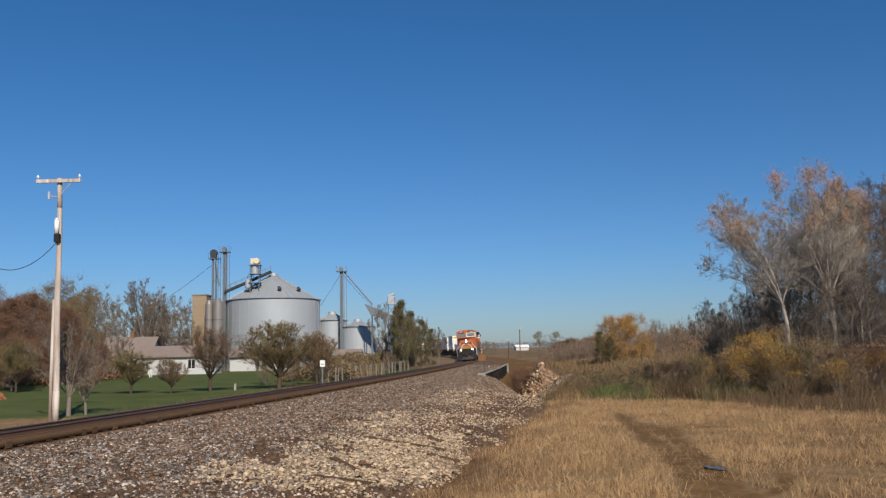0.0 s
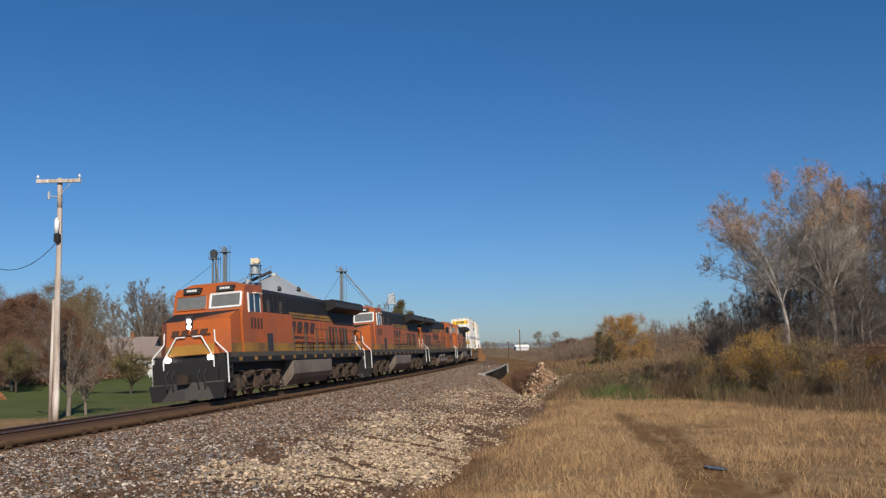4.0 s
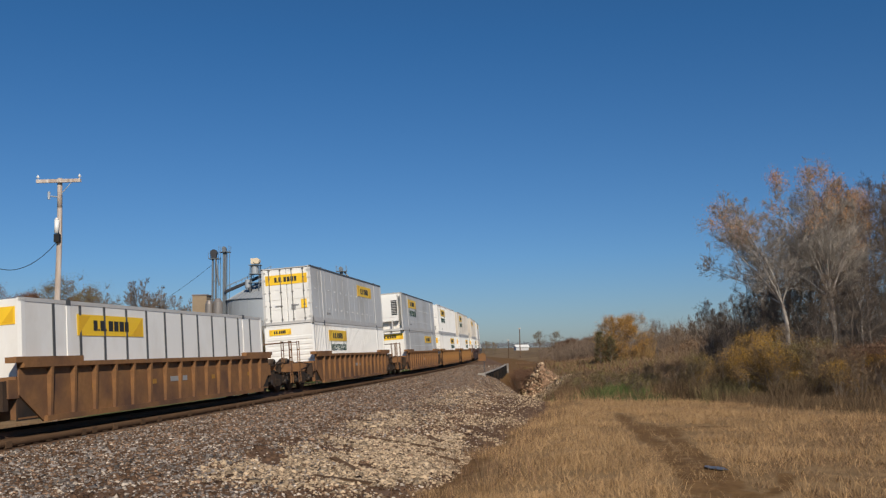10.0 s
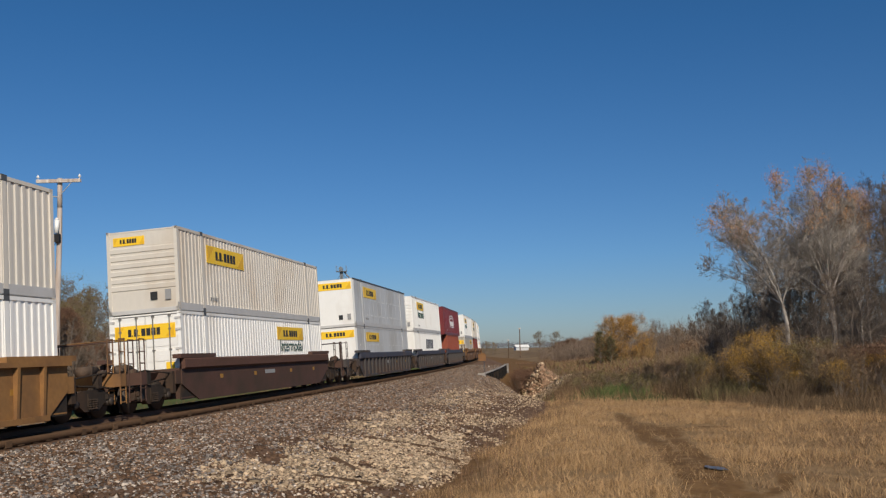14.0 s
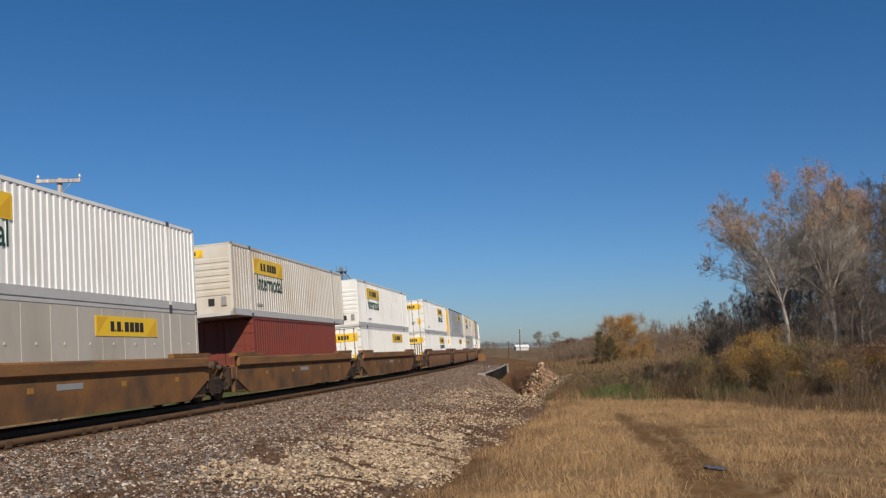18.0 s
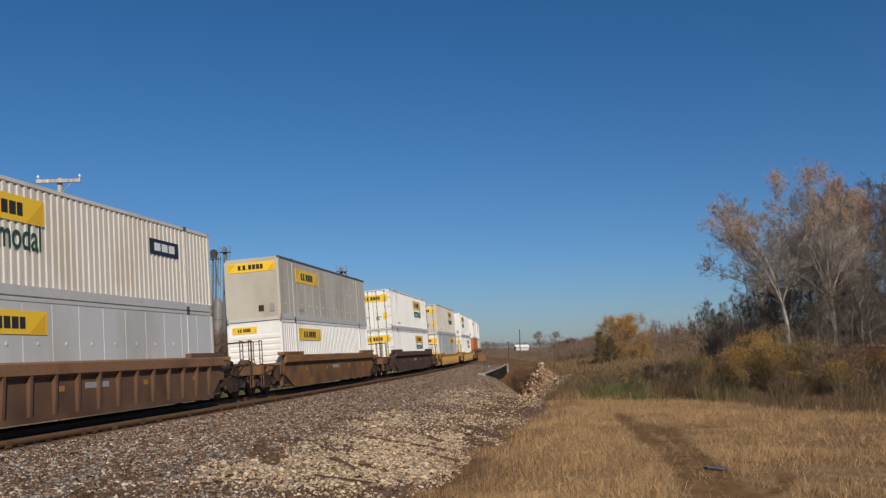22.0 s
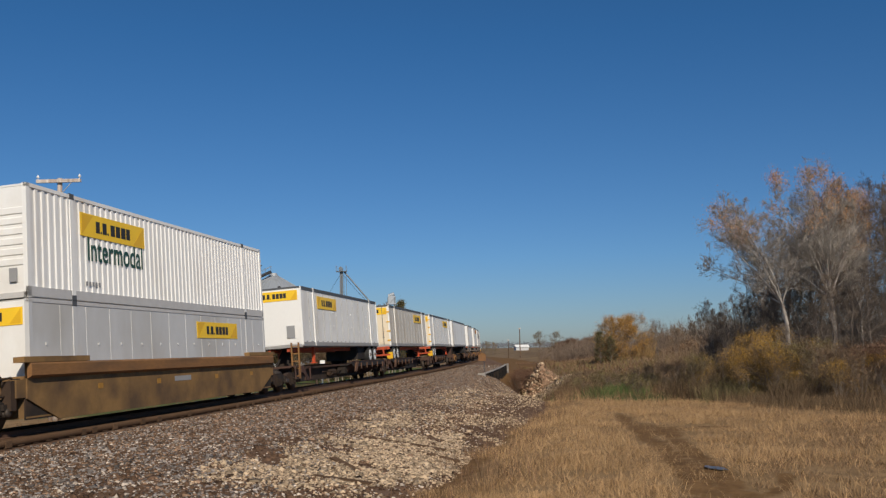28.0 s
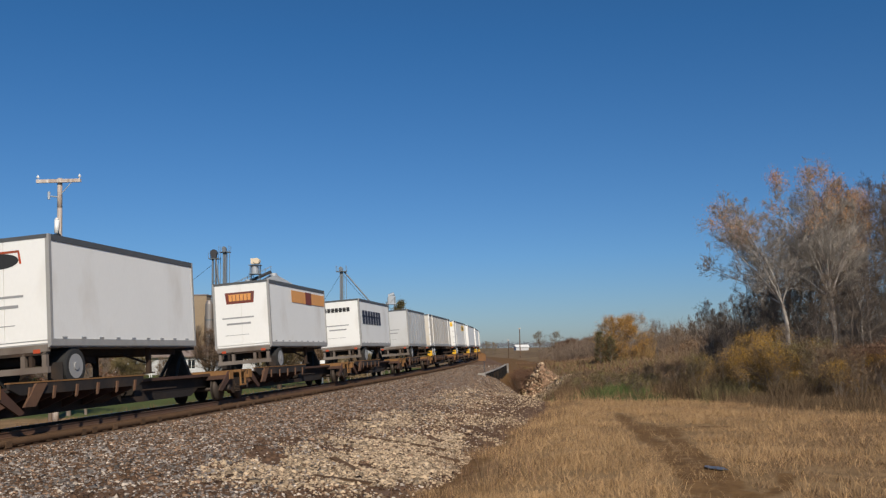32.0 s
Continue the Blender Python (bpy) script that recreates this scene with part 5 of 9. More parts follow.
    part("brake_gear", shared("brake_gear", lambda s: (s.tube((0.55, -1.6, 0.62), (0.55, -0.7, 0.62), 0.18, 10), s.box(0.5, 0.95, 0.2, 0.7, 0.5, 0.85), s.tube((0.7, -3.5, 0.7), (0.7, 3.5, 0.66), 0.03, 5)), TRUCK_IRON), None, c)
    return c


def trailer(length, paint, wheels_near, label, sign=None, chassis=TRUCK_IRON, end="doors", brand=None, style="plate", rim=RIM_WHITE, two=True, top=DARK_RAIL):
    c = thing("road_trailer", label, "trailer", "trailers on spine cars")
    L, W = length / 2, CW / 2
    z0, H = 2.1, 2.85
    z1 = z0 + H
    part("body", shared(("trailer_body", length), lambda s: s.box(-W + 0.02, W - 0.02, -L + 0.02, L - 0.02, z0 + 0.02, z1 - 0.02), paint), None, c)
    part("roof_rail", shared(("roof_rail", length), lambda s: (s.box(W - 0.05, W + 0.006, -L, L, z1 - 0.16, z1), s.box(-W - 0.006, -W + 0.05, -L, L, z1 - 0.16, z1), s.box(-W + 0.05, W - 0.05, -L - 0.006, -L + 0.05, z1 - 0.1, z1), s.box(-W + 0.05, W - 0.05, L - 0.05, L + 0.006, z1 - 0.1, z1)), top), None, c)
    part("floor_rail", shared(("floor_rail", length), lambda s: (s.box(W - 0.05, W + 0.006, -L, L, z0 - 0.06, z0 + 0.12), s.box(-W - 0.006, -W + 0.05, -L, L, z0 - 0.06, z0 + 0.12), s.box(-W + 0.05, W - 0.05, -L, L, z0 - 0.1, z0 + 0.02)), TRAILER_RAIL), None, c)
    for sg in (1, -1):
        for y in (-L, L - 0.1):
            part("corner_post", shared(("trailer_post", sg), lambda s, sg=sg: s.box(*sorted((sg * (W - 0.1), sg * (W + 0.008))), 0, 0.1, z0, z1), TRAILER_RAIL if length < 10 or brand == "plain" else PAINT_WHITE), None, c).location = (0, y - (0.004 if y < 0 else -0.004), 0)
        if style == "seams":
            n = int(length / 1.2)
            for i in range(1, n):
                part("seam", shared(("seam", sg), lambda s, sg=sg: s.box(*sorted((sg * (W - 0.03), sg * (W + 0.004))), -0.012, 0.012, z0 + 0.1, z1 - 0.1), TRAILER_RAIL), None, c).location = (0, -L + length * i / n, 0)
        if length > 14 and style == "plate" and sg > 0:
            for i in range(12):
                part("panel_seam", shared("panel_seam", lambda s: s.box(W - 0.02, W + 0.0, -0.006, 0.006, z0 + 0.12, z1 - 0.16), TRAILER_RAIL), None, c).location = (0, -L + length * (i + 1) / 13, 0)
                if i % 3 == 1:
                    part("tie_plug", shared("trailer_plug", lambda s: [s.tube((W, 0, z), (W + 0.02, 0, z), 0.05, 8) for z in (z0 + 1.0, z0 + 1.75)], PAINT_WHITE), None, c).location = (0, -L + length * (i + 0.5) / 13, 0)
        if length > 14 and style != "sheet":
            for y in (-6.1, 6.0):
                part("lift_post", shared(("lift_post", sg), lambda s, sg=sg: s.box(*sorted((sg * (W - 0.03), sg * (W + 0.02))), 0, 0.16, z0 - 0.05, z1 + 0.02), PAINT_WHITE), None, c).location = (0, y, 0)
    y = -L
    if end == "doors":
        for sg in (1, -1):
            a, b = sorted((sg * 0.01, sg * (W - 0.1)))
            d = part("door", shared(("trailer_door", sg, length), lambda s, a=a, b=b: s.box(a, b, y - 0.012, y + 0.03, z0 + 0.1, z1 - 0.12), PAINT_DOOR if sign is not None and chassis is CHASSIS_RED else paint), None, c)
            if length > 10:
                for x in (0.25, 0.8):
                    part("lock_rod", shared(("lock_rod", sg, x), lambda s, sg=sg, x=x: (s.tube((sg * x, y - 0.035, z0 + 0.08), (sg * x, y - 0.035, z1 - 0.1), 0.02, 6), s.box(sg * x - 0.06, sg * x + 0.06, y - 0.04, y - 0.01, z0 + 0.55, z0 + 0.62)), ROD_STEEL), None, d)
                for z in (0.3, 0.95, 1.6, 2.3):
                    part("hinge", shared(("trailer_hinge", sg), lambda s, sg=sg: s.box(*sorted((sg * (W - 0.22), sg * (W + 0.015))), y - 0.04, y, 0, 0.09), PAINT_GOLD if chassis is CHASSIS_RED else GREY_RAIL), None, d).location = (0, 0, z0 + z)
    else:
        part("front_wall", shared(("front_wall", length), lambda s: s.box(-W + 0.1, W - 0.1, y - 0.01, y + 0.03, z0 + 0.05, z1 - 0.1), PAINT_WHITE), None, c)
        part("document_box", shared("trailer_box", lambda s: s.box(0.5, 0.9, y - 0.05, y, z0 + 0.35, z0 + 0.95), INK_GREY), None, c)
    if sign is not None:
        yellow_sign_end(c, -1.12, y - 0.014, z1 - 0.66, 2.24, 0.48)
        yellow_sign_side(c, W, -L + sign, z1 - 1.0, 3.6, 0.64)
    if brand == "badge":
        def badge(s):
            s.prism([(0.34 * math.cos(k * math.pi / 8) * 1.6, 0.2 * math.sin(k * math.pi / 8)) for k in range(16)], "y", y - 0.02, y - 0.013)
        part("badge", shared("badge", badge, INK), None, c, "dark oval badge").location = (-0.1, 0, z1 - 0.62)
        part("badge_edge", shared("badge_edge", lambda s: s.prism([(-0.5, 0.26), (0.56, 0.26), (0.62, -0.1), (0.56, -0.1), (0.52, 0.2), (-0.5, 0.2)], "y", y - 0.02, y - 0.013), CHASSIS_RED), None, c).location = (-0.1, 0, z1 - 0.62)
    if brand == "red_block":
        part("name_board", shared("red_board", lambda s: s.prism([(-0.62, 0), (0.62, 0), (0.68, 0.5), (-0.68, 0.5)], "y", y - 0.018, y - 0.013), PAINT_MAROON), None, c, "red-brown name board").location = (-0.05, 0, z1 - 0.95)
        part("board_mark", shared("red_board_marks", lambda s: (bar_word(s, -0.52, 0.12, 1.04, 0.26, 6, ("y", y - 0.019)), s.box(-0.52, 0.52, y - 0.025, y - 0.019, 0.38, 0.41)), STRIPE_ORANGE), None, c).location = (-0.05, 0, z1 - 0.95)
        part("side_stripe", shared("side_stripe", lambda s: (s.box(W, W + 0.008, -1.2, 0.9, z1 - 0.86, z1 - 0.3), s.box(W, W + 0.008, 1.9, L - 0.15, z1 - 0.86, z1 - 0.3)), STRIPE_ORANGE), None, c, "faded orange stripe")
        part("stripe_patch", shared("stripe_patch", lambda s: s.box(W, W + 0.008, 0.92, 1.88, z1 - 0.88, z1 - 0.28), PAINT_MAROON), None, c)
    if brand == "navy_name":
        part("name_mark", shared("navy_side", lambda s: (bar_word(s, -L + 0.6, z1 - 1.55, 5.2, 0.85, 7, ("x", W + 0.0)), s.box(W, W + 0.006, -L + 0.6, -L + 5.8, z1 - 1.1, z1 - 1.02)), INK_NAVY), None, c, "navy name blocks")
        part("end_mark", shared("navy_end", lambda s: (bar_word(s, -1.0, z1 - 0.75, 1.7, 0.26, 7, ("y", y - 0.013)), s.box(-0.9, 0.6, y - 0.019, y - 0.013, z1 - 0.64, z1 - 0.6)), INK), None, c)
    if length < 10:
        part("end_marks_low", shared("pup_lines", lambda s: (s.box(-0.9, 0.55, y - 0.018, y - 0.013, z0 + 1.25, z0 + 1.31), s.box(-0.7, 0.4, y - 0.018, y - 0.013, z0 + 0.98, z0 + 1.06), s.box(-0.8, 0.3, y - 0.018, y - 0.013, z0 + 0.52, z0 + 0.54)), INK_GREY), None, c)
    if brand == "plain":
        end_words(words("53", 0.22, INK_GREY), c, 0.62, y - 0.012, z0 + 0.95)
        part("end_mark", shared("plain_end", lambda s: (bar_word(s, -1.05, z1 - 1.15, 1.3, 0.13, 10, ("y", y - 0.011)), s.box(-1.05, 0.25, y - 0.016, y - 0.011, z1 - 1.1, z1 - 1.08)), INK_GREY), None, c)
        part("skirt_mark", shared("skirt_mark", lambda s: [s.box(W, W + 0.009, -L + 0.5 + i * 1.15, -L + 0.8 + i * 1.15, z0 + 0.08, z0 + 0.13) for i in range(14)], INK_GREY), None, c)
    if brand != "plain":
        part("skirt_mark", shared(("skirt_dash", length), lambda s: [s.box(W, W + 0.009, -L + 0.5 + i * 0.9, -L + 0.72 + i * 0.9, z0 + 0.14, z0 + 0.18) for i in range(int(length / 0.9))], INK_GREY), None, c)
    # chassis, axles and landing legs
    k = -1 if wheels_near else 1
    part("chassis", shared(("chassis", length, k), lambda s: (s.box(-0.55, -0.4, -L + 0.1, L - 0.1, z0 - 0.3, z0 - 0.1), s.box(0.4, 0.55, -L + 0.1, L - 0.1, z0 - 0.3, z0 - 0.1), s.box(-0.5, 0.5, *sorted((k * (L - 3.4), k * (L - 0.4))), z0 - 0.5, z0 - 0.3)), chassis), None, c)
    part("bumper", shared(("bumper", length, k), lambda s: (s.box(-1.15, 1.15, *sorted((k * (L - 0.16), k * (L + 0.02))), z0 - 0.28, z0 - 0.08), s.box(-1.15, 1.15, *sorted((k * (L - 0.12), k * L)), z0 - 0.72, z0 - 0.6), s.box(-0.75, -0.65, *sorted((k * (L - 0.12), k * L)), z0 - 0.6, z0 - 0.28), s.box(0.65, 0.75, *sorted((k * (L - 0.12), k * L)), z0 - 0.6, z0 - 0.28)), chassis), None, c)
    if length > 10:
        part("bogie_slider", shared(("bogie_slider", length, k), lambda s: s.box(-1.0, 1.0, *sorted((k * (L - 4.6), k * (L - 2.9))), z0 - 0.85, z0 - 0.1), SPINE_IRON), None, c, "dark under-floor box")
    else:
        part("rear_frame", shared(("rear_frame", length, k), lambda s: (s.box(-1.2, 1.2, *sorted((k * (L - 0.1), k * (L + 0.03))), z0 - 0.2, z0 - 0.02), s.box(-1.2, 1.2, *sorted((k * (L - 0.1), k * (L + 0.03))), z0 - 0.74, z0 - 0.58), [s.box(x, x + 0.12, *sorted((k * (L - 0.1), k * (L + 0.02))), z0 - 0.6, z0 - 0.18) for x in (-1.15, -0.55, 0.43, 1.03)]), LOCO_GREY), None, c, "dusty grey rear frame")
    for sg in (1, -1):
        if wheels_near:
            part("mud_flap", shared(("mud_flap", length, k, sg), lambda s, sg=sg: s.box(*sorted((sg * 0.82, sg * 1.25)), *sorted((k * (L - 0.56), k * (L - 0.53))), 1.14, 1.62), PAINT_GOLD if length > 10 else SPINE_IRON), None, c, "yellow mud flap" if length > 10 else "")
        part("tail_lamp", shared(("tail_lamp", k, length), lambda s: s.box(-0.1, 0.1, *sorted((k * (L + 0.02), k * (L + 0.035))), z0 - 0.23, z0 - 0.13), CHASSIS_RED), None, c).location = (sg * 0.9, 0, 0)
        part("landing_leg", shared(("landing_leg", sg, k, length, chassis.name), lambda s, sg=sg: (s.box(*sorted((sg * 0.85, sg * 0.98)), *sorted((-k * (L - 2.8), -k * (L - 2.65))), 1.22, z0 - 0.1), s.box(*sorted((sg * 0.78, sg * 1.05)), *sorted((-k * (L - 2.87), -k * (L - 2.58))), 1.18, 1.23), s.tube((sg * 0.9, -k * (L - 2.75), 1.5), (sg * 0.5, -k * (L - 4.0), z0 - 0.2), 0.035, 5)), chassis), None, c)
        for i in range(2 if two else 1):
            yy = k * (L - 1.15 - i * 1.25)
            w = part("wheel", shared(("tyre", sg), lambda s, sg=sg: (s.tube((sg * 0.72, 0, 0), (sg * 1.22, 0, 0), 0.5, 22), s.tube((sg * 1.22, 0, 0), (sg * 1.25, 0, 0), 0.5, 22, 0.44)), RUBBER, False), None, c, "black road tyre")
            w.location = (0, yy, 1.5)
            part("rim", shared(("rim", sg), lambda s, sg=sg: (s.tube((sg * 1.15, 0, 0), (sg * 1.258, 0, 0), 0.33, 18), s.tube((sg * 1.15, 0, 0), (sg * 1.29, 0, 0), 0.11, 10)), rim), None, w)
            if sg > 0 and length > 10:
                part("hub", shared("wheel_hub", lambda s: s.tube((1.255, 0, 0), (1.31, 0, 0), 0.13, 12, 0.08), IRON_DUST), None, w)
    return c


T_SIGN = (2.65, 9.94, 9.53)
TRAILERS = [
    (754.15, CL, PAINT_WHITE, False, dict(label="white smooth-sided trailer with a yellow panel on a red chassis", sign=T_SIGN[0], chassis=CHASSIS_RED, end="nose")),
    (774.25, CL, PAINT_CREAM, True, dict(label="rust-stained cream trailer with seamed sides and red bumper", sign=T_SIGN[1], chassis=CHASSIS_RED, style="seams")),
    (793.03, CL, PAINT_WHITE, True, dict(label="white trailer with rod-locked doors and red chassis", sign=T_SIGN[2], chassis=CHASSIS_RED)),
    (811.85, CL, PAINT_WHITE, False, dict(label="plain white trailer with grey corner posts", end="nose", brand="plain", style="sheet", rim=RUBBER)),
    (834.45, 8.5, PAINT_WHITE, True, dict(label="short white trailer with a dark oval badge", brand="badge", two=False, rim=INK_GREY)),
    (850.55, 8.5, PAINT_WHITE, True, dict(label="short white trailer with a red board and yellow stripe", brand="red_block", two=False, rim=INK_GREY)),
    (866.5, 8.5, PAINT_WHITE, True, dict(label="short white trailer with navy name blocks", brand="navy_name", two=False, rim=INK_GREY)),
    (882.4, 8.5, PAINT_GREY, True, dict(label="short grey trailer with ribbed sides", two=False, rim=INK_GREY, style="seams")),
    (893.6, CL, PAINT_CREAM, True, dict(label="long cream trailer with seamed sides on a spine car", style="seams")),
    (914.0, CL, PAINT_WHITE, True, dict(label="long white trailer with rod-locked doors", sign=REAR)),
    (934.5, CL, PAINT_WHITE, True, dict(label="long plain white trailer with closed end", end="nose", style="sheet")),
    (955.0, CL, PAINT_WHITE, True, dict(label="long plain white trailer on a spine car", style="sheet")),
    (975.5, CL, PAINT_WHITE, True, dict(label="long plain white trailer on a spine car", style="sheet")),
]


def load_trailers():
    for i, (s0, length, paint, near, kw) in enumerate(TRAILERS):
        mid = s0 + length / 2
        nxt = TRAILERS[i + 1][0] if i + 1 < len(TRAILERS) else s0 + length + 2.4
        prev_end = (TRAILERS[i - 1][0] + TRAILERS[i - 1][1]) if i else s0 - 3.0
        lo, hi = (prev_end + s0) / 2, (s0 + length + nxt) / 2
        ride(spine_car(i > 0, (hi - lo) / 2 - 0.02, i >= 3, near, 1.5 if i == 3 else 0.0, 1.1 if i == 2 else 0.0), (lo + hi) / 2)
        ride(trailer(length, paint, near, **kw), mid)


load_trailers()


# ---- ground ----


def track_lat(x, y):
    """Signed distance from the track's centre line (right of it positive), and distance along it, for arrays."""
    x, y = np.asarray(x, float), np.asarray(y, float)
    s = np.interp(y, PY, GRID)
    for _ in range(3):
        a = np.interp(s, GRID, ANG)
        dx, dy = x - np.interp(s, GRID, PX), y - np.interp(s, GRID, PY)
        s = s + dx * np.sin(a) + dy * np.cos(a)
    a = np.interp(s, GRID, ANG)
    dx, dy = x - np.interp(s, GRID, PX), y - np.interp(s, GRID, PY)
    return dx * np.cos(a) - dy * np.sin(a), s


def bumps(x, y, k, seed=0.0):
    return (np.sin(x * k + seed) * np.cos(y * k * 1.13 + seed * 2.1) + 0.5 * np.sin(x * k * 2.3 + y * k * 1.7 + seed * 3.3)) / 1.5


def smooth(a, b, v):
    t = np.clip((v - a) / (b - a), 0, 1)
    return t * t * (3 - 2 * t)


def ground_z(x, y):
    lat, s = track_lat(x, y)
    right = -0.52 - 0.5 * smooth(14, 50, y) + 0.06 * bumps(x, y, 0.35) + 0.03 * bumps(x, y, 1.1, 2.0)
    right = right + 0.75 * (1 - smooth(3, 11, np.hypot(x, y))) + 0.95 * smooth(64, 108, y) * smooth(15, 26, lat)
    left = -0.95 + 0.08 * bumps(x, y, 0.06, 1.0) + 0 * x
    z = np.where(lat > 0, right, left)
    near = 1 - smooth(11.5, 14.5, lat) * (lat > 0) - smooth(3.6, 5.0, -lat) * (lat < 0)
    z = z - 0.35 * np.clip(near, 0, 1)
    creek = smooth(50, 70, s) * (1 - smooth(113, 121, s)) * smooth(6.0, 8.0, lat) * (1 - smooth(9.5, 14, lat))
    return z - 2.4 * creek


def ground_material():
    m = bpy.data.materials.new("grassland")
    m.use_nodes = True
    t = m.node_tree
    n, l = t.nodes, t.links
    b = n["Principled BSDF"]
    b.inputs["Roughness"].default_value = 0.95
    b.inputs["Specular IOR Level"].default_value = 0.1
    co = n.new("ShaderNodeTexCoord")
    def tex(sc, det):
        k = n.new("ShaderNodeTexNoise")
        k.inputs["Scale"].default_value, k.inputs["Detail"].default_value = sc, det
        l.new(co.outputs["Object"], k.inputs["Vector"])
        return k.outputs[0]
    def ramp(src, c0, c1, lo=0.3, hi=0.7):
        r = n.new("ShaderNodeValToRGB")
        r.color_ramp.elements[0].color, r.color_ramp.elements[1].color = (*c0, 1), (*c1, 1)
        r.color_ramp.elements[0].position, r.color_ramp.elements[1].position = lo, hi
        l.new(src, r.inputs[0])
        return r.outputs[0]
    def mix(a, c, fac):
        k = n.new("ShaderNodeMix")
        k.data_type = "RGBA"
        l.new(fac, k.inputs[0])
        l.new(a, k.inputs[6])
        l.new(c, k.inputs[7])
        return k.outputs[2]
    def mask(name):
        a = n.new("ShaderNodeAttribute")
        a.attribute_name = name
        ad = n.new("ShaderNodeMath")
        ad.operation = "MULTIPLY_ADD"
        ad.inputs[1].default_value = 0.9
        l.new(tex(2.2, 6), ad.inputs[0])
        l.new(a.outputs["Fac"], ad.inputs[2])
        r = n.new("ShaderNodeMapRange")
        r.inputs["From Min"].default_value, r.inputs["From Max"].default_value = 0.85, 1.05
        l.new(ad.outputs[0], r.inputs[0])
        return r.outputs[0]
    dry = ramp(tex(1.3, 8), (0.205, 0.13, 0.064), (0.325, 0.21, 0.105))
    lawn = ramp(tex(0.35, 9), (0.076, 0.09, 0.028), (0.108, 0.135, 0.044))
    soil = ramp(tex(3.0, 8), (0.13, 0.072, 0.030), (0.215, 0.122, 0.052))
    field = ramp(tex(0.05, 8), (0.165, 0.11, 0.064), (0.26, 0.182, 0.10))
    weeds = ramp(tex(1.0, 8), (0.07, 0.10, 0.025), (0.16, 0.18, 0.05))
    out = mix(dry, lawn, mask("lawn"))
    out = mix(out, field, mask("field"))
    out = mix(out, weeds, mask("weeds"))
    out = mix(out, soil, mask("soil"))
    l.new(out, b.inputs["Base Color"])
    bp = n.new("ShaderNodeBump")
    bp.inputs["Strength"].default_value, bp.inputs["Distance"].default_value = 0.8, 0.05
    l.new(tex(9.0, 6), bp.inputs["Height"])
    l.new(bp.outputs[0], b.inputs["Normal"])
    return m


# worn wheel ruts: half-width, then points along each
RUTS = [(0.42, [(6.6, 34.5), (5.9, 29.0), (5.7, 26.9), (5.35, 23.9), (5.2, 22.0), (4.7, 18.6), (4.25, 15.8), (4.0, 14.0), (3.6, 11.5)]), (0.36, [(6.3, 25.4), (5.86, 22.9), (5.36, 19.6), (4.97, 17.2), (4.67, 15.1), (4.54, 13.9), (4.2, 11.5)]),
        (0.8, [(6.1, 28.8), (6.3, 25.6)]), (0.75, [(6.3, 27.6), (7.4, 27.2), (8.3, 27.6)]), (0.42, [(6.0, 27.5), (6.55, 25.6), (7.5, 25.1)]), (0.2, [(5.9, 15.9), (5.6, 14.9), (4.95, 14.0)])]


def path_gap(x, y):
    """Distance from the worn ruts through the grass, in half-widths."""
    best = np.full(np.shape(x), 1e9)
    for wide, line in RUTS:
        for (ax, ay), (bx, by) in zip(line, line[1:]):
            t = np.clip(((x - ax) * (bx - ax) + (y - ay) * (by - ay)) / ((bx - ax) ** 2 + (by - ay) ** 2), 0, 1)
            best = np.minimum(best, np.hypot(x - ax - t * (bx - ax), y - ay - t * (by - ay)) / wide)
    return best


def build_ground():
    rad = np.concatenate([[0.0, 0.02], 2.0 * (3800 / 2.0) ** (np.arange(210) / 209.0)])
    ang = np.concatenate([np.radians(np.arange(-36, 36, 0.25)), np.radians(np.arange(36, 324, 4.0))])
    na, nr = len(ang), len(rad)
    R, A = np.meshgrid(rad[1:], ang, indexing="ij")
    X, Y = (R * np.sin(A)).ravel(), (R * np.cos(A)).ravel()
    Z = ground_z(X, Y)
    verts = np.concatenate([[[0, 0, float(ground_z(np.zeros(1), np.zeros(1))[0])]], np.stack([X, Y, Z], 1)])
    i, j = np.meshgrid(np.arange(nr - 2), np.arange(na), indexing="ij")
    j2 = (j + 1) % na
    faces = np.stack([1 + i * na + j, 1 + i * na + j2, 1 + (i + 1) * na + j2, 1 + (i + 1) * na + j], -1).reshape(-1, 4)
    hub = np.array([(0, 1 + (j + 2) % na, 1 + j + 1, 1 + j) for j in range(0, na, 2)])
    faces = np.concatenate([faces, hub])
    me = raw_mesh("ground", verts, faces, ground_material(), True)
    x, y = verts[:, 0], verts[:, 1]
    lat, s = track_lat(x, y)
    lawn = smooth(4.5, 7.0, -lat) * (1 - smooth(120, 150, y + 0.3 * x)) * (y < 400) * (1 - 0.85 * (1 - smooth(11, 16, -lat)) * (1 - smooth(38, 46, y)))
    field = np.clip(smooth(52, 75, y) * (lat > 0) + smooth(120, 150, y + 0.3 * x) * (lat <= 0), 0, 1)
    weeds = smooth(14, 18, lat) * np.exp(-((y - 60) / 9) ** 2) * np.exp(-((x - 13) / 5.5) ** 2) * 0.95
    gap = path_gap(x, y)
    soil = np.clip(np.exp(-(gap / 1.1) ** 2) * 0.72 + (lat > 0) * (1 - smooth(11.2, 13.2, lat)), 0, 1)
    for name, val in (("lawn", lawn), ("field", field), ("weeds", weeds), ("soil", soil)):
        at = me.attributes.new(name, "FLOAT", "POINT")
        at.data.foreach_set("value", np.asarray(val, np.float32))
    tagged(new("ground", me), "dry autumn grassland with a worn wheel track and a lawn", "ground", kind="structure")


build_ground()

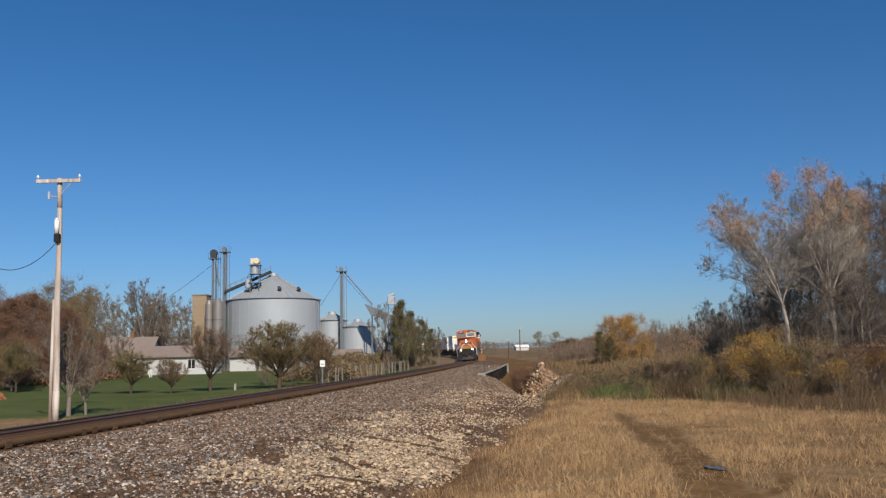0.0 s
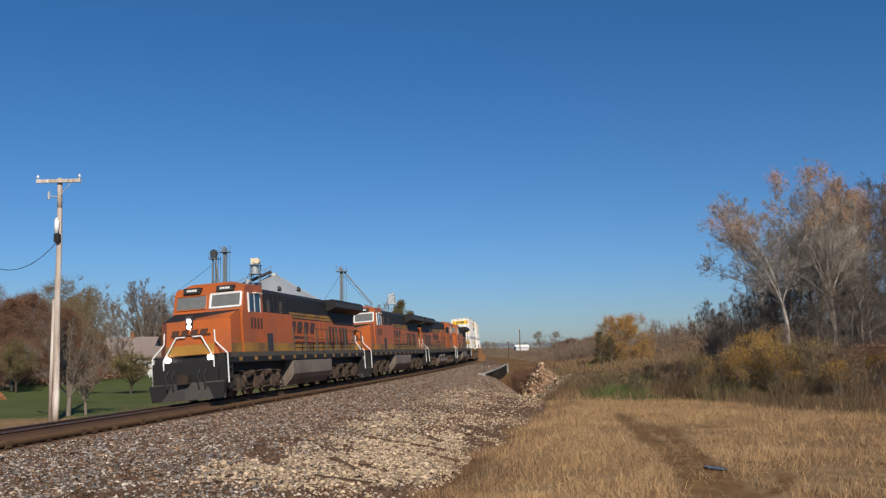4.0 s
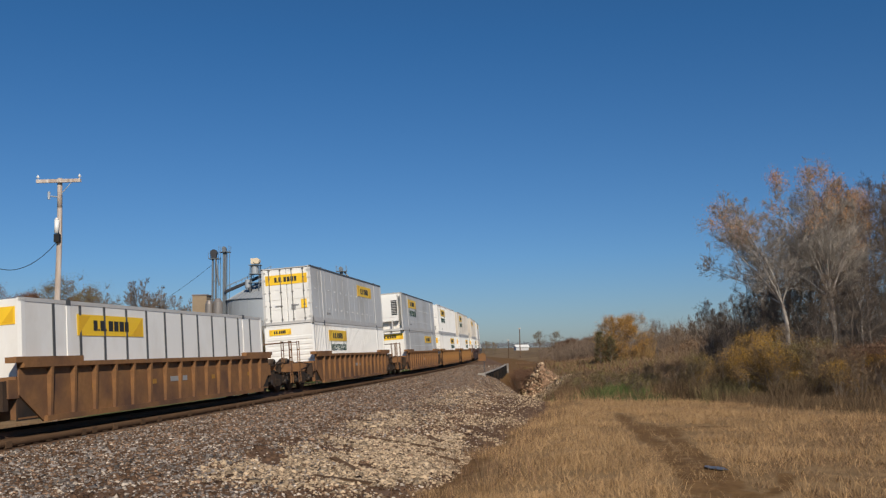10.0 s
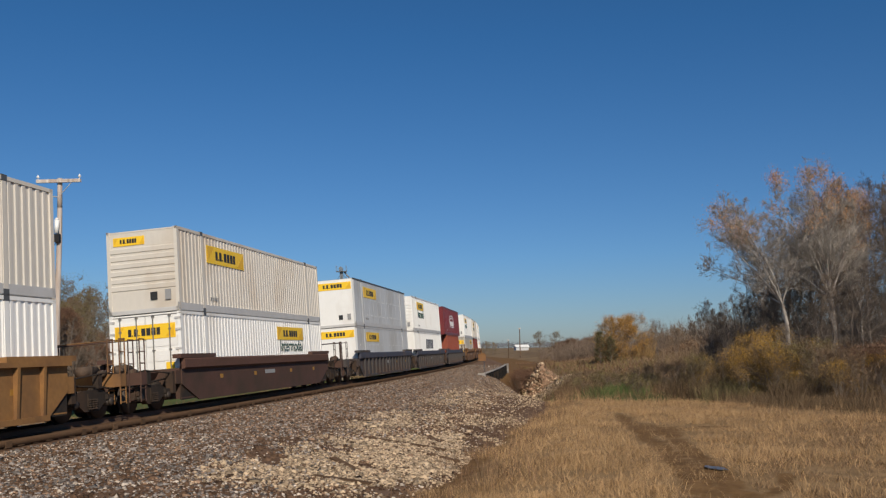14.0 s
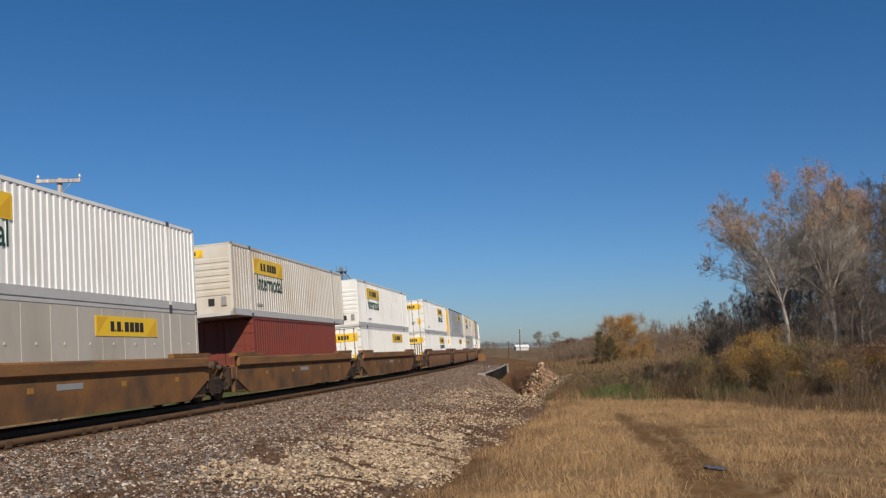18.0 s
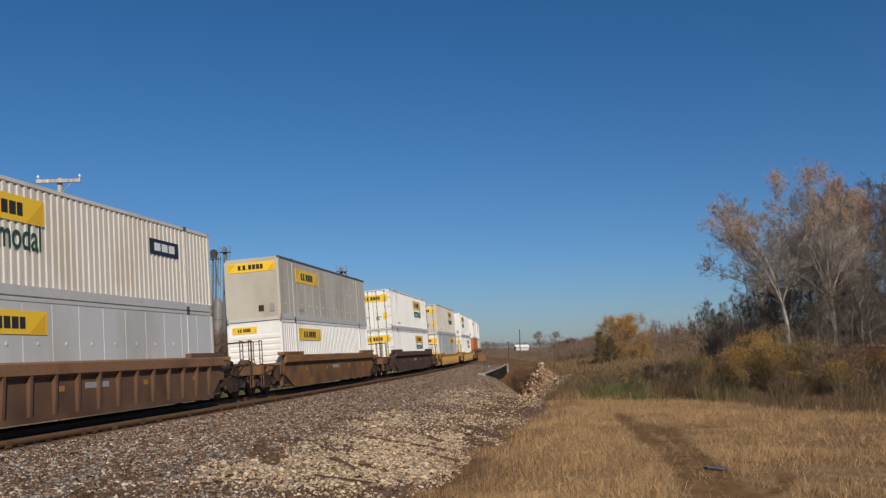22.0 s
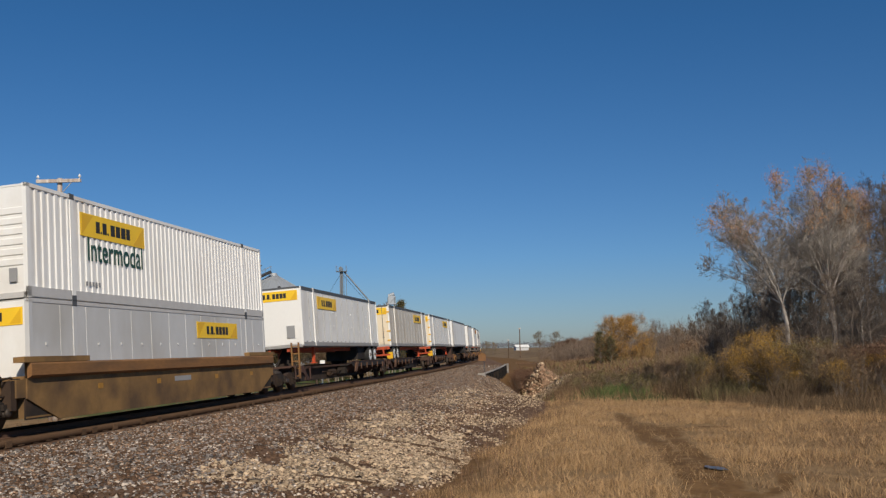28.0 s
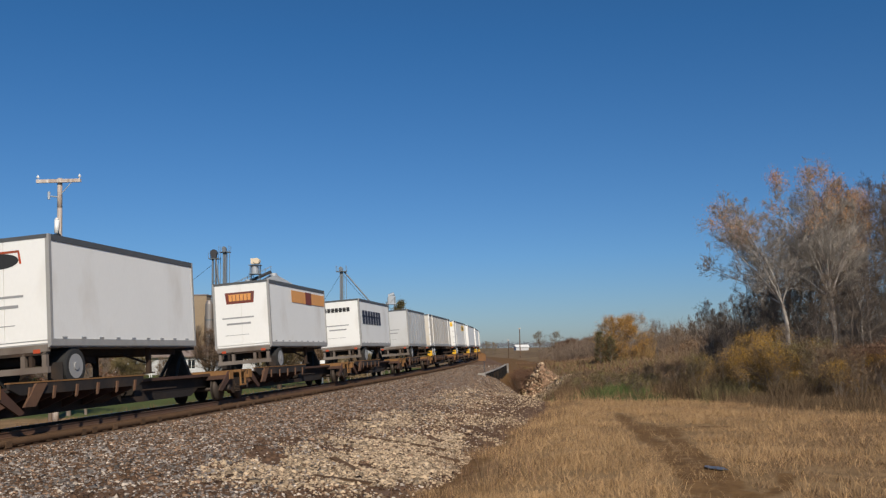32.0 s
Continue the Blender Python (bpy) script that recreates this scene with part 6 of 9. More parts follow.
# ---- track bed ----
BED = [(-5.2, -1.35), (-2.6, -0.42), (-1.9, -0.30), (-1.4, -0.34), (1.15, -0.26), (1.36, -0.30), (1.46, -0.325), (2.3, -0.34), (4.0, -0.37), (6.0, -0.41), (8.2, -0.47), (9.8, -0.60), (11.3, -0.80), (12.8, -1.25)]


BED_MID = [p for p in BED if p[0] <= 4.0] + [(6.15, -0.42), (7.3, -0.85), (8.5, -1.7), (9.8, -2.7), (11.2, -3.3)]


def bed_fall(s):
    """How far the bank's foot has dropped towards the creek, 0 to 1."""
    return smooth(50, 70, np.asarray(s, float))


def bed_profile(s):
    return [(lat, float(bed_z(lat, s))) for lat in sorted({p[0] for p in BED + BED_MID})]


def bed_z(lat, s=0.0):
    f = bed_fall(s)
    a, b = (np.interp(lat, [p[0] for p in line], [p[1] for p in line]) for line in (BED, BED_MID))
    return a * (1 - f) + b * f


def sweep(profile, s_list, bank=0.0, close=False):
    """A profile of (lat, z) swept along the track."""
    verts, faces = [], []
    n = len(profile(s_list[0]) if callable(profile) else profile)
    cb, sb = math.cos(radians(bank)), math.sin(radians(bank))
    for s in s_list:
        x, y, a = track_at(s)
        for lat, z in profile(s) if callable(profile) else profile:
            la, zz = lat * cb - z * sb, z * cb + lat * sb
            verts.append((x + la * math.cos(a), y - la * math.sin(a), zz))
    m = len(s_list)
    for i in range(m - 1):
        for j in range(n if close else n - 1):
            k = (j + 1) % n
            faces.append((i * n + j, i * n + k, (i + 1) * n + k, (i + 1) * n + j))
    if close:
        faces += [tuple(range(n)), tuple(range((m - 1) * n, m * n))[::-1]]
    sh = Shape()
    sh.add(verts, [q[::-1] for q in faces])
    return sh


S_BED = list(np.arange(-60, 130, 2.0)) + list(np.arange(130, 420, 6.0)) + list(np.arange(420, 1090, 20.0))
S_BED = [-700, -500, -300, -150] + [float(v) for v in S_BED]
BED_CUT = [p for p in BED if p[0] <= 4.0] + [(6.0, -0.41), (6.05, -3.4)]
BED_FAR = [p for p in BED if p[0] <= 2.3] + [(3.6, -0.7), (5.6, -1.5)]
for prof, lo, hi in ((bed_profile, -710, 80), (BED_CUT, 79.9, 119), (BED_FAR, 118.9, 1090)):
    part_s = [lo] + [v for v in S_BED if lo < v < hi] + [hi]
    tagged(new("track_bed", sweep(prof, part_s).data("track_bed", BALLAST, True)), "grey stone ballast bank with brown soil patches", "railway bank", kind="structure")


def rail_profile(c):
    w = [(-0.07, -0.165), (0.07, -0.165), (0.07, -0.15), (0.012, -0.13), (0.012, -0.04), (0.036, -0.03), (0.036, -0.004), (-0.036, -0.004), (-0.036, -0.03), (-0.012, -0.04), (-0.012, -0.13), (-0.07, -0.15)]
    return [(c + a, b) for a, b in w]


tagged(new("tie_bed_fines", sweep([(-1.28, -0.40), (-1.22, -0.165), (1.25, -0.160), (1.293, -0.174), (1.296, -0.30), (1.18, -0.36)], S_BED, BANK).data("tie_bed_fines", FINES, True)), "brown fines packed between the ties", "railway bank", kind="structure")
track = thing("railway_track", "single line of rusty rails on creosoted wooden ties", "railway track", kind="structure")
for c in (0.752, -0.752):
    r = part("rail", sweep(rail_profile(c), S_BED, BANK, True), STEEL_RAIL, track, "rusty steel rail")
    part("running_surface", sweep([(c - 0.034, -0.003), (c - 0.030, 0.0), (c + 0.030, 0.0), (c + 0.034, -0.003)], S_BED, BANK), RAIL_HEAD, r, "polished running surface")


def stones(name, label, region, count, material, size, category="stones", seed=1):
    """Loose angular stones; region gives n points (x, y, z)."""
    rng = np.random.default_rng(seed)
    P = region(rng, count)
    n = len(P)
    base = np.array([(1, 0, 0), (-1, 0, 0), (0, 1, 0), (0, -1, 0), (0, 0, 1), (0, 0, -1)], float)
    tri = np.array([(0, 2, 4), (2, 1, 4), (1, 3, 4), (3, 0, 4), (2, 0, 5), (1, 2, 5), (3, 1, 5), (0, 3, 5)])
    r = size * rng.lognormal(0, 0.38, n)
    V = base[None] * (0.65 + 0.7 * rng.random((n, 6, 1))) + rng.normal(0, 0.22, (n, 6, 3))
    q = rng.normal(size=(n, 4))
    q /= np.linalg.norm(q, axis=1, keepdims=True)
    w, x, y, z = q.T
    M = np.stack([1 - 2 * (y * y + z * z), 2 * (x * y - z * w), 2 * (x * z + y * w), 2 * (x * y + z * w), 1 - 2 * (x * x + z * z), 2 * (y * z - x * w),
                  2 * (x * z - y * w), 2 * (y * z + x * w), 1 - 2 * (x * x + y * y)], 1).reshape(n, 3, 3)
    V = np.einsum("nij,nkj->nki", M, V) * r[:, None, None]
    V[:, :, 2] *= 0.75
    V += P[:, None]
    F = (tri[None] + 6 * np.arange(n)[:, None, None]).reshape(-1, 3)
    me = raw_mesh(name, V.reshape(-1, 3), F, material)
    return tagged(new(name, me), label, category, kind="stuff")


def on_bed(s0, s1, l0, l1, keep=None, lift=0.01):
    def region(rng, n):
        s = s0 + (s1 - s0) * rng.random(n) ** 1.5
        lat = l0 + (l1 - l0) * rng.random(n)
        k = (s < 79) | (lat < 5.8)
        if keep is not None:
            k &= keep(s, lat, rng)
        s, lat = s[k], lat[k]
        a = np.interp(s, GRID, ANG)
        x, y = np.interp(s, GRID, PX) + lat * np.cos(a), np.interp(s, GRID, PY) - lat * np.sin(a)
        return np.stack([x, y, bed_z(lat, s) + lift], 1)
    return region


LATTICE = np.random.default_rng(77).random((256, 256))


def fuzz(x, y):
    """Smooth random field with features about one unit wide, 0 to 1."""
    i, j = np.floor(x).astype(int), np.floor(y).astype(int)
    u, v = x - i, y - j
    u, v = u * u * (3 - 2 * u), v * v * (3 - 2 * v)
    at = lambda a, b: LATTICE[a % 256, b % 256]
    return (at(i, j) * (1 - u) + at(i + 1, j) * u) * (1 - v) + (at(i, j + 1) * (1 - u) + at(i + 1, j + 1) * u) * v


def soil_gap(s, lat):
    """Bare soil on the bank, washed into long streaks, where few stones lie: high values are bare."""
    u, v = 0.84 * s - 0.54 * lat, 0.54 * s + 0.84 * lat
    n = 1.1 * (fuzz(u * 0.30, v * 1.0) - 0.52) + 0.8 * (fuzz(u * 0.8 + 40, v * 2.6) - 0.5) + 0.5 * (fuzz(u * 2.5, v * 6.0 + 90) - 0.5)
    return n * smooth(5.2, 7.4, lat) * (1 - 0.75 * smooth(26, 38, s)) + 0.34 * smooth(8.2, 9.2, lat) * smooth(14.6, 15.8, s) * (1 - smooth(17.5, 20.0, s)) - 0.3 * (1 - smooth(13.8, 15.2, s)) * smooth(5, 7, lat) + 0.07 * smooth(3.2, 5.0, lat) * smooth(24, 34, s) - 0.12 * smooth(6.8, 7.8, lat) * smooth(17.5, 19.5, s) * (1 - smooth(25, 29, s))


def bank_keep(s, lat, rng):
    return (soil_gap(s, lat) < 0.16 + 0.2 * rng.random(len(s))) & (rng.random(len(s)) < 1 - 0.35 * smooth(6, 9, lat))


def pale_share(s, lat, rng):
    """Cream stones: thick in the dumped heaps, thin elsewhere."""
    heap = smooth(6.6, 8.2, lat) * smooth(15.5, 18.5, s) * (1 - 0.75 * smooth(27, 38, s))
    return (rng.random(len(s)) < 0.24 + 0.16 * (1 - smooth(14.5, 18, s)) + 0.14 * heap - 0.08 * smooth(24, 34, s)) & (bank_keep(s, lat, rng) | (rng.random(len(s)) < 0.25))


def tan_keep(s, lat, rng):
    return bank_keep(s, lat, rng) & (rng.random(len(s)) < 0.4 + 0.6 * smooth(18, 32, s))


def lime_keep(s, lat, rng):
    pile = smooth(0.36, 0.6, 0.6 * fuzz(s * 0.32 + 5, lat * 0.5) + 0.4 * fuzz(s * 0.9, lat * 1.4 + 31) + 0.12 * smooth(18, 20, s) * (1 - smooth(25, 28, s)))
    return (rng.random(len(s)) < 0.12 + 0.88 * pile) & (soil_gap(s, lat) < 0.1 + 0.18 * rng.random(len(s))) & (rng.random(len(s)) < smooth(6.4, 8.4, lat) * smooth(17.0, 19.5, s) * (1 - 0.72 * smooth(27, 38, s))) & (lat < 11.6 + 0.9 * rng.random(len(s)))


stones("ballast_stones", "loose blue-grey crushed ballast stones", on_bed(10, 118, 1.4, 9.5, bank_keep, 0.0), 85000, STONE, 0.028, seed=3)
stones("tan_ballast_stones", "loose tan and pinkish ballast stones", on_bed(10, 118, 1.4, 10.5, tan_keep, 0.0), 105000, TAN_STONE, 0.027, seed=8)
stones("cream_ballast_stones", "scattered cream-white ballast stones", on_bed(10, 118, 1.5, 11.6, pale_share, 0.004), 105000, WHITE_STONE, 0.024, seed=9)
stones("brown_ballast_stones", "dark brown dusty ballast stones", on_bed(10, 118, 1.4, 11.8, None, 0.0), 95000, DUST_STONE, 0.03, seed=4)
stones("limestone_rubble", "pale limestone rubble dumped along the bank's foot", on_bed(10, 81, 5.4, 12.6, lime_keep), 170000, LIME, 0.031, seed=5)


# ---- grass ----
def blades(name, label, pts, height, width, material, lean=0.35, seed=1, category="grass"):
    rng = np.random.default_rng(seed)
    n = len(pts)
    h = height * rng.uniform(0.4, 1.3, n) * (1 + 0.45 * bumps(pts[:, 0], pts[:, 1], 1.1, 3.0) + 0.3 * bumps(pts[:, 0], pts[:, 1], 2.9, 1.0) + 0.2 * bumps(pts[:, 0], pts[:, 1], 6.3, 2.0))
    az, lz = rng.uniform(0, 2 * math.pi, n), rng.uniform(0, 2 * math.pi, n)
    w = width * rng.uniform(0.6, 1.3, n)
    side = np.stack([np.cos(az), np.sin(az), 0 * az], 1) * w[:, None]
    off = np.stack([np.cos(lz) * lean * h * rng.random(n), np.sin(lz) * lean * h * rng.random(n), h], 1)
    mid = off * [0.35, 0.35, 0.55]
    V = np.stack([pts - side, pts + side, pts + mid + side * 0.8, pts + mid - side * 0.8, pts + off], 1).reshape(-1, 3)
    b = 5 * np.arange(n)[:, None]
    F = np.concatenate([b + [[0, 1, 2]], b + [[0, 2, 3]], b + [[3, 2, 4]]])
    return tagged(new(name, raw_mesh(name, V, F, material)), label, category, kind="stuff")


def scatter(rng, n, x0, x1, y0, y1, keep, power=1.0):
    x = x0 + (x1 - x0) * rng.random(n)
    y = y0 + (y1 - y0) * rng.random(n) ** power
    k = keep(x, y, rng)
    x, y = x[k], y[k]
    return np.stack([x, y, ground_z(x, y) - 0.02], 1)


def dry_keep(x, y, rng):
    lat, s = track_lat(x, y)
    tuft = 0.8 * bumps(x, y, 0.55, 2.0) + bumps(x, y, 1.4, 4.0) + 0.7 * bumps(x, y, 3.7, 1.0)
    gap = path_gap(x, y)
    return (lat > 12.0 + 0.7 * np.sin(s * 0.9)) & ((gap > 0.55 + 0.9 * rng.random(len(x)) ** 1.5) | (rng.random(len(x)) < 0.08)) & (tuft + 0.9 > 1.1 * rng.random(len(x))) & (np.abs(x) < 0.55 * y + 3)


RNG = np.random.default_rng(11)
blades("dry_grass", "tall straw-coloured dry grass across the field", scatter(RNG, 600000, -1.0, 30.0, 10.5, 56.0, lambda x, y, g: dry_keep(x, y, g) & (g.random(len(x)) > 0.75 * smooth(0.26, 0.42, x / y)), 1.6), 0.15, 0.0034, DRY_GRASS, 2.2, 21)
blades("russet_grass", "short russet-brown grass between the straw", scatter(RNG, 190000, -1.0, 30.0, 10.5, 56.0, lambda x, y, g: dry_keep(x, y, g) & (g.random(len(x)) < 0.4 + 0.6 * smooth(0.26, 0.38, x / y)), 1.6), 0.11, 0.005, LEAF_WEED, 1.8, 24)


def tuft_keep(x, y, rng):
    lat, s = track_lat(x, y)
    clump = 0.6 * fuzz(x * 1.1, y * 0.8) + 0.4 * fuzz(x * 3.1 + 9, y * 2.4)
    return (lat > 11.9 + 0.9 * fuzz(s * 0.8, lat * 0.2)) & (path_gap(x, y) > 1.3) & (clump > 0.52 + 0.16 * rng.random(len(x)))


blades("straw_tufts", "taller bleached straw tufts standing in the grass", scatter(RNG, 170000, -1.0, 24.0, 10.5, 50.0, tuft_keep, 1.5), 0.26, 0.0034, DRY_GRASS, 1.2, 29)
blades("brown_tufts", "dead brown weed tufts standing in the grass", scatter(RNG, 60000, -1.0, 26.0, 10.5, 50.0, lambda x, y, g: tuft_keep(x + 31.0, y + 7.0, g) & dry_keep(x, y, g), 1.5), 0.24, 0.004, LEAF_WEED, 1.3, 30)


def edge_keep(x, y, rng):
    u = x / y
    lim = np.where(u < 0.27, 49.0, 48.0 - (u - 0.27) * 50)
    return (u > 0.12) & (u < 0.56) & (y > lim - 5 * rng.random(len(x)) ** 2) & (y < lim + 14)


blades("tall_weeds", "tall dead brown weeds along the brush", scatter(RNG, 60000, 5, 32, 30, 64, edge_keep), 0.55, 0.007, LEAF_WEED, 1.0, 25, "weeds")
blades("straw_weeds", "tall straw-coloured weeds along the brush", scatter(RNG, 40000, 5, 32, 28, 64, edge_keep), 0.4, 0.006, DRY_GRASS, 1.0, 26, "weeds")


def stalks(name, label, n, u0, u1, front, deep, height, width, material, seed):
    """Standing dead stalks and canes in a belt of brush, seen along u = x / y."""
    def keep(x, y, g):
        u = x / y
        f = front + 1.2 * np.sin(u * 61) + 0.7 * np.sin(u * 143 + 1)
        ragged = 0.018 * np.sin(y * 1.7) + 0.03 * (g.random(len(x)) - 0.5)
        return (u > u0 + ragged) & (u < u1 + ragged) & (y > f) & (y < f + deep) & (bumps(x, y, 0.9, seed) + 0.75 > 1.3 * g.random(len(x)))
    return blades(name, label, scatter(RNG, n, u0 * front - 2, u1 * (front + deep) + 2, front - 3, front + deep + 3, keep), height * 0.72, width * 0.8, material, 1.1, seed, "brush")


STALK_GREY = mat("grey_brown_stalks", (0.144, 0.099, 0.059), 0.95, island=0.55, var=0.2, bump=0, spec=0.12)
DITCH_GREEN = mat("fresh_green_grass", (0.085, 0.128, 0.032), 0.9, island=0.45, var=0.3, scale=0.2, fine=2, bump=0)
STALK_OLIVE = mat("olive_brown_stalks", (0.135, 0.113, 0.047), 0.95, island=0.5, var=0.2, bump=0)
stalks("low_brush_stalks", "low brown dead brush behind the grass", 130000, 0.125, 0.28, 52, 18, 0.75, 0.011, STALK_GREY, 51)
stalks("olive_brush_stalks", "olive-brown weedy brush behind the grass", 90000, 0.16, 0.31, 52, 16, 0.85, 0.012, STALK_OLIVE, 52)
stalks("tall_brush_stalks", "tall brown canes at the wood's edge", 90000, 0.26, 0.40, 46, 12, 1.5, 0.010, STALK_GREY, 53)
stalks("edge_brush_stalks", "tangled brown canes at the wood's edge", 130000, 0.36, 0.56, 40, 12, 1.35, 0.009, STALK_GREY, 54)
stalks("olive_edge_stalks", "olive-brown canes at the wood's edge", 70000, 0.30, 0.56, 42, 10, 1.2, 0.010, STALK_OLIVE, 55)


def field_keep(x, y, rng):
    return (track_lat(x, y)[0] > 8) & (x > 0.03 * y) & (x < 0.34 * y) & (rng.random(len(x)) < 0.55 + 0.45 * bumps(x, y, 0.13, 1.0))


blades("low_field_weeds", "low brown weeds over the field", scatter(RNG, 60000, 4, 60, 54, 180, field_keep, 1.5), 0.5, 0.03, LEAF_WEED, 0.9, 27, "weeds")
blades("olive_field_weeds", "low olive weeds over the field", scatter(RNG, 18000, 4, 50, 54, 150, field_keep, 1.5), 0.5, 0.03, LEAF_OLIVE, 0.9, 28, "weeds")


blades("ditch_grass", "fresh green grass in the hollow before the brush", scatter(RNG, 30000, 6, 14, 44, 54, lambda x, y, g: (x / y > 0.150 + 0.05 * g.random(len(x))) & (x / y < 0.228 - 0.035 * g.random(len(x)) ** 2) & (y > 48.2 + 0.8 * np.sin(x * 2.1)) & (y < 52.5)), 0.5, 0.011, DITCH_GREEN, 0.7, 71)
blades("verge_weeds", "dead brown weeds along the track's lawn side", scatter(RNG, 60000, -34, 0, 14, 75, lambda x, y, g: (track_lat(x, y)[0] < -4.3 - 0.8 * g.random(len(x))) & (track_lat(x, y)[0] > -6.6 - 2.0 * g.random(len(x)) ** 2)), 0.3, 0.008, LEAF_WEED, 0.9, 72, "weeds")


def green_keep(x, y, rng):
    return rng.random(len(x)) < np.exp(-((y - 51.5) / 4.0) ** 2 - ((x - 10.2) / 2.4) ** 2)


blades("green_weeds", "low green weeds in the ditch", scatter(RNG, 60000, 3, 18, 42, 60, green_keep), 0.3, 0.014, GREEN_GRASS, 0.5, 22)


def weedy(x, y, rng):
    lat, s = track_lat(x, y)
    return (np.abs(lat - 12.2 - 0.8 * np.sin(s * 0.7)) < 1.3 * rng.random(len(x))) & (y > 9)


def edge_keep(x, y, rng):
    """A ragged belt of dead weeds that comes nearer towards the wood."""
    front = 41.0 - 2.6 * (x - 11.5) + 3.0 * (fuzz(x * 0.6, y * 0.6) - 0.5)
    return (x > 12.3 + 1.5 * rng.random(len(x))) & (y > front) & (rng.random(len(x)) < smooth(0, 6, y - front) * 0.6 + 0.4 * fuzz(x * 1.3, y * 1.3)) & (x < 0.62 * y)


blades("edge_weeds", "tall grey-brown dead weeds before the wood", scatter(RNG, 70000, 12, 25, 25, 44, edge_keep), 0.5, 0.006, STALK_GREY, 0.8, 29, "weeds")
blades("grey_weeds", "grey-brown dead weeds along the bank's foot", scatter(RNG, 42000, -4, 9, 10, 80, weedy, 1.4), 0.34, 0.006, LEAF_WEED, 0.8, 23, "weeds")


# ---- trees ----
def envelope(shape, x, y, z, low, top, reach):
    """Whether points lie inside a crown that spans low to top and is reach wide at most."""
    g = np.clip((z - low) / (top - low), 0, 1.2)
    if shape == "cone":
        w = 1.02 - g
    elif shape == "vase":
        w = np.sqrt(np.clip(1 - ((g - 0.62) / np.where(g > 0.62, 0.42, 0.75)) ** 2, 0, 1))
    else:
        w = np.sqrt(np.clip(1 - ((g - 0.48) / 0.54) ** 2, 0, 1))
    return np.hypot(x, y) < reach * w


def shoots(rng, stem, radius, per, length, spread, up, steps, low=0.15):
    """Side shoots along stems (N, m, 3): their points (N * per, steps, 3) and radii at the base."""
    N, m = stem.shape[:2]
    f = low + (1 - low) * rng.random((N, per))
    i = np.minimum((f * (m - 1)).astype(int), m - 2)
    w = (f * (m - 1) - i)[..., None]
    k = np.arange(N)[:, None]
    a, b = stem[k, i], stem[k, i + 1]
    p = (a * (1 - w) + b * w).reshape(-1, 3)
    d = (b - a).reshape(-1, 3)
    d /= np.linalg.norm(d, axis=1, keepdims=True) + 1e-9
    o = rng.normal(size=d.shape)
    o -= d * (o * d).sum(1, keepdims=True)
    o /= np.linalg.norm(o, axis=1, keepdims=True) + 1e-9
    d = d + o * (spread * rng.uniform(0.6, 1.3, len(d)))[:, None] + [0, 0, up]
    total = np.linalg.norm(stem[:, -1] - stem[:, 0], axis=1)
    L = (length * total[:, None] * (1.1 - 0.65 * f) * rng.uniform(0.6, 1.25, f.shape)).reshape(-1)
    pts = [p]
    for _ in range(steps - 1):
        d = d + rng.normal(0, 0.22, d.shape) + [0, 0, up * 0.5]
        d /= np.linalg.norm(d, axis=1, keepdims=True)
        pts.append(pts[-1] + d * (L / (steps - 1))[:, None])
    r = (radius[:, None] * (1 - 0.6 * f) * 0.5).reshape(-1)
    return np.stack(pts, 1), np.maximum(r, 0.003)


def branch_mesh(sets, material, name):
    """Tapered tubes (or ribbons, for two sides) along many branches; sets: points, base radii, sides, tip share."""
    V, F, base = [], [], 0
    for pts, r, k, tip in sets:
        N, m = pts.shape[:2]
        d = pts[:, -1] - pts[:, 0]
        u = np.cross(d, [0.31, 0.83, 0.46])
        u /= np.linalg.norm(u, axis=1, keepdims=True) + 1e-9
        v = np.cross(d, u)
        v /= np.linalg.norm(v, axis=1, keepdims=True) + 1e-9
        a = 2 * math.pi * np.arange(k) / k
        ring = u[:, None, None] * np.cos(a)[None, None, :, None] + v[:, None, None] * np.sin(a)[None, None, :, None]
        rad = r[:, None] * (1 + (tip - 1) * np.linspace(0, 1, m))[None]
        V.append((pts[:, :, None] + ring * rad[:, :, None, None]).reshape(-1, 3))
        n, i, j = np.meshgrid(np.arange(N), np.arange(m - 1), np.arange(k if k > 2 else 1), indexing="ij")
        q = base + (n * m + i) * k
        F.append(np.stack([q + j, q + (j + 1) % k, q + k + (j + 1) % k, q + k + j], -1).reshape(-1, 4))
        base += N * m * k
    return raw_mesh(name, np.concatenate(V), np.concatenate(F), material, True)


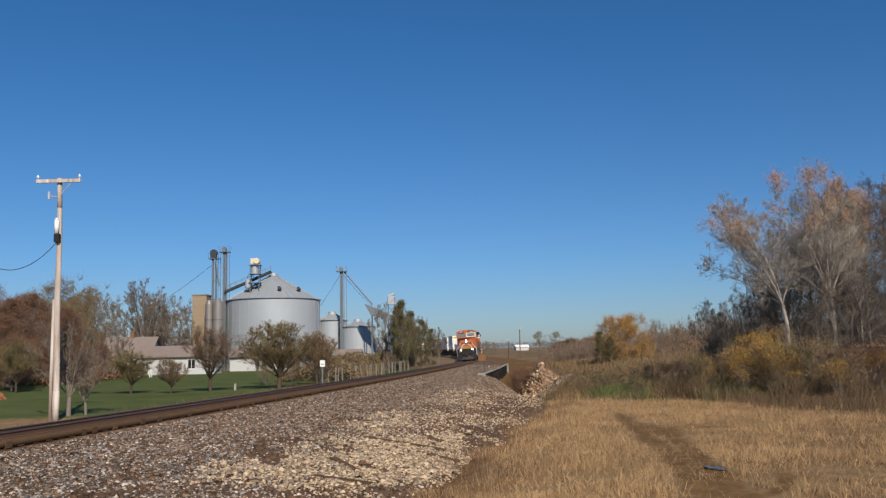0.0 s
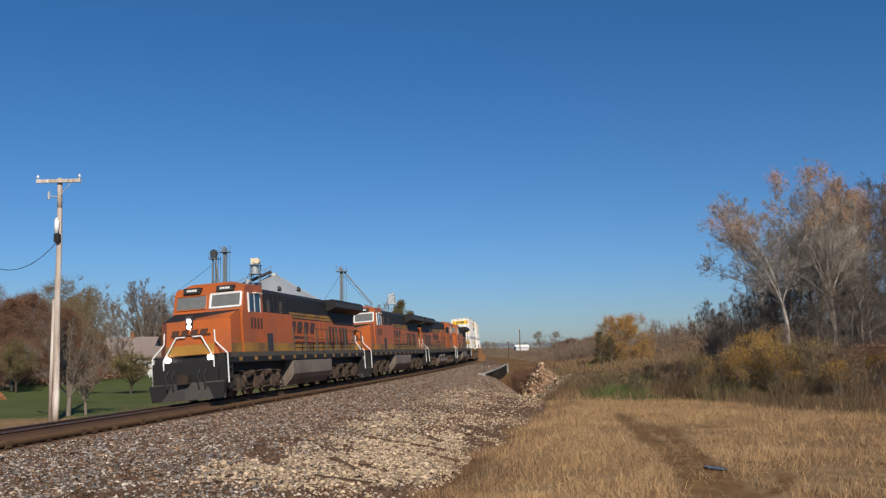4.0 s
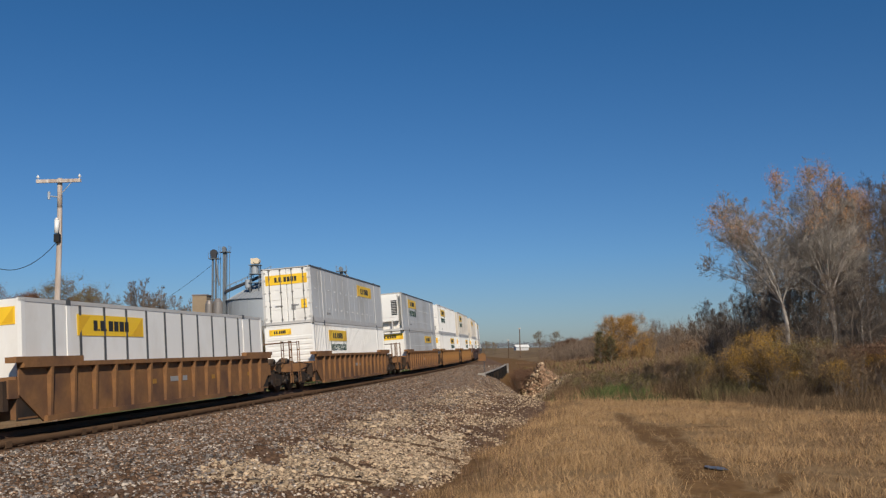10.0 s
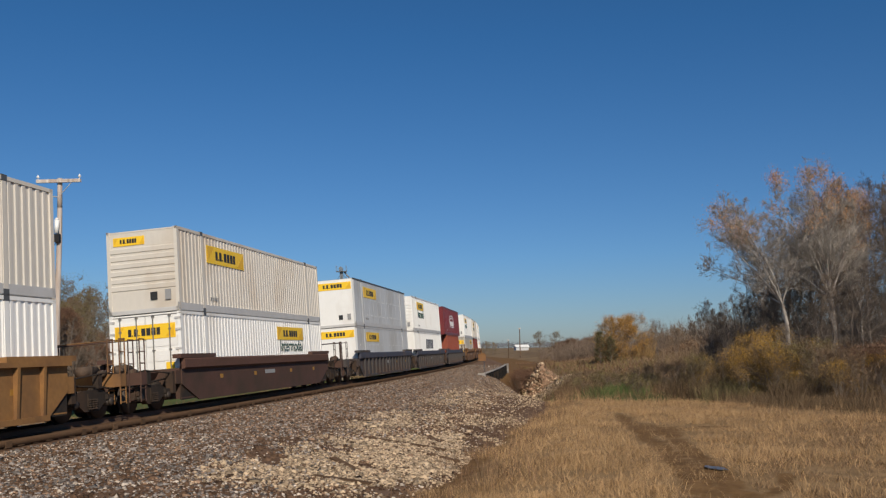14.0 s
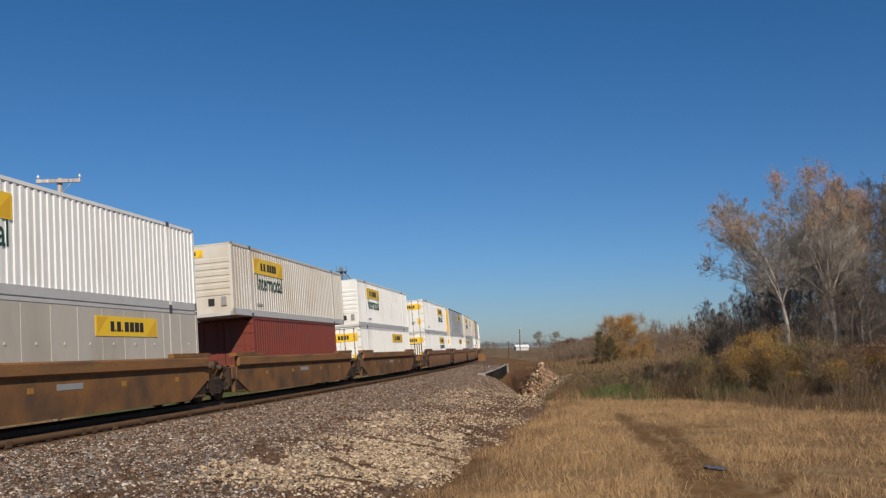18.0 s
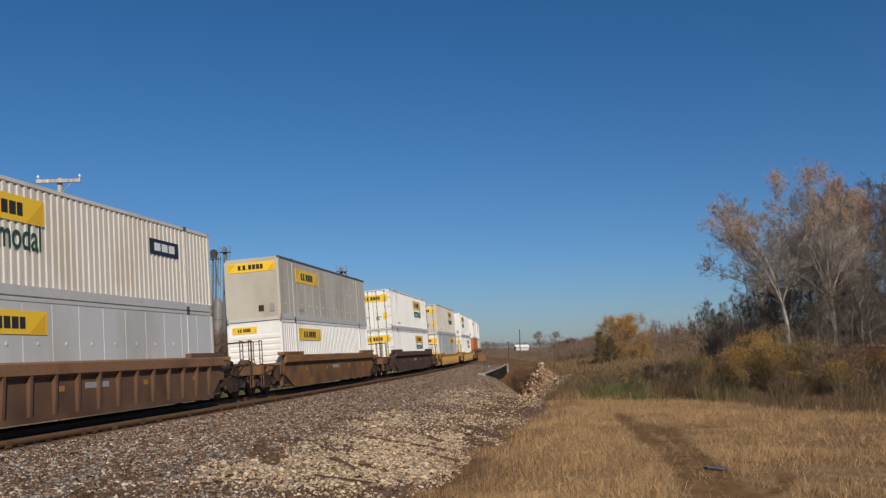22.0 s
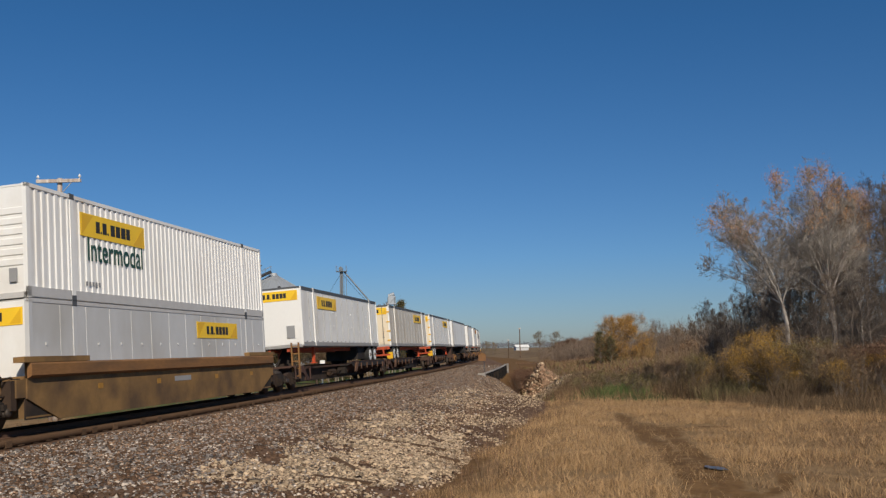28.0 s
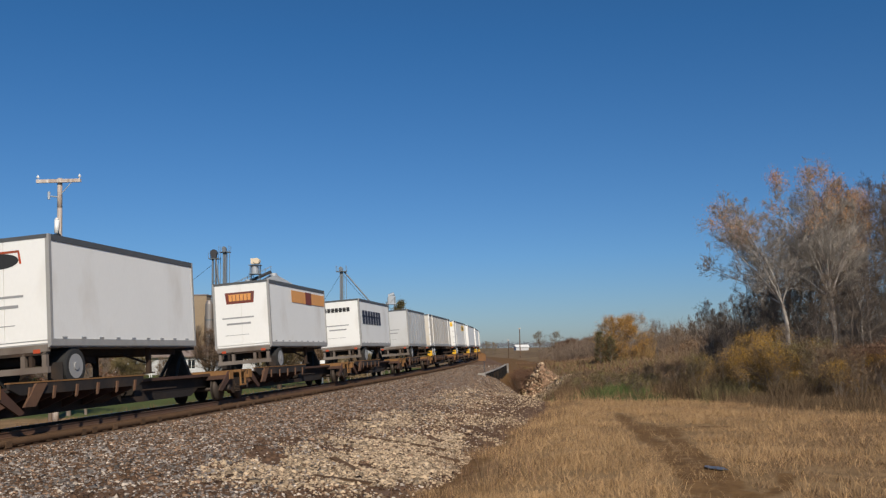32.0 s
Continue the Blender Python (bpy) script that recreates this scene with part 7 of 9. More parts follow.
def grown_tree(seed, line, r0, low, reach, rise, limbs, shape="oval", up=0.1, dense=(7, 6, 4), stems=1, bias=(0, 0), spread=0.75, twig_w=0.006, high=0.97, fork=0.0, thin=1.0):
    """Branches of a tree, order by order: a trunk along line, limbs out to the crown's envelope, branches, sprigs and twigs."""
    rng = np.random.default_rng(seed)
    ln = np.array(line, float)
    H = ln[-1, 2]
    fan, along_line = [], lambda z: np.stack([np.interp(z, ln[:, 2], ln[:, 0]), np.interp(z, ln[:, 2], ln[:, 1])], -1)
    for k in range(stems if fork else 0):
        # ascending stems that part at the fork and end on the crown's dome
        u, a, f = (k + 0.3) / stems, 2.4 * k + rng.uniform(-0.3, 0.3), np.linspace(0, 1, 12)
        out, end = reach * 0.95 * math.sqrt(u), H * (fork + (1 - fork) * (0.16 + 0.84 * math.sqrt(1 - 0.97 * u))) * rng.uniform(0.94, 1.0)
        z = fork * H + (end - fork * H) * f
        sway = np.cumsum(rng.normal(0, 0.009 * H, (12, 2)), 0) * f[:, None]
        q = np.concatenate([along_line(z) + np.outer(0.75 * f + 0.25 * f ** 2, [out * math.cos(a), out * math.sin(a)]) + sway, z[:, None]], 1)
        fan.append(q)
    for k in range(0 if fork else stems):
        a = 2 * math.pi * (k + rng.random() * 0.6) / stems
        t = 0.0 if stems == 1 else rng.uniform(0.25, 0.6) * reach / H
        f = np.linspace(0, 1, 12)
        q = np.stack([np.interp(f, np.linspace(0, 1, len(ln)), ln[:, c]) for c in range(3)], 1)
        q[:, :2] += np.outer(np.maximum(q[:, 2], 0) * t, [math.cos(a), math.sin(a)])
        q[:, :2] += rng.normal(0, 0.006 * H, (12, 2)) * (f > 0.05)[:, None]
        q[:, 2] *= 1 if stems == 1 else rng.uniform(0.75, 1.0)
        fan.append(q)
    trunk = np.stack(fan)
    per = max(1, limbs // stems)
    P, D, R0 = [], [], []
    for q in fan:
        for k in range(per):
            f = rng.uniform(0.08, high) if fork else low + (high - low) * (k + rng.random()) / per
            i = min(int(f * 11), 10)
            p = q[i] + (q[i + 1] - q[i]) * (f * 11 - i)
            a, e = k * 2.4 + rng.uniform(-0.7, 0.7), radians(rise + 24 * (f - low) / (high - low) * high + rng.uniform(-16, 16))
            t = (q[i + 1] - q[i]) / np.linalg.norm(q[i + 1] - q[i]) * (0.7 if fork else 0.0)
            P.append(p)
            D.append((math.cos(a) * math.cos(e) + bias[0] + t[0], math.sin(a) * math.cos(e) + bias[1] + t[1], math.sin(e) + t[2]))
            R0.append(max(r0 / math.sqrt(stems) * (1 - 0.8 * f) * 0.36, 0.007) * thin)
    P, D = np.array(P), np.array(D)
    D /= np.linalg.norm(D, axis=1, keepdims=True)
    step = np.linspace(0.05, 1.6, 32) * reach
    reached = np.full(len(P), 0.12 * reach)
    for d in step:
        q = P + D * d
        cx, cy = np.interp(q[:, 2], ln[:, 2], ln[:, 0]), np.interp(q[:, 2], ln[:, 2], ln[:, 1])
        reached = np.where(envelope(shape, q[:, 0] - cx, q[:, 1] - cy, q[:, 2], low * H * 0.8, H, reach), d, reached)
    L = np.minimum(reached, reach * (0.7 if fork else 9)) * rng.uniform(0.72, 1.08, len(P))
    pts = [P]
    d = D
    for _ in range(5):
        d = d + rng.normal(0, 0.17, d.shape) + [0, 0, up]
        d /= np.linalg.norm(d, axis=1, keepdims=True)
        pts.append(pts[-1] + d * (L / 5)[:, None])
    limb, rl = np.stack(pts, 1), np.array(R0)
    br, rb = shoots(rng, limb, rl, dense[0], 0.5, spread, up, 4)
    sp, rs_ = shoots(rng, br, rb, dense[1], 0.6, spread, up * 0.8, 3, 0.1)
    tw, rt_ = shoots(rng, sp, rs_, dense[2], 0.75, spread, up * 0.5, 3, 0.05)
    bole = np.linspace(ln[0, 2], fork * H, 6)
    foot = [(np.concatenate([along_line(bole), bole[:, None]], 1)[None], np.full(1, r0), 8, 0.8)] if fork else []
    heavy = foot + [(trunk, np.full(stems, r0 / math.sqrt(stems) * (1.15 if fork else 1)), 7, 0.15), (limb, rl, 5, 0.3), (br, np.maximum(rb, twig_w * 1.1), 3, 0.4)]
    fine = [(sp, np.full(len(sp), twig_w), 2, 0.6), (tw, np.full(len(tw), twig_w * 0.8), 2, 0.5)]
    return heavy, fine, np.concatenate([sp[:, -1], tw[:, -1], tw[:, 1]])


def leaf_mesh(tips, count, size, scatter_r, material, name, seed, keep=None):
    """Small leaves about the twig ends, count in all."""
    rng = np.random.default_rng(seed)
    T = tips
    if keep is not None:
        T = T[keep(T)]
    p = T[rng.integers(0, len(T), count)]
    n = len(p)
    p = p + rng.normal(0, scatter_r, (n, 3))
    a = rng.normal(size=(n, 3))
    a /= np.linalg.norm(a, axis=1, keepdims=True)
    b = np.cross(a, rng.normal(size=(n, 3)))
    b /= np.linalg.norm(b, axis=1, keepdims=True)
    s = (size * rng.uniform(0.6, 1.4, n))[:, None]
    V = np.stack([p - a * s, p + b * s * 0.55, p + a * s, p - b * s * 0.55], 1).reshape(-1, 3)
    F = 4 * np.arange(n)[:, None] + [[0, 1, 2, 3]]
    return raw_mesh(name, V, F, material)


TREE_KINDS = {}


def tree_kind(key, seed, height, trunk_r, reach, bark, twig, leaf=None, leaf_n=0, leaf_size=0.04, scatter_r=0.1, keep=None, line=None, **kw):
    heavy, fine, tips = grown_tree(seed, line or [(0, 0, -0.15), (0.02 * height, 0, 0.3 * height), (-0.02 * height, 0.01 * height, 0.65 * height), (0, 0, height)], trunk_r, reach=reach, **kw)
    TREE_KINDS[key] = (height, branch_mesh(heavy, bark, "trunk"), branch_mesh(fine, twig, "twig_spray"),
                       leaf_mesh(tips, leaf_n, leaf_size, scatter_r, leaf, "crown", seed + 1, keep) if leaf_n else None)


def plant(key, x, y, height, label, name="tree", category="tree", turn=0.0, group="", wide=1.0):
    h, limbs, twigs, leaves = TREE_KINDS[key]
    z = float(ground_z(np.array([x]), np.array([y]))[0]) - 0.04
    t = thing(name, label, category, group)
    t.matrix_basis = pose(x, y, z, 0, 0, turn)
    f = height / h
    for nm, me in (("trunk", limbs), ("twig_spray", twigs), ("crown", leaves)):
        if me is not None:
            ob = part(nm, me, None, t)
            ob.scale = (f * wide, f * wide, f)
    return t


def high_clumps(z0, seed):
    return lambda T: (T[:, 2] > z0 + 0.9 * np.sin(T[:, 0] * 1.1 + seed)) & (np.sin(T[:, 0] * 2.1 + seed) * np.cos(T[:, 1] * 1.7) + np.sin(T[:, 2] * 1.9 + T[:, 0]) > 0.1)


tree_kind("cottonwood", 5, 11.9, 0.13, 3.3, BARK_PALE, TWIG_PALE, LEAF_ORANGE, 6500, 0.028, 0.2, keep=high_clumps(9.3, 0.4), line=[(0, 0, -0.2), (0.05, 0, 2.1), (0.05, 0, 4.2), (-0.12, 0, 5.9), (-0.25, 0, 7.4), (-0.65, 0.1, 8.9), (-1.05, 0, 10.1), (-1.1, 0, 11.2), (-1.0, 0, 11.9)], low=0.3, fork=0.42, stems=10, rise=22, limbs=100, up=0.06, dense=(9, 7, 5), spread=0.65, twig_w=0.0048, thin=0.75)
tree_kind("leaning_cottonwood", 6, 10.6, 0.12, 3.4, BARK_PALE, TWIG_PALE, LEAF_ORANGE, 4600, 0.028, 0.2, keep=high_clumps(8.7, 1.4), line=[(0, 0, -0.2), (-0.05, 0, 2.0), (-0.08, 0, 4.1), (-0.5, 0, 5.9), (-1.2, 0, 7.5), (-1.75, 0, 8.7), (-2.15, 0.1, 9.6), (-2.35, 0, 10.6)], low=0.3, fork=0.46, stems=10, rise=14, limbs=100, up=0.05, bias=(-0.2, -0.1), dense=(9, 7, 5), spread=0.65, twig_w=0.0048, thin=0.75)
tree_kind("bare_tall", 8, 11.0, 0.09, 2.0, BARK_GREY, TWIG_DARK, None, line=[(0, 0, -0.2), (0.15, 0.1, 3), (-0.1, 0.2, 6), (0.2, 0, 8.5), (0.1, 0.1, 11.0)], low=0.2, rise=44, limbs=34, up=0.07, dense=(8, 6, 4), twig_w=0.006)
tree_kind("bare_slim", 9, 11.0, 0.08, 1.7, BARK_GREY, TWIG_DARK, None, line=[(0, 0, -0.2), (-0.3, 0.1, 3), (-0.2, -0.3, 6), (-0.6, 0, 8.5), (-0.4, 0.1, 11.0)], low=0.12, rise=48, limbs=36, up=0.07, dense=(8, 6, 4), twig_w=0.006)
tree_kind("bare_round", 12, 9.0, 0.22, 3.6, BARK_GREY, TWIG_DARK, None, low=0.18, fork=0.2, rise=24, limbs=54, up=0.1, dense=(8, 7, 4), spread=0.55, stems=7, twig_w=0.011)
tree_kind("rust_tree", 15, 9.0, 0.16, 4.0, BARK_GREY, TWIG, LEAF_RUST, 42000, 0.05, 0.26, low=0.06, rise=22, limbs=34, up=0.06, dense=(8, 5, 3), twig_w=0.011)
tree_kind("olive_tree", 17, 9.0, 0.16, 3.4, BARK_GREY, TWIG, LEAF_OLIVE, 6500, 0.045, 0.24, low=0.12, rise=36, limbs=30, shape="vase", up=0.07, dense=(7, 6, 4), stems=2, twig_w=0.009)
tree_kind("lawn_tree", 21, 3.6, 0.085, 1.75, BARK_DARK, TWIG_OLIVE, LEAF_OLIVE, 24000, 0.018, 0.11, low=0.2, fork=0.2, stems=12, rise=26, limbs=96, up=0.12, dense=(8, 6, 5), spread=0.45, twig_w=0.005)
tree_kind("lawn_bare", 23, 3.6, 0.085, 1.75, BARK_DARK, TWIG, LEAF_WEED, 15000, 0.017, 0.11, low=0.2, fork=0.2, stems=11, rise=26, limbs=92, up=0.12, dense=(8, 6, 5), spread=0.45, twig_w=0.005)
tree_kind("round_shrub", 27, 4.8, 0.15, 2.4, BARK_DARK, TWIG_OLIVE, LEAF_OLIVE, 27000, 0.018, 0.13, low=0.16, fork=0.17, stems=15, rise=28, limbs=135, up=0.13, dense=(8, 7, 5), spread=0.45, twig_w=0.0055)
tree_kind("gold_bush", 31, 3.0, 0.05, 1.35, BARK_GREY, TWIG, LEAF_GOLD, 4200, 0.022, 0.12, low=0.06, rise=44, limbs=30, up=0.1, dense=(6, 6, 5), stems=5, twig_w=0.004)
tree_kind("gold_tree", 32, 7.0, 0.16, 4.2, BARK_GREY, TWIG, mat("rusty_gold_leaves", (0.42, 0.215, 0.04), 0.8, island=0.4, var=0.2, bump=0), 15000, 0.06, 0.3, low=0.05, rise=26, limbs=44, up=0.07, dense=(7, 6, 4), stems=5, spread=0.7, twig_w=0.012)
tree_kind("brush", 33, 2.6, 0.04, 1.15, BARK_GREY, TWIG, LEAF_WEED, 900, 0.024, 0.12, low=0.05, rise=50, limbs=24, up=0.16, dense=(6, 6, 4), stems=5, twig_w=0.004)
tree_kind("olive_brush", 34, 2.6, 0.04, 1.15, BARK_GREY, TWIG_OLIVE, LEAF_OLIVE, 1800, 0.026, 0.12, low=0.05, rise=48, limbs=24, up=0.16, dense=(6, 6, 4), stems=5, twig_w=0.004)
tree_kind("red_brush", 35, 2.6, 0.04, 1.25, BARK_GREY, TWIG, LEAF_RUST, 8000, 0.028, 0.14, low=0.05, rise=40, limbs=26, up=0.1, dense=(6, 6, 4), stems=5, twig_w=0.004)
tree_kind("low_brush", 38, 1.2, 0.02, 0.8, BARK_GREY, TWIG, LEAF_WEED, 380, 0.024, 0.08, low=0.05, rise=40, limbs=18, up=0.16, dense=(5, 5, 3), stems=5, twig_w=0.004)
tree_kind("low_olive_brush", 39, 1.2, 0.02, 0.8, BARK_GREY, TWIG_OLIVE, LEAF_OLIVE, 600, 0.024, 0.08, low=0.05, rise=40, limbs=18, up=0.16, dense=(5, 5, 3), stems=5, twig_w=0.004)
tree_kind("cedar", 37, 8.0, 0.14, 2.0, BARK_GREY, TWIG_OLIVE, LEAF_CEDAR, 17000, 0.055, 0.16, low=0.04, rise=24, limbs=44, shape="oval", up=0.12, dense=(7, 5, 3), twig_w=0.01)


# ---- culvert bridge beside the track ----
def gz(x, y):
    return float(ground_z(np.array([float(x)]), np.array([float(y)]))[0])


GIRDER = mat("tarred_girder_steel", (0.018, 0.017, 0.017), 1.0, var=0.3, spec=0.1, dirt=(0.05, 0.035, 0.025), dirt_amt=0.3)


def build_bridge():
    b = thing("culvert_bridge", "weathered concrete culvert bridge edge with a pale end post", "bridge")
    def along(name, s0, s1, l0, l1, z0, z1, material, label=""):
        part(name, sweep([(l0, z0), (l1, z0), (l1, z1), (l0, z1)][::-1], list(np.linspace(s0, s1, 8)), 0, True), material, b, label)
    along("curb", 78, 119, 6.06, 6.36, -0.42, -0.34, CONCRETE, "pale concrete curb")
    along("girder", 79, 119, 6.02, 6.3, -3.4, -0.42, GIRDER, "dark steel girder")
    along("lower_flange", 80, 118.6, 6.3, 6.5, -2.1, -2.0, GIRDER)
    for k in range(14):
        along("stiffener", 82 + k * 2.7, 82.15 + k * 2.7, 6.3, 6.42, -3.3, -0.56, GIRDER)
    along("near_block", 77.2, 78.0, 5.9, 6.5, -0.9, -0.28, CONCRETE, "pale concrete block")
    along("end_post", 118.7, 119.3, 6.0, 6.6, -3.6, -0.25, CONCRETE, "pale concrete end wall")
    along("guard_timber", 121, 122.5, 7.9, 11.5, -0.75, -0.35, TIE_WOOD, "dark guard timber")


build_bridge()
stones("bank_rubble", "pale rubble on the creek's far bank", lambda rng, n: (lambda x, y: np.stack([x, y, ground_z(x, y) + 0.1], 1))(rng.uniform(7.6, 12.0, n), rng.uniform(72, 100, n)), 4200, LIME, 0.13, seed=8)

def heap(rng, n):
    a, q = rng.uniform(0, 2 * math.pi, n), rng.random(n) ** 0.5
    x, y = 10.6 + 2.3 * q * np.cos(a), 103.0 + 3.0 * q * np.sin(a)
    g = ground_z(x, y)
    return np.stack([x, y, g + (-0.25 - g) * (1 - q ** 1.8) * (0.45 + 0.65 * fuzz(x * 0.9, y * 0.9) + 0.2 * fuzz(x * 3, y * 3)) + 0.04], 1)


stones("rubble_heap", "heap of pale broken rubble beside the creek", heap, 800, LIME, 0.17, seed=31)
stones("earthy_rubble", "brown earthy lumps among the rubble heap", heap, 3000, TAN_STONE, 0.15, seed=32)
box = thing("equipment_box", "rusty brown equipment box on a post", "box")
p = beside(85, 5.6, 0)
box.matrix_basis = pose(p.x, p.y, -0.3, 0, 0, -7)
part("housing", Shape().box(-0.35, 0.35, -0.2, 0.2, 0.95, 1.55), WELL_RUST, box)
part("lid", Shape().prism([(-0.4, 1.55), (0.4, 1.55), (0.0, 1.66)], "y", -0.24, 0.24), WELL_RUST, box)
part("post", Shape().box(0.12, 0.2, -0.04, 0.04, -0.1, 0.95), DARK_STEEL, box)


# ---- utility pole ----
def insulator(parent, x, y, z):
    i = part("insulator", shared("insulator", lambda s: (s.tube((0, 0, 0), (0, 0, 0.08), 0.02, 6), s.tube((0, 0, 0.08), (0, 0, 0.13), 0.06, 8, 0.07), s.tube((0, 0, 0.13), (0, 0, 0.21), 0.05, 8, 0.03)), RIM_WHITE, True), None, parent)
    i.location = (x, y, z)


def utility_pole(x, y, h, label, arm=2.0, can=True, lean=0.0, turn=0.0, r=0.15, wood=POLE_WOOD):
    c = thing("utility_pole", label, "utility pole")
    c.matrix_basis = pose(x, y, gz(x, y) - 0.05, 0, lean, turn)
    s = Shape()
    n = 8
    for k in range(n):
        s.tube((0.02 * math.sin(k * 1.3), 0, h * k / n), (0.02 * math.sin((k + 1) * 1.3), 0, h * (k + 1) / n), r * (1 - 0.3 * k / n), 12, r * (1 - 0.3 * (k + 1) / n), caps=k in (0, n - 1))
    part("post", s, wood, c, smooth=True)
    part("crossarm", Shape().box(-arm / 2, arm / 2, -0.22, -0.1, h - 0.22, h - 0.07), POLE_WOOD, c, "weathered timber crossarm")
    for xx in (-arm / 2 + 0.06, arm / 2 - 0.06):
        insulator(c, xx, -0.16, h - 0.07)
    part("brace", Shape().tube((0.12, -0.16, h - 0.75), (arm * 0.3, -0.16, h - 0.2), 0.02, 5), GALV, c)
    if can:
        part("transformer", Shape().tube((0, -0.26, h - 2.55), (0, -0.26, h - 1.95), 0.1, 14).tube((0, -0.26, h - 1.95), (0, -0.26, h - 1.85), 0.1, 14, 0.05), PAINT_WHITE, c, "white pole-top switch can", True)
        part("bracket", Shape().box(-0.12, 0.12, -0.28, -0.08, h - 2.95, h - 2.58), LOCO_BLACK, c)
        part("side_insulator", Shape().tube((-0.1, 0, h - 0.85), (-0.5, 0, h - 0.8), 0.03, 6).tube((-0.5, 0, h - 0.95), (-0.5, 0, h - 0.6), 0.06, 8), GALV, c)
    return c


up = utility_pole(-17.25, 39.7, 10.9, "weathered wooden utility pole with a crossarm and a splint post", lean=-0.4)
part("splint", Shape().tube((-0.24, 0.02, 0), (-0.19, 0.02, 5.4), 0.085, 10, 0.06), POLE_WOOD, up, "shorter old pole bound to the post", True)


def cable(name, a, b, sag, r, label):
    a, b = Vector(a), Vector(b)
    pts = [a.lerp(b, k / 14) - Vector((0, 0, sag * 4 * (k / 14) * (1 - k / 14))) for k in range(15)]
    s = Shape()
    s.pipe(pts, r, 5)
    tagged(new(name, s.data(name, LOCO_BLACK)), label, "cable")


cable("overhead_cable", (-17.35, 39.6, 6.95), (-21.55, 39.6, 7.0), 1.25, 0.016, "thin black cable sagging from the pole")
utility_pole(21.0, 250, 8.2, "slim dark pole far down the line", arm=0.6, can=False, r=0.16, wood=TIE_WOOD)
utility_pole(18.6, 262, 5.4, "slim dark pole far down the line", arm=0.5, can=False, r=0.12, wood=TIE_WOOD)


# ---- grain elevator ----
def grain_bin(x, y, r, eave, peak, label, ribs=36):
    c = thing("grain_bin", label, "grain bin", "grain bins")
    c.matrix_basis = pose(x, y, gz(x, y) - 0.05)
    n = 64
    rings = int(eave / 0.82)
    s = Shape()
    prof = []
    for k in range(rings):
        z = eave * k / rings
        prof += [(r, z), (r + 0.018, z + 0.3), (r, z + eave / rings - 0.02)]
    prof.append((r, eave))
    vs = [(q * math.cos(2 * math.pi * i / n), q * math.sin(2 * math.pi * i / n), z) for q, z in prof for i in range(n)]
    fs = [(k * n + i, k * n + (i + 1) % n, (k + 1) * n + (i + 1) % n, (k + 1) * n + i) for k in range(len(prof) - 1) for i in range(n)]
    s.add(vs, fs)
    part("wall", s, GALV, c, "ringed galvanised wall", True)
    s = Shape()
    s.tube((0, 0, eave), (0, 0, peak - 0.5), r + 0.15, n, 0.8, caps=False)
    s.tube((0, 0, peak - 0.5), (0, 0, peak), 0.8, 20, 0.6)
    part("roof", s, GALV_ROOF, c, "conical galvanised roof")
    for i in range(ribs):
        a = 2 * math.pi * i / ribs
        part("roof_rib", shared(("roof_rib", r), lambda s: s.tube((r + 0.15, 0, eave + 0.04), (0.8, 0, peak - 0.46), 0.05, 4), GALV_ROOF), None, c).rotation_euler = (0, 0, a)
    for i in range(28):
        part("stiffener", shared(("stiffener", r), lambda s: s.box(r + 0.01, r + 0.045, -0.03, 0.03, 0, eave), GALV), None, c).rotation_euler = (0, 0, 2 * math.pi * (i + 0.5) / 28)
    part("eave_rail", Shape().pipe([((r + 0.2) * math.cos(k * math.pi / 24), (r + 0.2) * math.sin(k * math.pi / 24), eave + 0.1) for k in range(49)], 0.05, 5), LEG_STEEL, c)
    for a in (-1.2, -2.1, -0.55) if r > 5 else ():
        part("roof_vent", shared(("roof_vent", r), lambda s: (s.tube((0, 0, -0.1), (0, 0, 0.5), 0.3, 10), s.tube((0, -0.1, 0.4), (0, -0.55, 0.45), 0.3, 10)), DARK_STEEL), None, c).location = ((r * 0.72) * math.cos(a), (r * 0.72) * math.sin(a), eave + (peak - eave) * 0.3)
    return c


BX, BY = -29.8, 155.0
grain_bin(BX, BY, 8.05, 11.7, 16.6, "large ringed galvanised grain bin with a conical roof")
grain_bin(-20.2, 160, 2.6, 8.2, 9.9, "small pale galvanised bin with a conical roof", 18)
grain_bin(-15.4, 158, 3.1, 6.9, 8.4, "small galvanised bin with a low roof", 18)


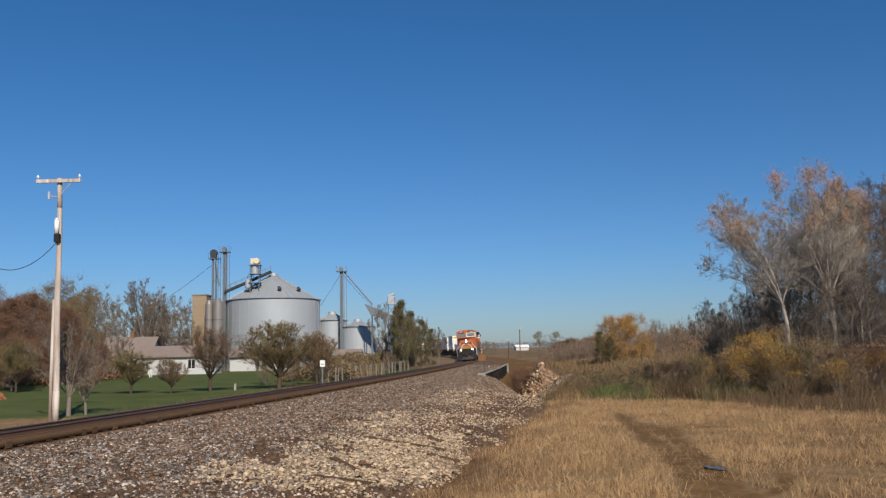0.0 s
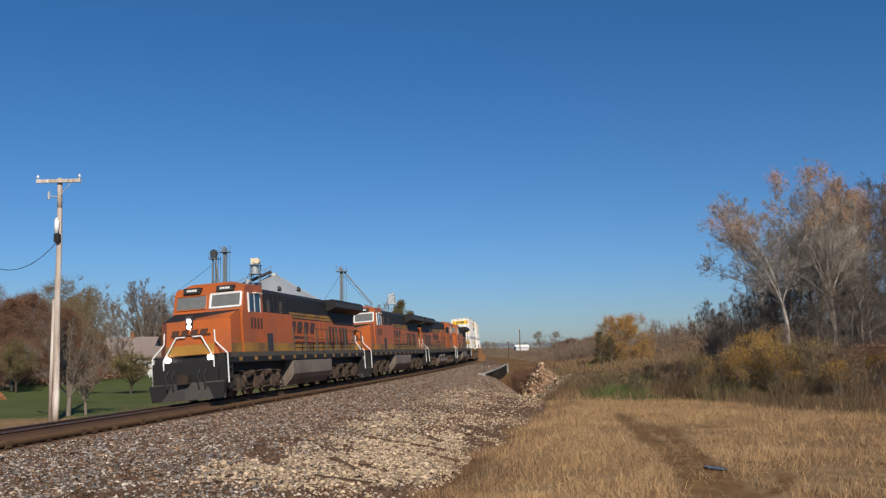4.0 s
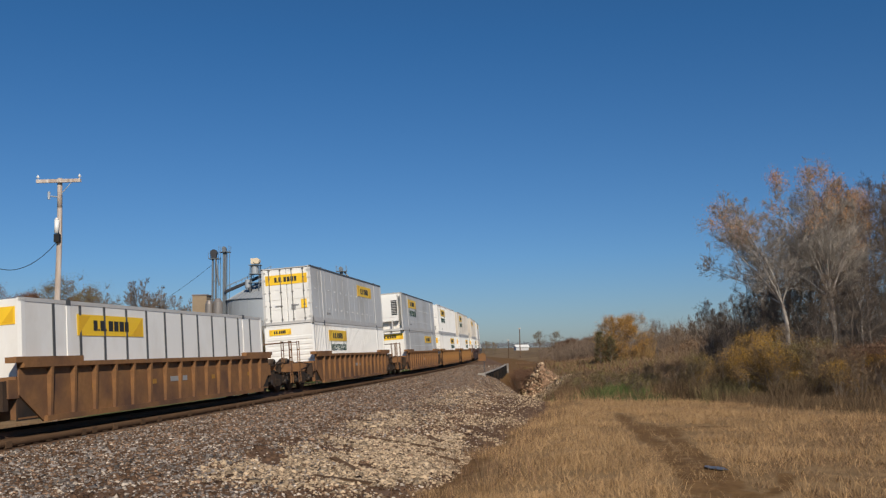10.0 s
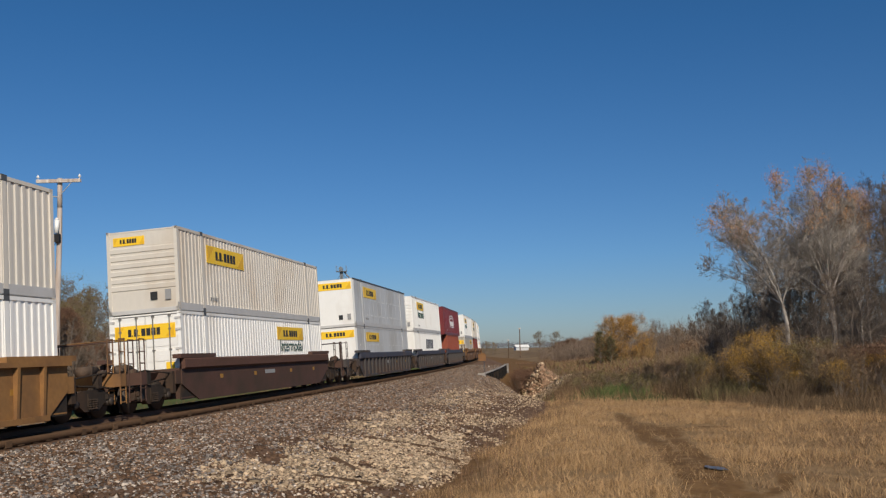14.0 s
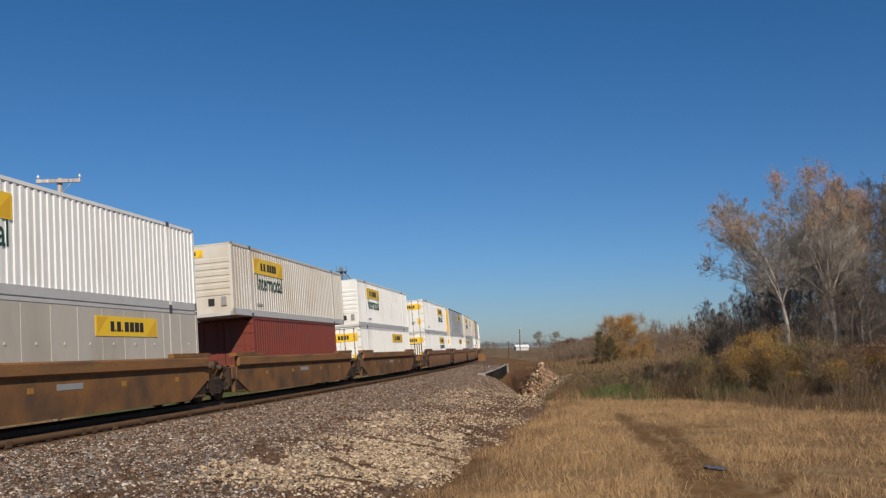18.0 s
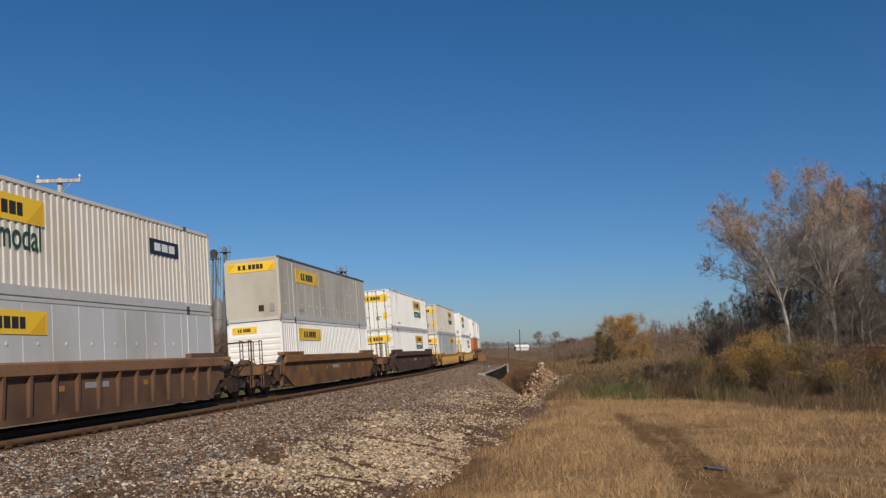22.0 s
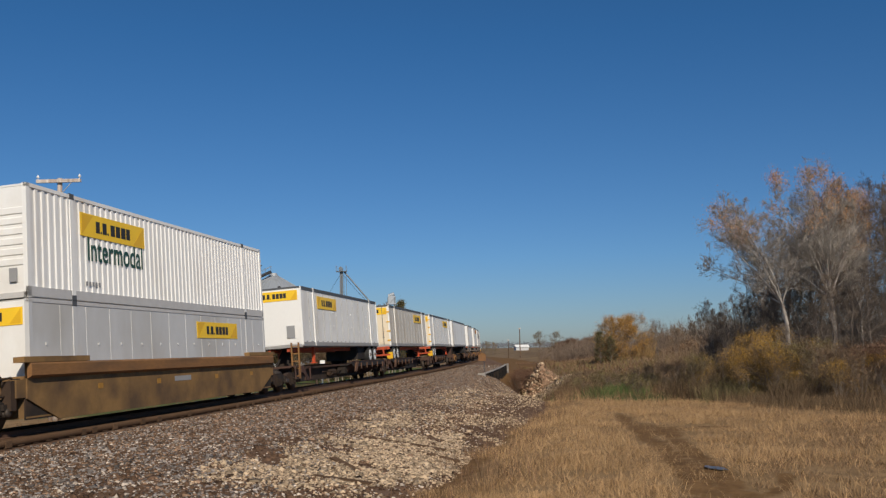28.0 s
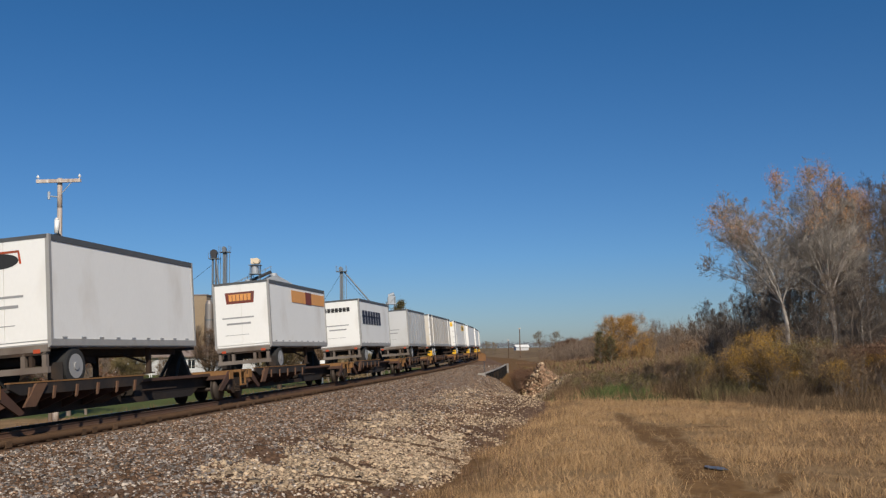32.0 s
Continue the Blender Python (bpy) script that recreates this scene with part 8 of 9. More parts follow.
def bucket_leg(x, y, h, label, w=0.55, head=1.4, round_head=True):
    c = thing("bucket_elevator", label, "elevator leg", "grain elevator legs")
    c.matrix_basis = pose(x, y, gz(x, y) - 0.05)
    for k in (-1, 1):
        part("casing", Shape().box(k * w / 2 - 0.13, k * w / 2 + 0.13, -0.2, 0.2, 0, h - head), LEG_STEEL, c)
    part("head", Shape().tube((-0.1, -0.35, h - 0.62), (-0.1, 0.35, h - 0.62), 0.62 if round_head else 0.34, 16).box(-0.55 if round_head else -0.38, 0.4 if round_head else 0.25, -0.34, 0.34, h - head - 0.15, h - 0.6), DARK_STEEL if round_head else LEG_STEEL, c)
    part("platform", Shape().box(-0.9, 0.9, -0.7, 0.7, h - head - 0.3, h - head - 0.22), LEG_STEEL, c)
    for px in (-0.87, 0.87):
        for py in (-0.67, 0.67):
            part("rail_post", shared("leg_rail_post", lambda s: s.box(-0.03, 0.03, -0.03, 0.03, 0, 1.0), LEG_STEEL), None, c).location = (px, py, h - head - 0.2)
    for z in np.arange(2.5, h - 3, 3.2):
        part("collar", shared(("leg_collar", w), lambda s: s.box(-w / 2 - 0.16, w / 2 + 0.16, -0.24, 0.24, 0, 0.14), LEG_STEEL), None, c).location = (0, 0, float(z))
    part("ladder_cage", Shape().box(w + 0.15, w + 0.22, -0.3, -0.2, 0.3, h - head).box(w + 0.55, w + 0.62, -0.3, -0.2, 0.3, h - head), LEG_STEEL, c)
    return c


bucket_leg(-39.9, 154, 20.9, "tall grey steel bucket elevator leg with a round head")
bucket_leg(-37.6, 152, 21.4, "slim grey steel bucket elevator leg", w=0.3, head=1.0, round_head=False)
bucket_leg(-18.0, 156, 17.9, "single grey steel elevator leg among small bins", w=0.3, head=0.9, round_head=False)


def pipe_thing(name, pts, r, label, category, material=LEG_STEEL):
    s = Shape()
    s.pipe([Vector(p) for p in pts], r, 8)
    return tagged(new(name, s.data(name, material)), label, category)


pipe_thing("spout_pipe", [(-39.6, 153.6, 18.2), (-38.9, 153.4, 13.5)], 0.16, "grey grain spout from the elevator head", "spout")
pipe_thing("spout_pipe", [(-17.6, 156, 15.8), (-12.6, 156.5, 9.8)], 0.13, "grey grain spout sloping down from the leg", "spout")
cable("guy_wire", (-39.9, 154, 17.5), (-56, 158, 8.0), 0.6, 0.03, "thin guy wire from the elevator leg")
cable("guy_wire", (-18.0, 156, 15.5), (-24.5, 158, 6.5), 0.3, 0.025, "thin guy wire from the elevator leg")
cable("guy_wire", (-18.0, 156, 15.5), (-11.2, 158, 8.0), 0.3, 0.025, "thin guy wire from the elevator leg")


def conveyor():
    c = thing("roof_conveyor", "dark inclined conveyor bridge to the bin's peak", "conveyor")
    a, b = Vector((-37.4, 151.5, 12.2)), Vector((BX, 153.2, 15.7))
    part("trough", Shape().pipe([a, b], 0.28, 6), DARK_STEEL, c)
    for side in (-0.45, 0.45):
        part("handrail", Shape().pipe([a + Vector((0, side, 0.9)), b + Vector((0, side, 0.9))], 0.05, 4), LEG_STEEL, c)
    for k in range(9):
        q = a.lerp(b, k / 8)
        part("upright", Shape().box(q.x - 0.04, q.x + 0.04, q.y - 0.5, q.y - 0.42, q.z, q.z + 0.95), LEG_STEEL, c)


conveyor()
hd = thing("distributor", "grey grain distributor on a steel frame with sunlight painted on its hood", "distributor")
hd.matrix_basis = pose(-31.9, 150.0, 11.9)
for px in (-0.75, 0.75):
    for py in (-0.6, 0.6):
        part("leg", shared("distributor_leg", lambda s: s.box(-0.07, 0.07, -0.07, 0.07, 0.0, 4.6), LEG_STEEL), None, hd).location = (px, py, 0)
for z in (1.6, 3.1, 4.6):
    part("platform", shared("distributor_platform", lambda s: s.box(-1.0, 1.0, -0.85, 0.85, 0, 0.09), LEG_STEEL), None, hd).location = (0, 0, z)
part("drum", Shape().tube((-0.1, 0, 3.2), (-0.1, 0, 4.4), 0.62, 14).tube((-0.1, 0, 4.4), (-0.1, 0, 4.75), 0.62, 14, 0.2), GALV, hd)
# the grey hood's warm sun reflection is painted as an all-over cream
part("hood", Shape().tube((0.3, -0.7, 5.35), (0.3, 0.6, 5.35), 0.5, 16).box(-0.7, 0.3, -0.5, 0.42, 4.85, 5.8), mat("sun_tinted_hood_paint", (0.75, 0.62, 0.45), 0.35), hd, "grey hood with warm sunlight put into its cream colour")
part("low_drum", Shape().tube((-1.2, -0.2, 0.9), (-1.2, -0.2, 2.2), 0.5, 12).tube((-1.2, -0.2, 0.5), (-1.2, -0.2, 0.9), 0.2, 12, 0.5), GALV, hd)

for x0, hh in ((-38.9, 11.6), (-37.45, 11.9)):
    c = thing("steel_silo", "tall brushed steel silo with banded joints", "silo", "steel silos")
    c.matrix_basis = pose(x0, 147.0, gz(x0, 147) - 0.05)
    part("shell", Shape().tube((0, 0, 0), (0, 0, hh - 0.6), 0.8 if hh > 11.8 else 0.62, 22), TANK_STEEL, c, smooth=False)
    part("cap", Shape().tube((0, 0, hh - 0.6), (0, 0, hh), 0.8 if hh > 11.8 else 0.62, 22, 0.35), TANK_STEEL, c)
    for z in (2.9, 5.6, 8.3):
        part("band", Shape().tube((0, 0, z), (0, 0, z + 0.14), 0.84 if hh > 11.8 else 0.66, 22), LEG_STEEL, c)
tb = thing("tan_elevator_house", "tall tan concrete elevator house", "building")
tb.matrix_basis = pose(-41.2, 151.0, gz(-42, 152) - 0.05)
part("wall", Shape().box(-1.2, 1.2, -1.5, 1.5, 0, 12.6), TAN_WALL, tb)
part("roof", Shape().box(-1.3, 1.3, -1.6, 1.6, 12.6, 12.8), ROOF_SHINGLE, tb)

pit = thing("loading_hopper", "dark inclined loading hopper on lattice legs", "hopper")
pit.matrix_basis = pose(-10.8, 150.0, gz(-10.8, 150))
part("trough", Shape().prism([(-2.6, 10.6), (2.4, 8.4), (2.4, 7.6), (-1.6, 8.7)], "y", -0.9, 0.9), LEG_STEEL, pit)
for x0, z1 in ((-1.4, 9.3), (1.8, 7.9)):
    for yy in (-0.7, 0.7):
        part("leg", Shape().box(x0 - 0.08, x0 + 0.08, yy - 0.08, yy + 0.08, 0, z1), LEG_STEEL, pit)
part("brace", Shape().tube((-1.4, -0.7, 1.0), (1.8, -0.7, 6.0), 0.06, 5).tube((1.8, -0.7, 1.0), (-1.4, -0.7, 6.0), 0.06, 5), LEG_STEEL, pit)
tower = thing("lattice_tower", "grey lattice tower with a cluttered top", "tower")
tower.matrix_basis = pose(-8.9, 150.0, gz(-8.9, 150))
for px in (-0.55, 0.55):
    for py in (-0.55, 0.55):
        part("leg", shared("lattice_leg", lambda s: s.box(-0.06, 0.06, -0.06, 0.06, 0, 11.6), LEG_STEEL), None, tower).location = (px, py, 0)
for k in range(8):
    part("brace", shared("lattice_brace", lambda s: (s.tube((-0.55, -0.55, 0), (0.55, -0.55, 1.4), 0.04, 4), s.tube((0.55, 0.55, 0), (-0.55, 0.55, 1.4), 0.04, 4)), LEG_STEEL), None, tower).location = (0, 0, 0.3 + k * 1.4)
part("head", Shape().box(-0.9, 0.9, -0.7, 0.7, 10.4, 10.6).box(-0.5, 0.7, -0.5, 0.5, 10.6, 11.8).tube((-0.5, 0, 11.8), (0.5, 0, 12.2), 0.3, 8), GALV, tower)


# ---- houses and sheds ----
def gable_house(x, y, w, d, eave, ridge, label, turn=0.0, windows=(), wall=None, roof=None, name="house", chimney=False):
    c = thing(name, label, "house")
    c.matrix_basis = pose(x, y, gz(x, y) - 0.1, 0, 0, turn)
    part("wall", Shape().prism([(-w / 2, 0), (w / 2, 0), (w / 2, eave), (-w / 2, eave)], "y", -d / 2, d / 2), wall or WHITE_SIDING, c)
    part("gable", Shape().prism([(-d / 2, eave), (d / 2, eave), (0, ridge - 0.1)], "x", -w / 2, w / 2), wall or WHITE_SIDING, c)
    t = 0.16
    for sg in (-1, 1):
        r = part("roof", Shape().add([(-w / 2 - 0.4, sg * (d / 2 + 0.5), eave - 0.28), (w / 2 + 0.4, sg * (d / 2 + 0.5), eave - 0.28), (w / 2 + 0.4, 0, ridge), (-w / 2 - 0.4, 0, ridge),
                               (-w / 2 - 0.4, sg * (d / 2 + 0.5), eave - 0.28 + t), (w / 2 + 0.4, sg * (d / 2 + 0.5), eave - 0.28 + t), (w / 2 + 0.4, 0, ridge + t), (-w / 2 - 0.4, 0, ridge + t)],
                              [(0, 1, 2, 3), (4, 7, 6, 5), (0, 4, 5, 1), (1, 5, 6, 2), (3, 2, 6, 7), (0, 3, 7, 4)]), roof or ROOF_SHINGLE, c)
    for wx, ww, wz0, wz1 in windows:
        q = part("window", Shape().box(wx - ww / 2, wx + ww / 2, -d / 2 - 0.02, -d / 2 + 0.05, wz0, wz1), GLASS_DARK, c, "dark window")
        part("frame", Shape().box(wx - ww / 2 - 0.08, wx + ww / 2 + 0.08, -d / 2 - 0.04, -d / 2 + 0.02, wz1, wz1 + 0.1).box(wx - ww / 2 - 0.08, wx + ww / 2 + 0.08, -d / 2 - 0.06, -d / 2 + 0.02, wz0 - 0.1, wz0).box(wx - 0.03, wx + 0.03, -d / 2 - 0.035, -d / 2, wz0, wz1), RAIL_WHITE, q)
    if chimney:
        part("chimney", Shape().box(-0.3, 0.3, -0.3, 0.3, ridge - 0.5, ridge + 0.9), WELL_RUST, c)
    return c


gable_house(-44.8, 128, 6.5, 7.0, 2.9, 5.3, "white sided house with a faded brown roof", 4, [(-2.0, 1.0, 1.0, 2.2), (1.0, 1.0, 1.0, 2.2)], chimney=True)
gable_house(-37.0, 125, 10.5, 4.6, 2.75, 3.9, "long low white house wing with a shingled roof", 4, [(-4.2, 0.8, 1.0, 2.1), (-1.6, 0.55, 1.3, 2.1), (-0.8, 0.55, 1.3, 2.1), (2.0, 0.9, 0.9, 2.1), (4.2, 0.9, 0.9, 2.1)])
gable_house(-25.8, 138, 5.0, 4.0, 2.3, 3.2, "small white shed below the bin", 0, [(-1.2, 0.8, 0.9, 1.7)], name="shed")
gable_house(-31.0, 139, 4.0, 4.0, 2.5, 3.4, "small pale shed beside the bin", 0, [], name="shed")
gable_house(-15.6, 146, 3.4, 3.0, 2.2, 3.0, "small pale elevator office among the bins", 0, [(-0.8, 0.7, 0.9, 1.7), (0.8, 0.7, 0.9, 1.7)], name="shed")
gable_house(47.0, 550, 8.0, 5.0, 2.3, 3.4, "white barn far across the fields", 10, [], roof=PAINT_WHITE, name="barn")


def porch_swing(x, y):
    c = thing("swing_frame", "white wooden swing frame on the lawn", "swing frame")
    c.matrix_basis = pose(x, y, gz(x, y) - 0.03)
    for px in (-0.65, 0.65):
        part("leg", shared("swing_leg", lambda s: (s.tube((0, -0.4, 0), (0, 0, 1.7), 0.06, 6), s.tube((0, 0.4, 0), (0, 0, 1.7), 0.06, 6)), RAIL_WHITE), None, c).location = (px, 0, 0)
    part("beam", Shape().box(-0.8, 0.8, -0.08, 0.08, 1.65, 1.85), RAIL_WHITE, c)
    part("roof_slat", Shape().box(-0.85, 0.85, -0.5, 0.5, 1.86, 1.92), RAIL_WHITE, c)
    part("seat", Shape().box(-0.5, 0.5, -0.2, 0.2, 0.5, 0.56).box(-0.5, 0.5, 0.18, 0.22, 0.56, 1.0), RAIL_WHITE, c)


porch_swing(-36.2, 108.0)


# ---- lawn things ----
def marker_post(x, y, h, w, label, material=RIM_WHITE, board=None):
    c = thing("marker_post", label, "post")
    c.matrix_basis = pose(x, y, gz(x, y) - 0.05)
    part("post", Shape().box(-w / 2, w / 2, -w / 2, w / 2, 0, h), material, c)
    part("cap", Shape().prism([(-w / 2, h), (w / 2, h), (0, h + w * 0.5)], "y", -w / 2, w / 2), material, c)
    if board:
        part("board", Shape().box(-board / 2, board / 2, -w / 2 - 0.03, -w / 2, h - board * 1.3, h), RIM_WHITE, c, "white sign board")
        part("board_mark", Shape().box(-board * 0.3, board * 0.3, -w / 2 - 0.036, -w / 2 - 0.03, h - board * 0.9, h - board * 0.7), INK_GREY, c)


marker_post(-15.6, 66.5, 0.5, 0.14, "short pale grey marker post on the lawn", CONCRETE)
marker_post(-9.6, 70.0, 2.1, 0.1, "white sign board on a thin post", LEG_STEEL, 0.38)
for i in range(26):
    s_post = 74 + i * 1.9
    q = beside(s_post, -7.2 - 0.2 * math.sin(i * 1.7))
    f = thing("fence_post", "weathered grey wooden fence post in the brush", "fence post", "fence posts along the line")
    f.matrix_basis = pose(q.x, q.y, gz(q.x, q.y) - 0.08, 2.5 * math.sin(i * 2.1), 3 * math.cos(i * 1.3), 20 * i)
    part("post", shared("fence_post", lambda s: (s.tube((0, 0, 0), (0, 0, 1.35), 0.065, 7, 0.055), s.tube((0, 0, 1.35), (0, 0, 1.39), 0.065, 7, 0.03)), mat("bleached_fence_wood", (0.25, 0.21, 0.17), 0.95, var=0.3)), None, f)
for i in range(3):
    s = Shape()
    s.pipe([beside(74 + k * 1.9, -7.2, gz(*beside(74 + k * 1.9, -7.2).xy) + 0.45 + i * 0.4) for k in range(26)], 0.012, 4)
    tagged(new("fence_wire", s.data("fence_wire", LEG_STEEL)), "thin strand of fence wire along the posts", "wire", "fence wires")
pile = np.random.default_rng(14)
a_, q_ = pile.uniform(0, 2 * math.pi, 5000), pile.random(5000) ** 0.5
heap_pts = np.stack([-31.0 + 1.0 * q_ * np.cos(a_), 61.0 + 0.8 * q_ * np.sin(a_), gz(-31, 61) + 0.85 * (1 - q_ ** 2) * pile.uniform(0.7, 1.0, 5000)], 1)

# ---- planting: lawn and yard ----
tagged(new("leaf_pile", leaf_mesh(heap_pts, 9000, 0.06, 0.03, mat("dry_orange_leaf_litter", (0.42, 0.19, 0.09), 0.9, island=0.35), "leaf_pile", 3)), "heap of dry orange-brown leaves on the lawn", "leaf pile", kind="stuff")
LAWN = "autumn lawn trees"
plant("lawn_tree", -22.9, 65.2, 3.0, "small round olive-leaved lawn tree", group=LAWN, turn=40, wide=1.45)
plant("lawn_bare", -19.6, 64.0, 2.3, "small thin half-bare lawn tree", group=LAWN, turn=10, wide=1.3)
plant("lawn_bare", -17.2, 65.6, 4.5, "half-bare brown lawn tree", group=LAWN, turn=130, wide=1.3)
plant("round_shrub", -12.6, 67.8, 5.0, "wide round twiggy tree on the lawn", group=LAWN, turn=70, wide=1.42)
plant("lawn_bare", -10.6, 74.0, 4.2, "half-bare brown tree behind the lawn", group=LAWN, turn=200, wide=1.2)
plant("lawn_bare", -26.5, 67.0, 1.8, "small dark shrub on the lawn", group=LAWN, turn=220)
plant("rust_tree", -41.5, 108.0, 3.8, "dark red small tree by the house", group=LAWN, turn=20)
plant("bare_round", -17.9, 42.6, 4.6, "bare dark twiggy sapling beside the utility pole", name="sapling", turn=80, wide=1.1)
plant("bare_round", -17.3, 43.2, 3.2, "bare twiggy sapling beside the utility pole", name="sapling", turn=200, wide=1.0)
for x, y, k, h, t in [(-39.0, 79, "rust_tree", 6.2, 15), (-37.6, 88, "rust_tree", 7.2, 75), (-42.0, 90, "rust_tree", 8.8, 140), (-36.8, 76, "rust_tree", 4.6, 230), (-34.5, 72, "lawn_tree", 4.0, 290), (-47, 86, "rust_tree", 10.6, 0), (-41, 84, "rust_tree", 8.0, 60), (-52, 98, "rust_tree", 11.5, 120), (-44.5, 78, "rust_tree", 5.5, 200), (-38.5, 72, "lawn_tree", 4.0, 30), (-43, 96, "olive_tree", 9.0, 150),
                      (-47.5, 112, "olive_tree", 12.5, 10), (-52, 132, "olive_tree", 13, 20), (-48, 142, "bare_round", 14.8, 90), (-55.5, 140, "bare_round", 13.0, 200), (-42.0, 141, "bare_round", 10.0, 30), (-57, 145, "olive_tree", 12.0, 40), (-53, 158, "bare_round", 14.0, 250), (-63, 150, "rust_tree", 12, 70),
                      (-50.0, 160, "bare_round", 13.6, 200), (-54.5, 168, "bare_round", 14.5, 100), (-46.5, 165, "bare_round", 10.0, 300), (-44.0, 158, "bare_round", 9.0, 350), (-66, 118, "rust_tree", 12, 33), (-60, 104, "rust_tree", 11, 210), (-70, 135, "olive_tree", 13, 77), (-56, 84, "rust_tree", 9, 260)]:
    plant(k, x, y, h, {"rust_tree": "rust-brown leafed autumn tree behind the lawn", "olive_tree": "thin olive-leaved autumn tree behind the lawn", "bare_round": "bare grey spreading tree behind the house", "lawn_tree": "low olive-leaved tree at the lawn's edge"}[k], group="yard trees", turn=t)
plant("cedar", -5.9, 122, 9.3, "dark olive cedar beside the track", group="cedars", turn=30, wide=0.75)
plant("cedar", -6.6, 126, 8.6, "dark olive cedar beside the track", group="cedars", turn=140, wide=0.75)
plant("cedar", -3.6, 138, 7.2, "dark green cedar beside the track", group="cedars", turn=250, wide=0.8)
plant("cedar", -5.5, 146, 8.8, "dark green cedar beside the track", group="cedars", turn=20, wide=0.8)
plant("bare_round", -8.6, 130, 9.6, "bare grey tree before the hopper", group="yard trees", turn=60, wide=0.7)
plant("bare_round", -5.0, 150, 8.5, "bare grey tree behind the cedars", group="yard trees", turn=190, wide=0.8)
plant("lawn_bare", -16.0, 112, 4.5, "half-bare shrub before the small bins", group="yard trees", turn=15, wide=1.3)

plant("cedar", -2.3, 150, 6.0, "dark green cedar beside the track", group="cedars", turn=100, wide=0.9)
plant("bare_round", -1.2, 158, 6.5, "bare grey tree behind the cedars", group="yard trees", turn=10, wide=0.8)
plant("cedar", -6.5, 170, 8.0, "dark green cedar beside the track", group="cedars", turn=200, wide=1.0)
plant("brush", -45.5, 118, 4.6, "twiggy bush before the house", "bush", "bush", 30, "yard trees", 1.0)
plant("bare_round", -42.8, 117, 7.0, "bare grey tree before the house", group="yard trees", turn=75, wide=0.8)
plant("olive_brush", -47.6, 116, 3.8, "olive bush before the house", "bush", "bush", 140, "yard trees", 1.1)
plant("brush", -35.5, 112, 2.6, "twiggy bush before the house", "bush", "bush", 250, "yard trees", 1.2)
rs = random.Random(5)
for sb, lb, hb in [(108, 8.2, 2.9), (110, 9.2, 2.8), (106, 9.0, 2.7), (112, 8.4, 2.6), (104, 8.0, 2.6), (109, 10.2, 2.4)]:
    q = beside(sb, lb)
    plant('red_brush', q.x, q.y, hb, 'rust-brown dead bush in the creek cut', 'bush', 'bush', sb * 40, 'creek bushes', 1.1)
for i in range(40):
    s_b = 76 + i * 2.1
    q = beside(s_b, -8.4 - rs.random() * 6.0)
    plant(rs.choice(("brush", "brush", "olive_brush")), q.x, q.y, rs.uniform(1.6, 3.0), "tangled brown brush along the fence", "bush", "bush", rs.uniform(0, 360), "brush along the fence", 1.2)

# ---- planting: field side ----
WOOD = "trees at the field's edge"
plant("cottonwood", 20.05, 46.0, 12.0, "tall pale-barked cottonwood with last orange leaves", group=WOOD)
plant("leaning_cottonwood", 17.75, 46.0, 10.5, "leaning pale-barked cottonwood with last orange leaves", group=WOOD)
for x, y, h, t in [(15.6, 50.0, 4.6, 10), (16.6, 51.5, 5.6, 95), (17.4, 49.0, 5.2, 190), (18.4, 50.5, 7.0, 260), (16.2, 54.0, 5.4, 330), (18.9, 48.2, 7.6, 150), (19.4, 49.6, 8.6, 40), (20.8, 48.4, 9.0, 310), (21.4, 47.2, 9.4, 220), (18.0, 52.8, 6.8, 70), (18.7, 44.6, 4.8, 120), (19.5, 44.9, 6.2, 30), (21.0, 44.4, 6.6, 280), (17.2, 44.8, 3.8, 200), (22.4, 43.4, 6.0, 350)]:
    plant("bare_slim" if t % 20 else "bare_tall", x, y, h, "bare grey young tree at the wood's edge", group=WOOD, turn=t, wide=1.25)
plant("cottonwood", 21.5, 48.6, 10.8, "slim pale-barked cottonwood deeper in the wood", group=WOOD, turn=200, wide=0.62)
plant("cottonwood", 23.2, 49.6, 11.2, "slim pale-barked cottonwood deeper in the wood", group=WOOD, turn=75, wide=0.6)
for x, y, h, k, t in [(16.6, 43.6, 2.9, "olive_brush", 20), (17.5, 43.4, 3.0, "brush", 110), (18.3, 43.9, 3.0, "olive_brush", 240), (19.3, 43.2, 2.6, "brush", 300), (20.2, 43.6, 2.8, "brush", 60), (21.2, 42.8, 2.6, "olive_brush", 170), (22.2, 42.0, 3.2, "red_brush", 10), (23.4, 41.2, 3.2, "red_brush", 130)]:
    plant(k, x, y, h, {"brush": "tall twiggy brown brush before the cottonwoods", "olive_brush": "tall olive-leaved brush before the cottonwoods", "red_brush": "tall rust-leaved brush at the wood's edge"}[k], "bush", "bush", t, "brush at the field's edge", 1.15)
plant("bare_tall", 21.9, 49.5, 11.4, "bare grey tree beside the cottonwoods", group=WOOD, turn=140)
plant("bare_slim", 23.4, 51.0, 11.6, "bare grey tree beside the cottonwoods", group=WOOD, turn=215)
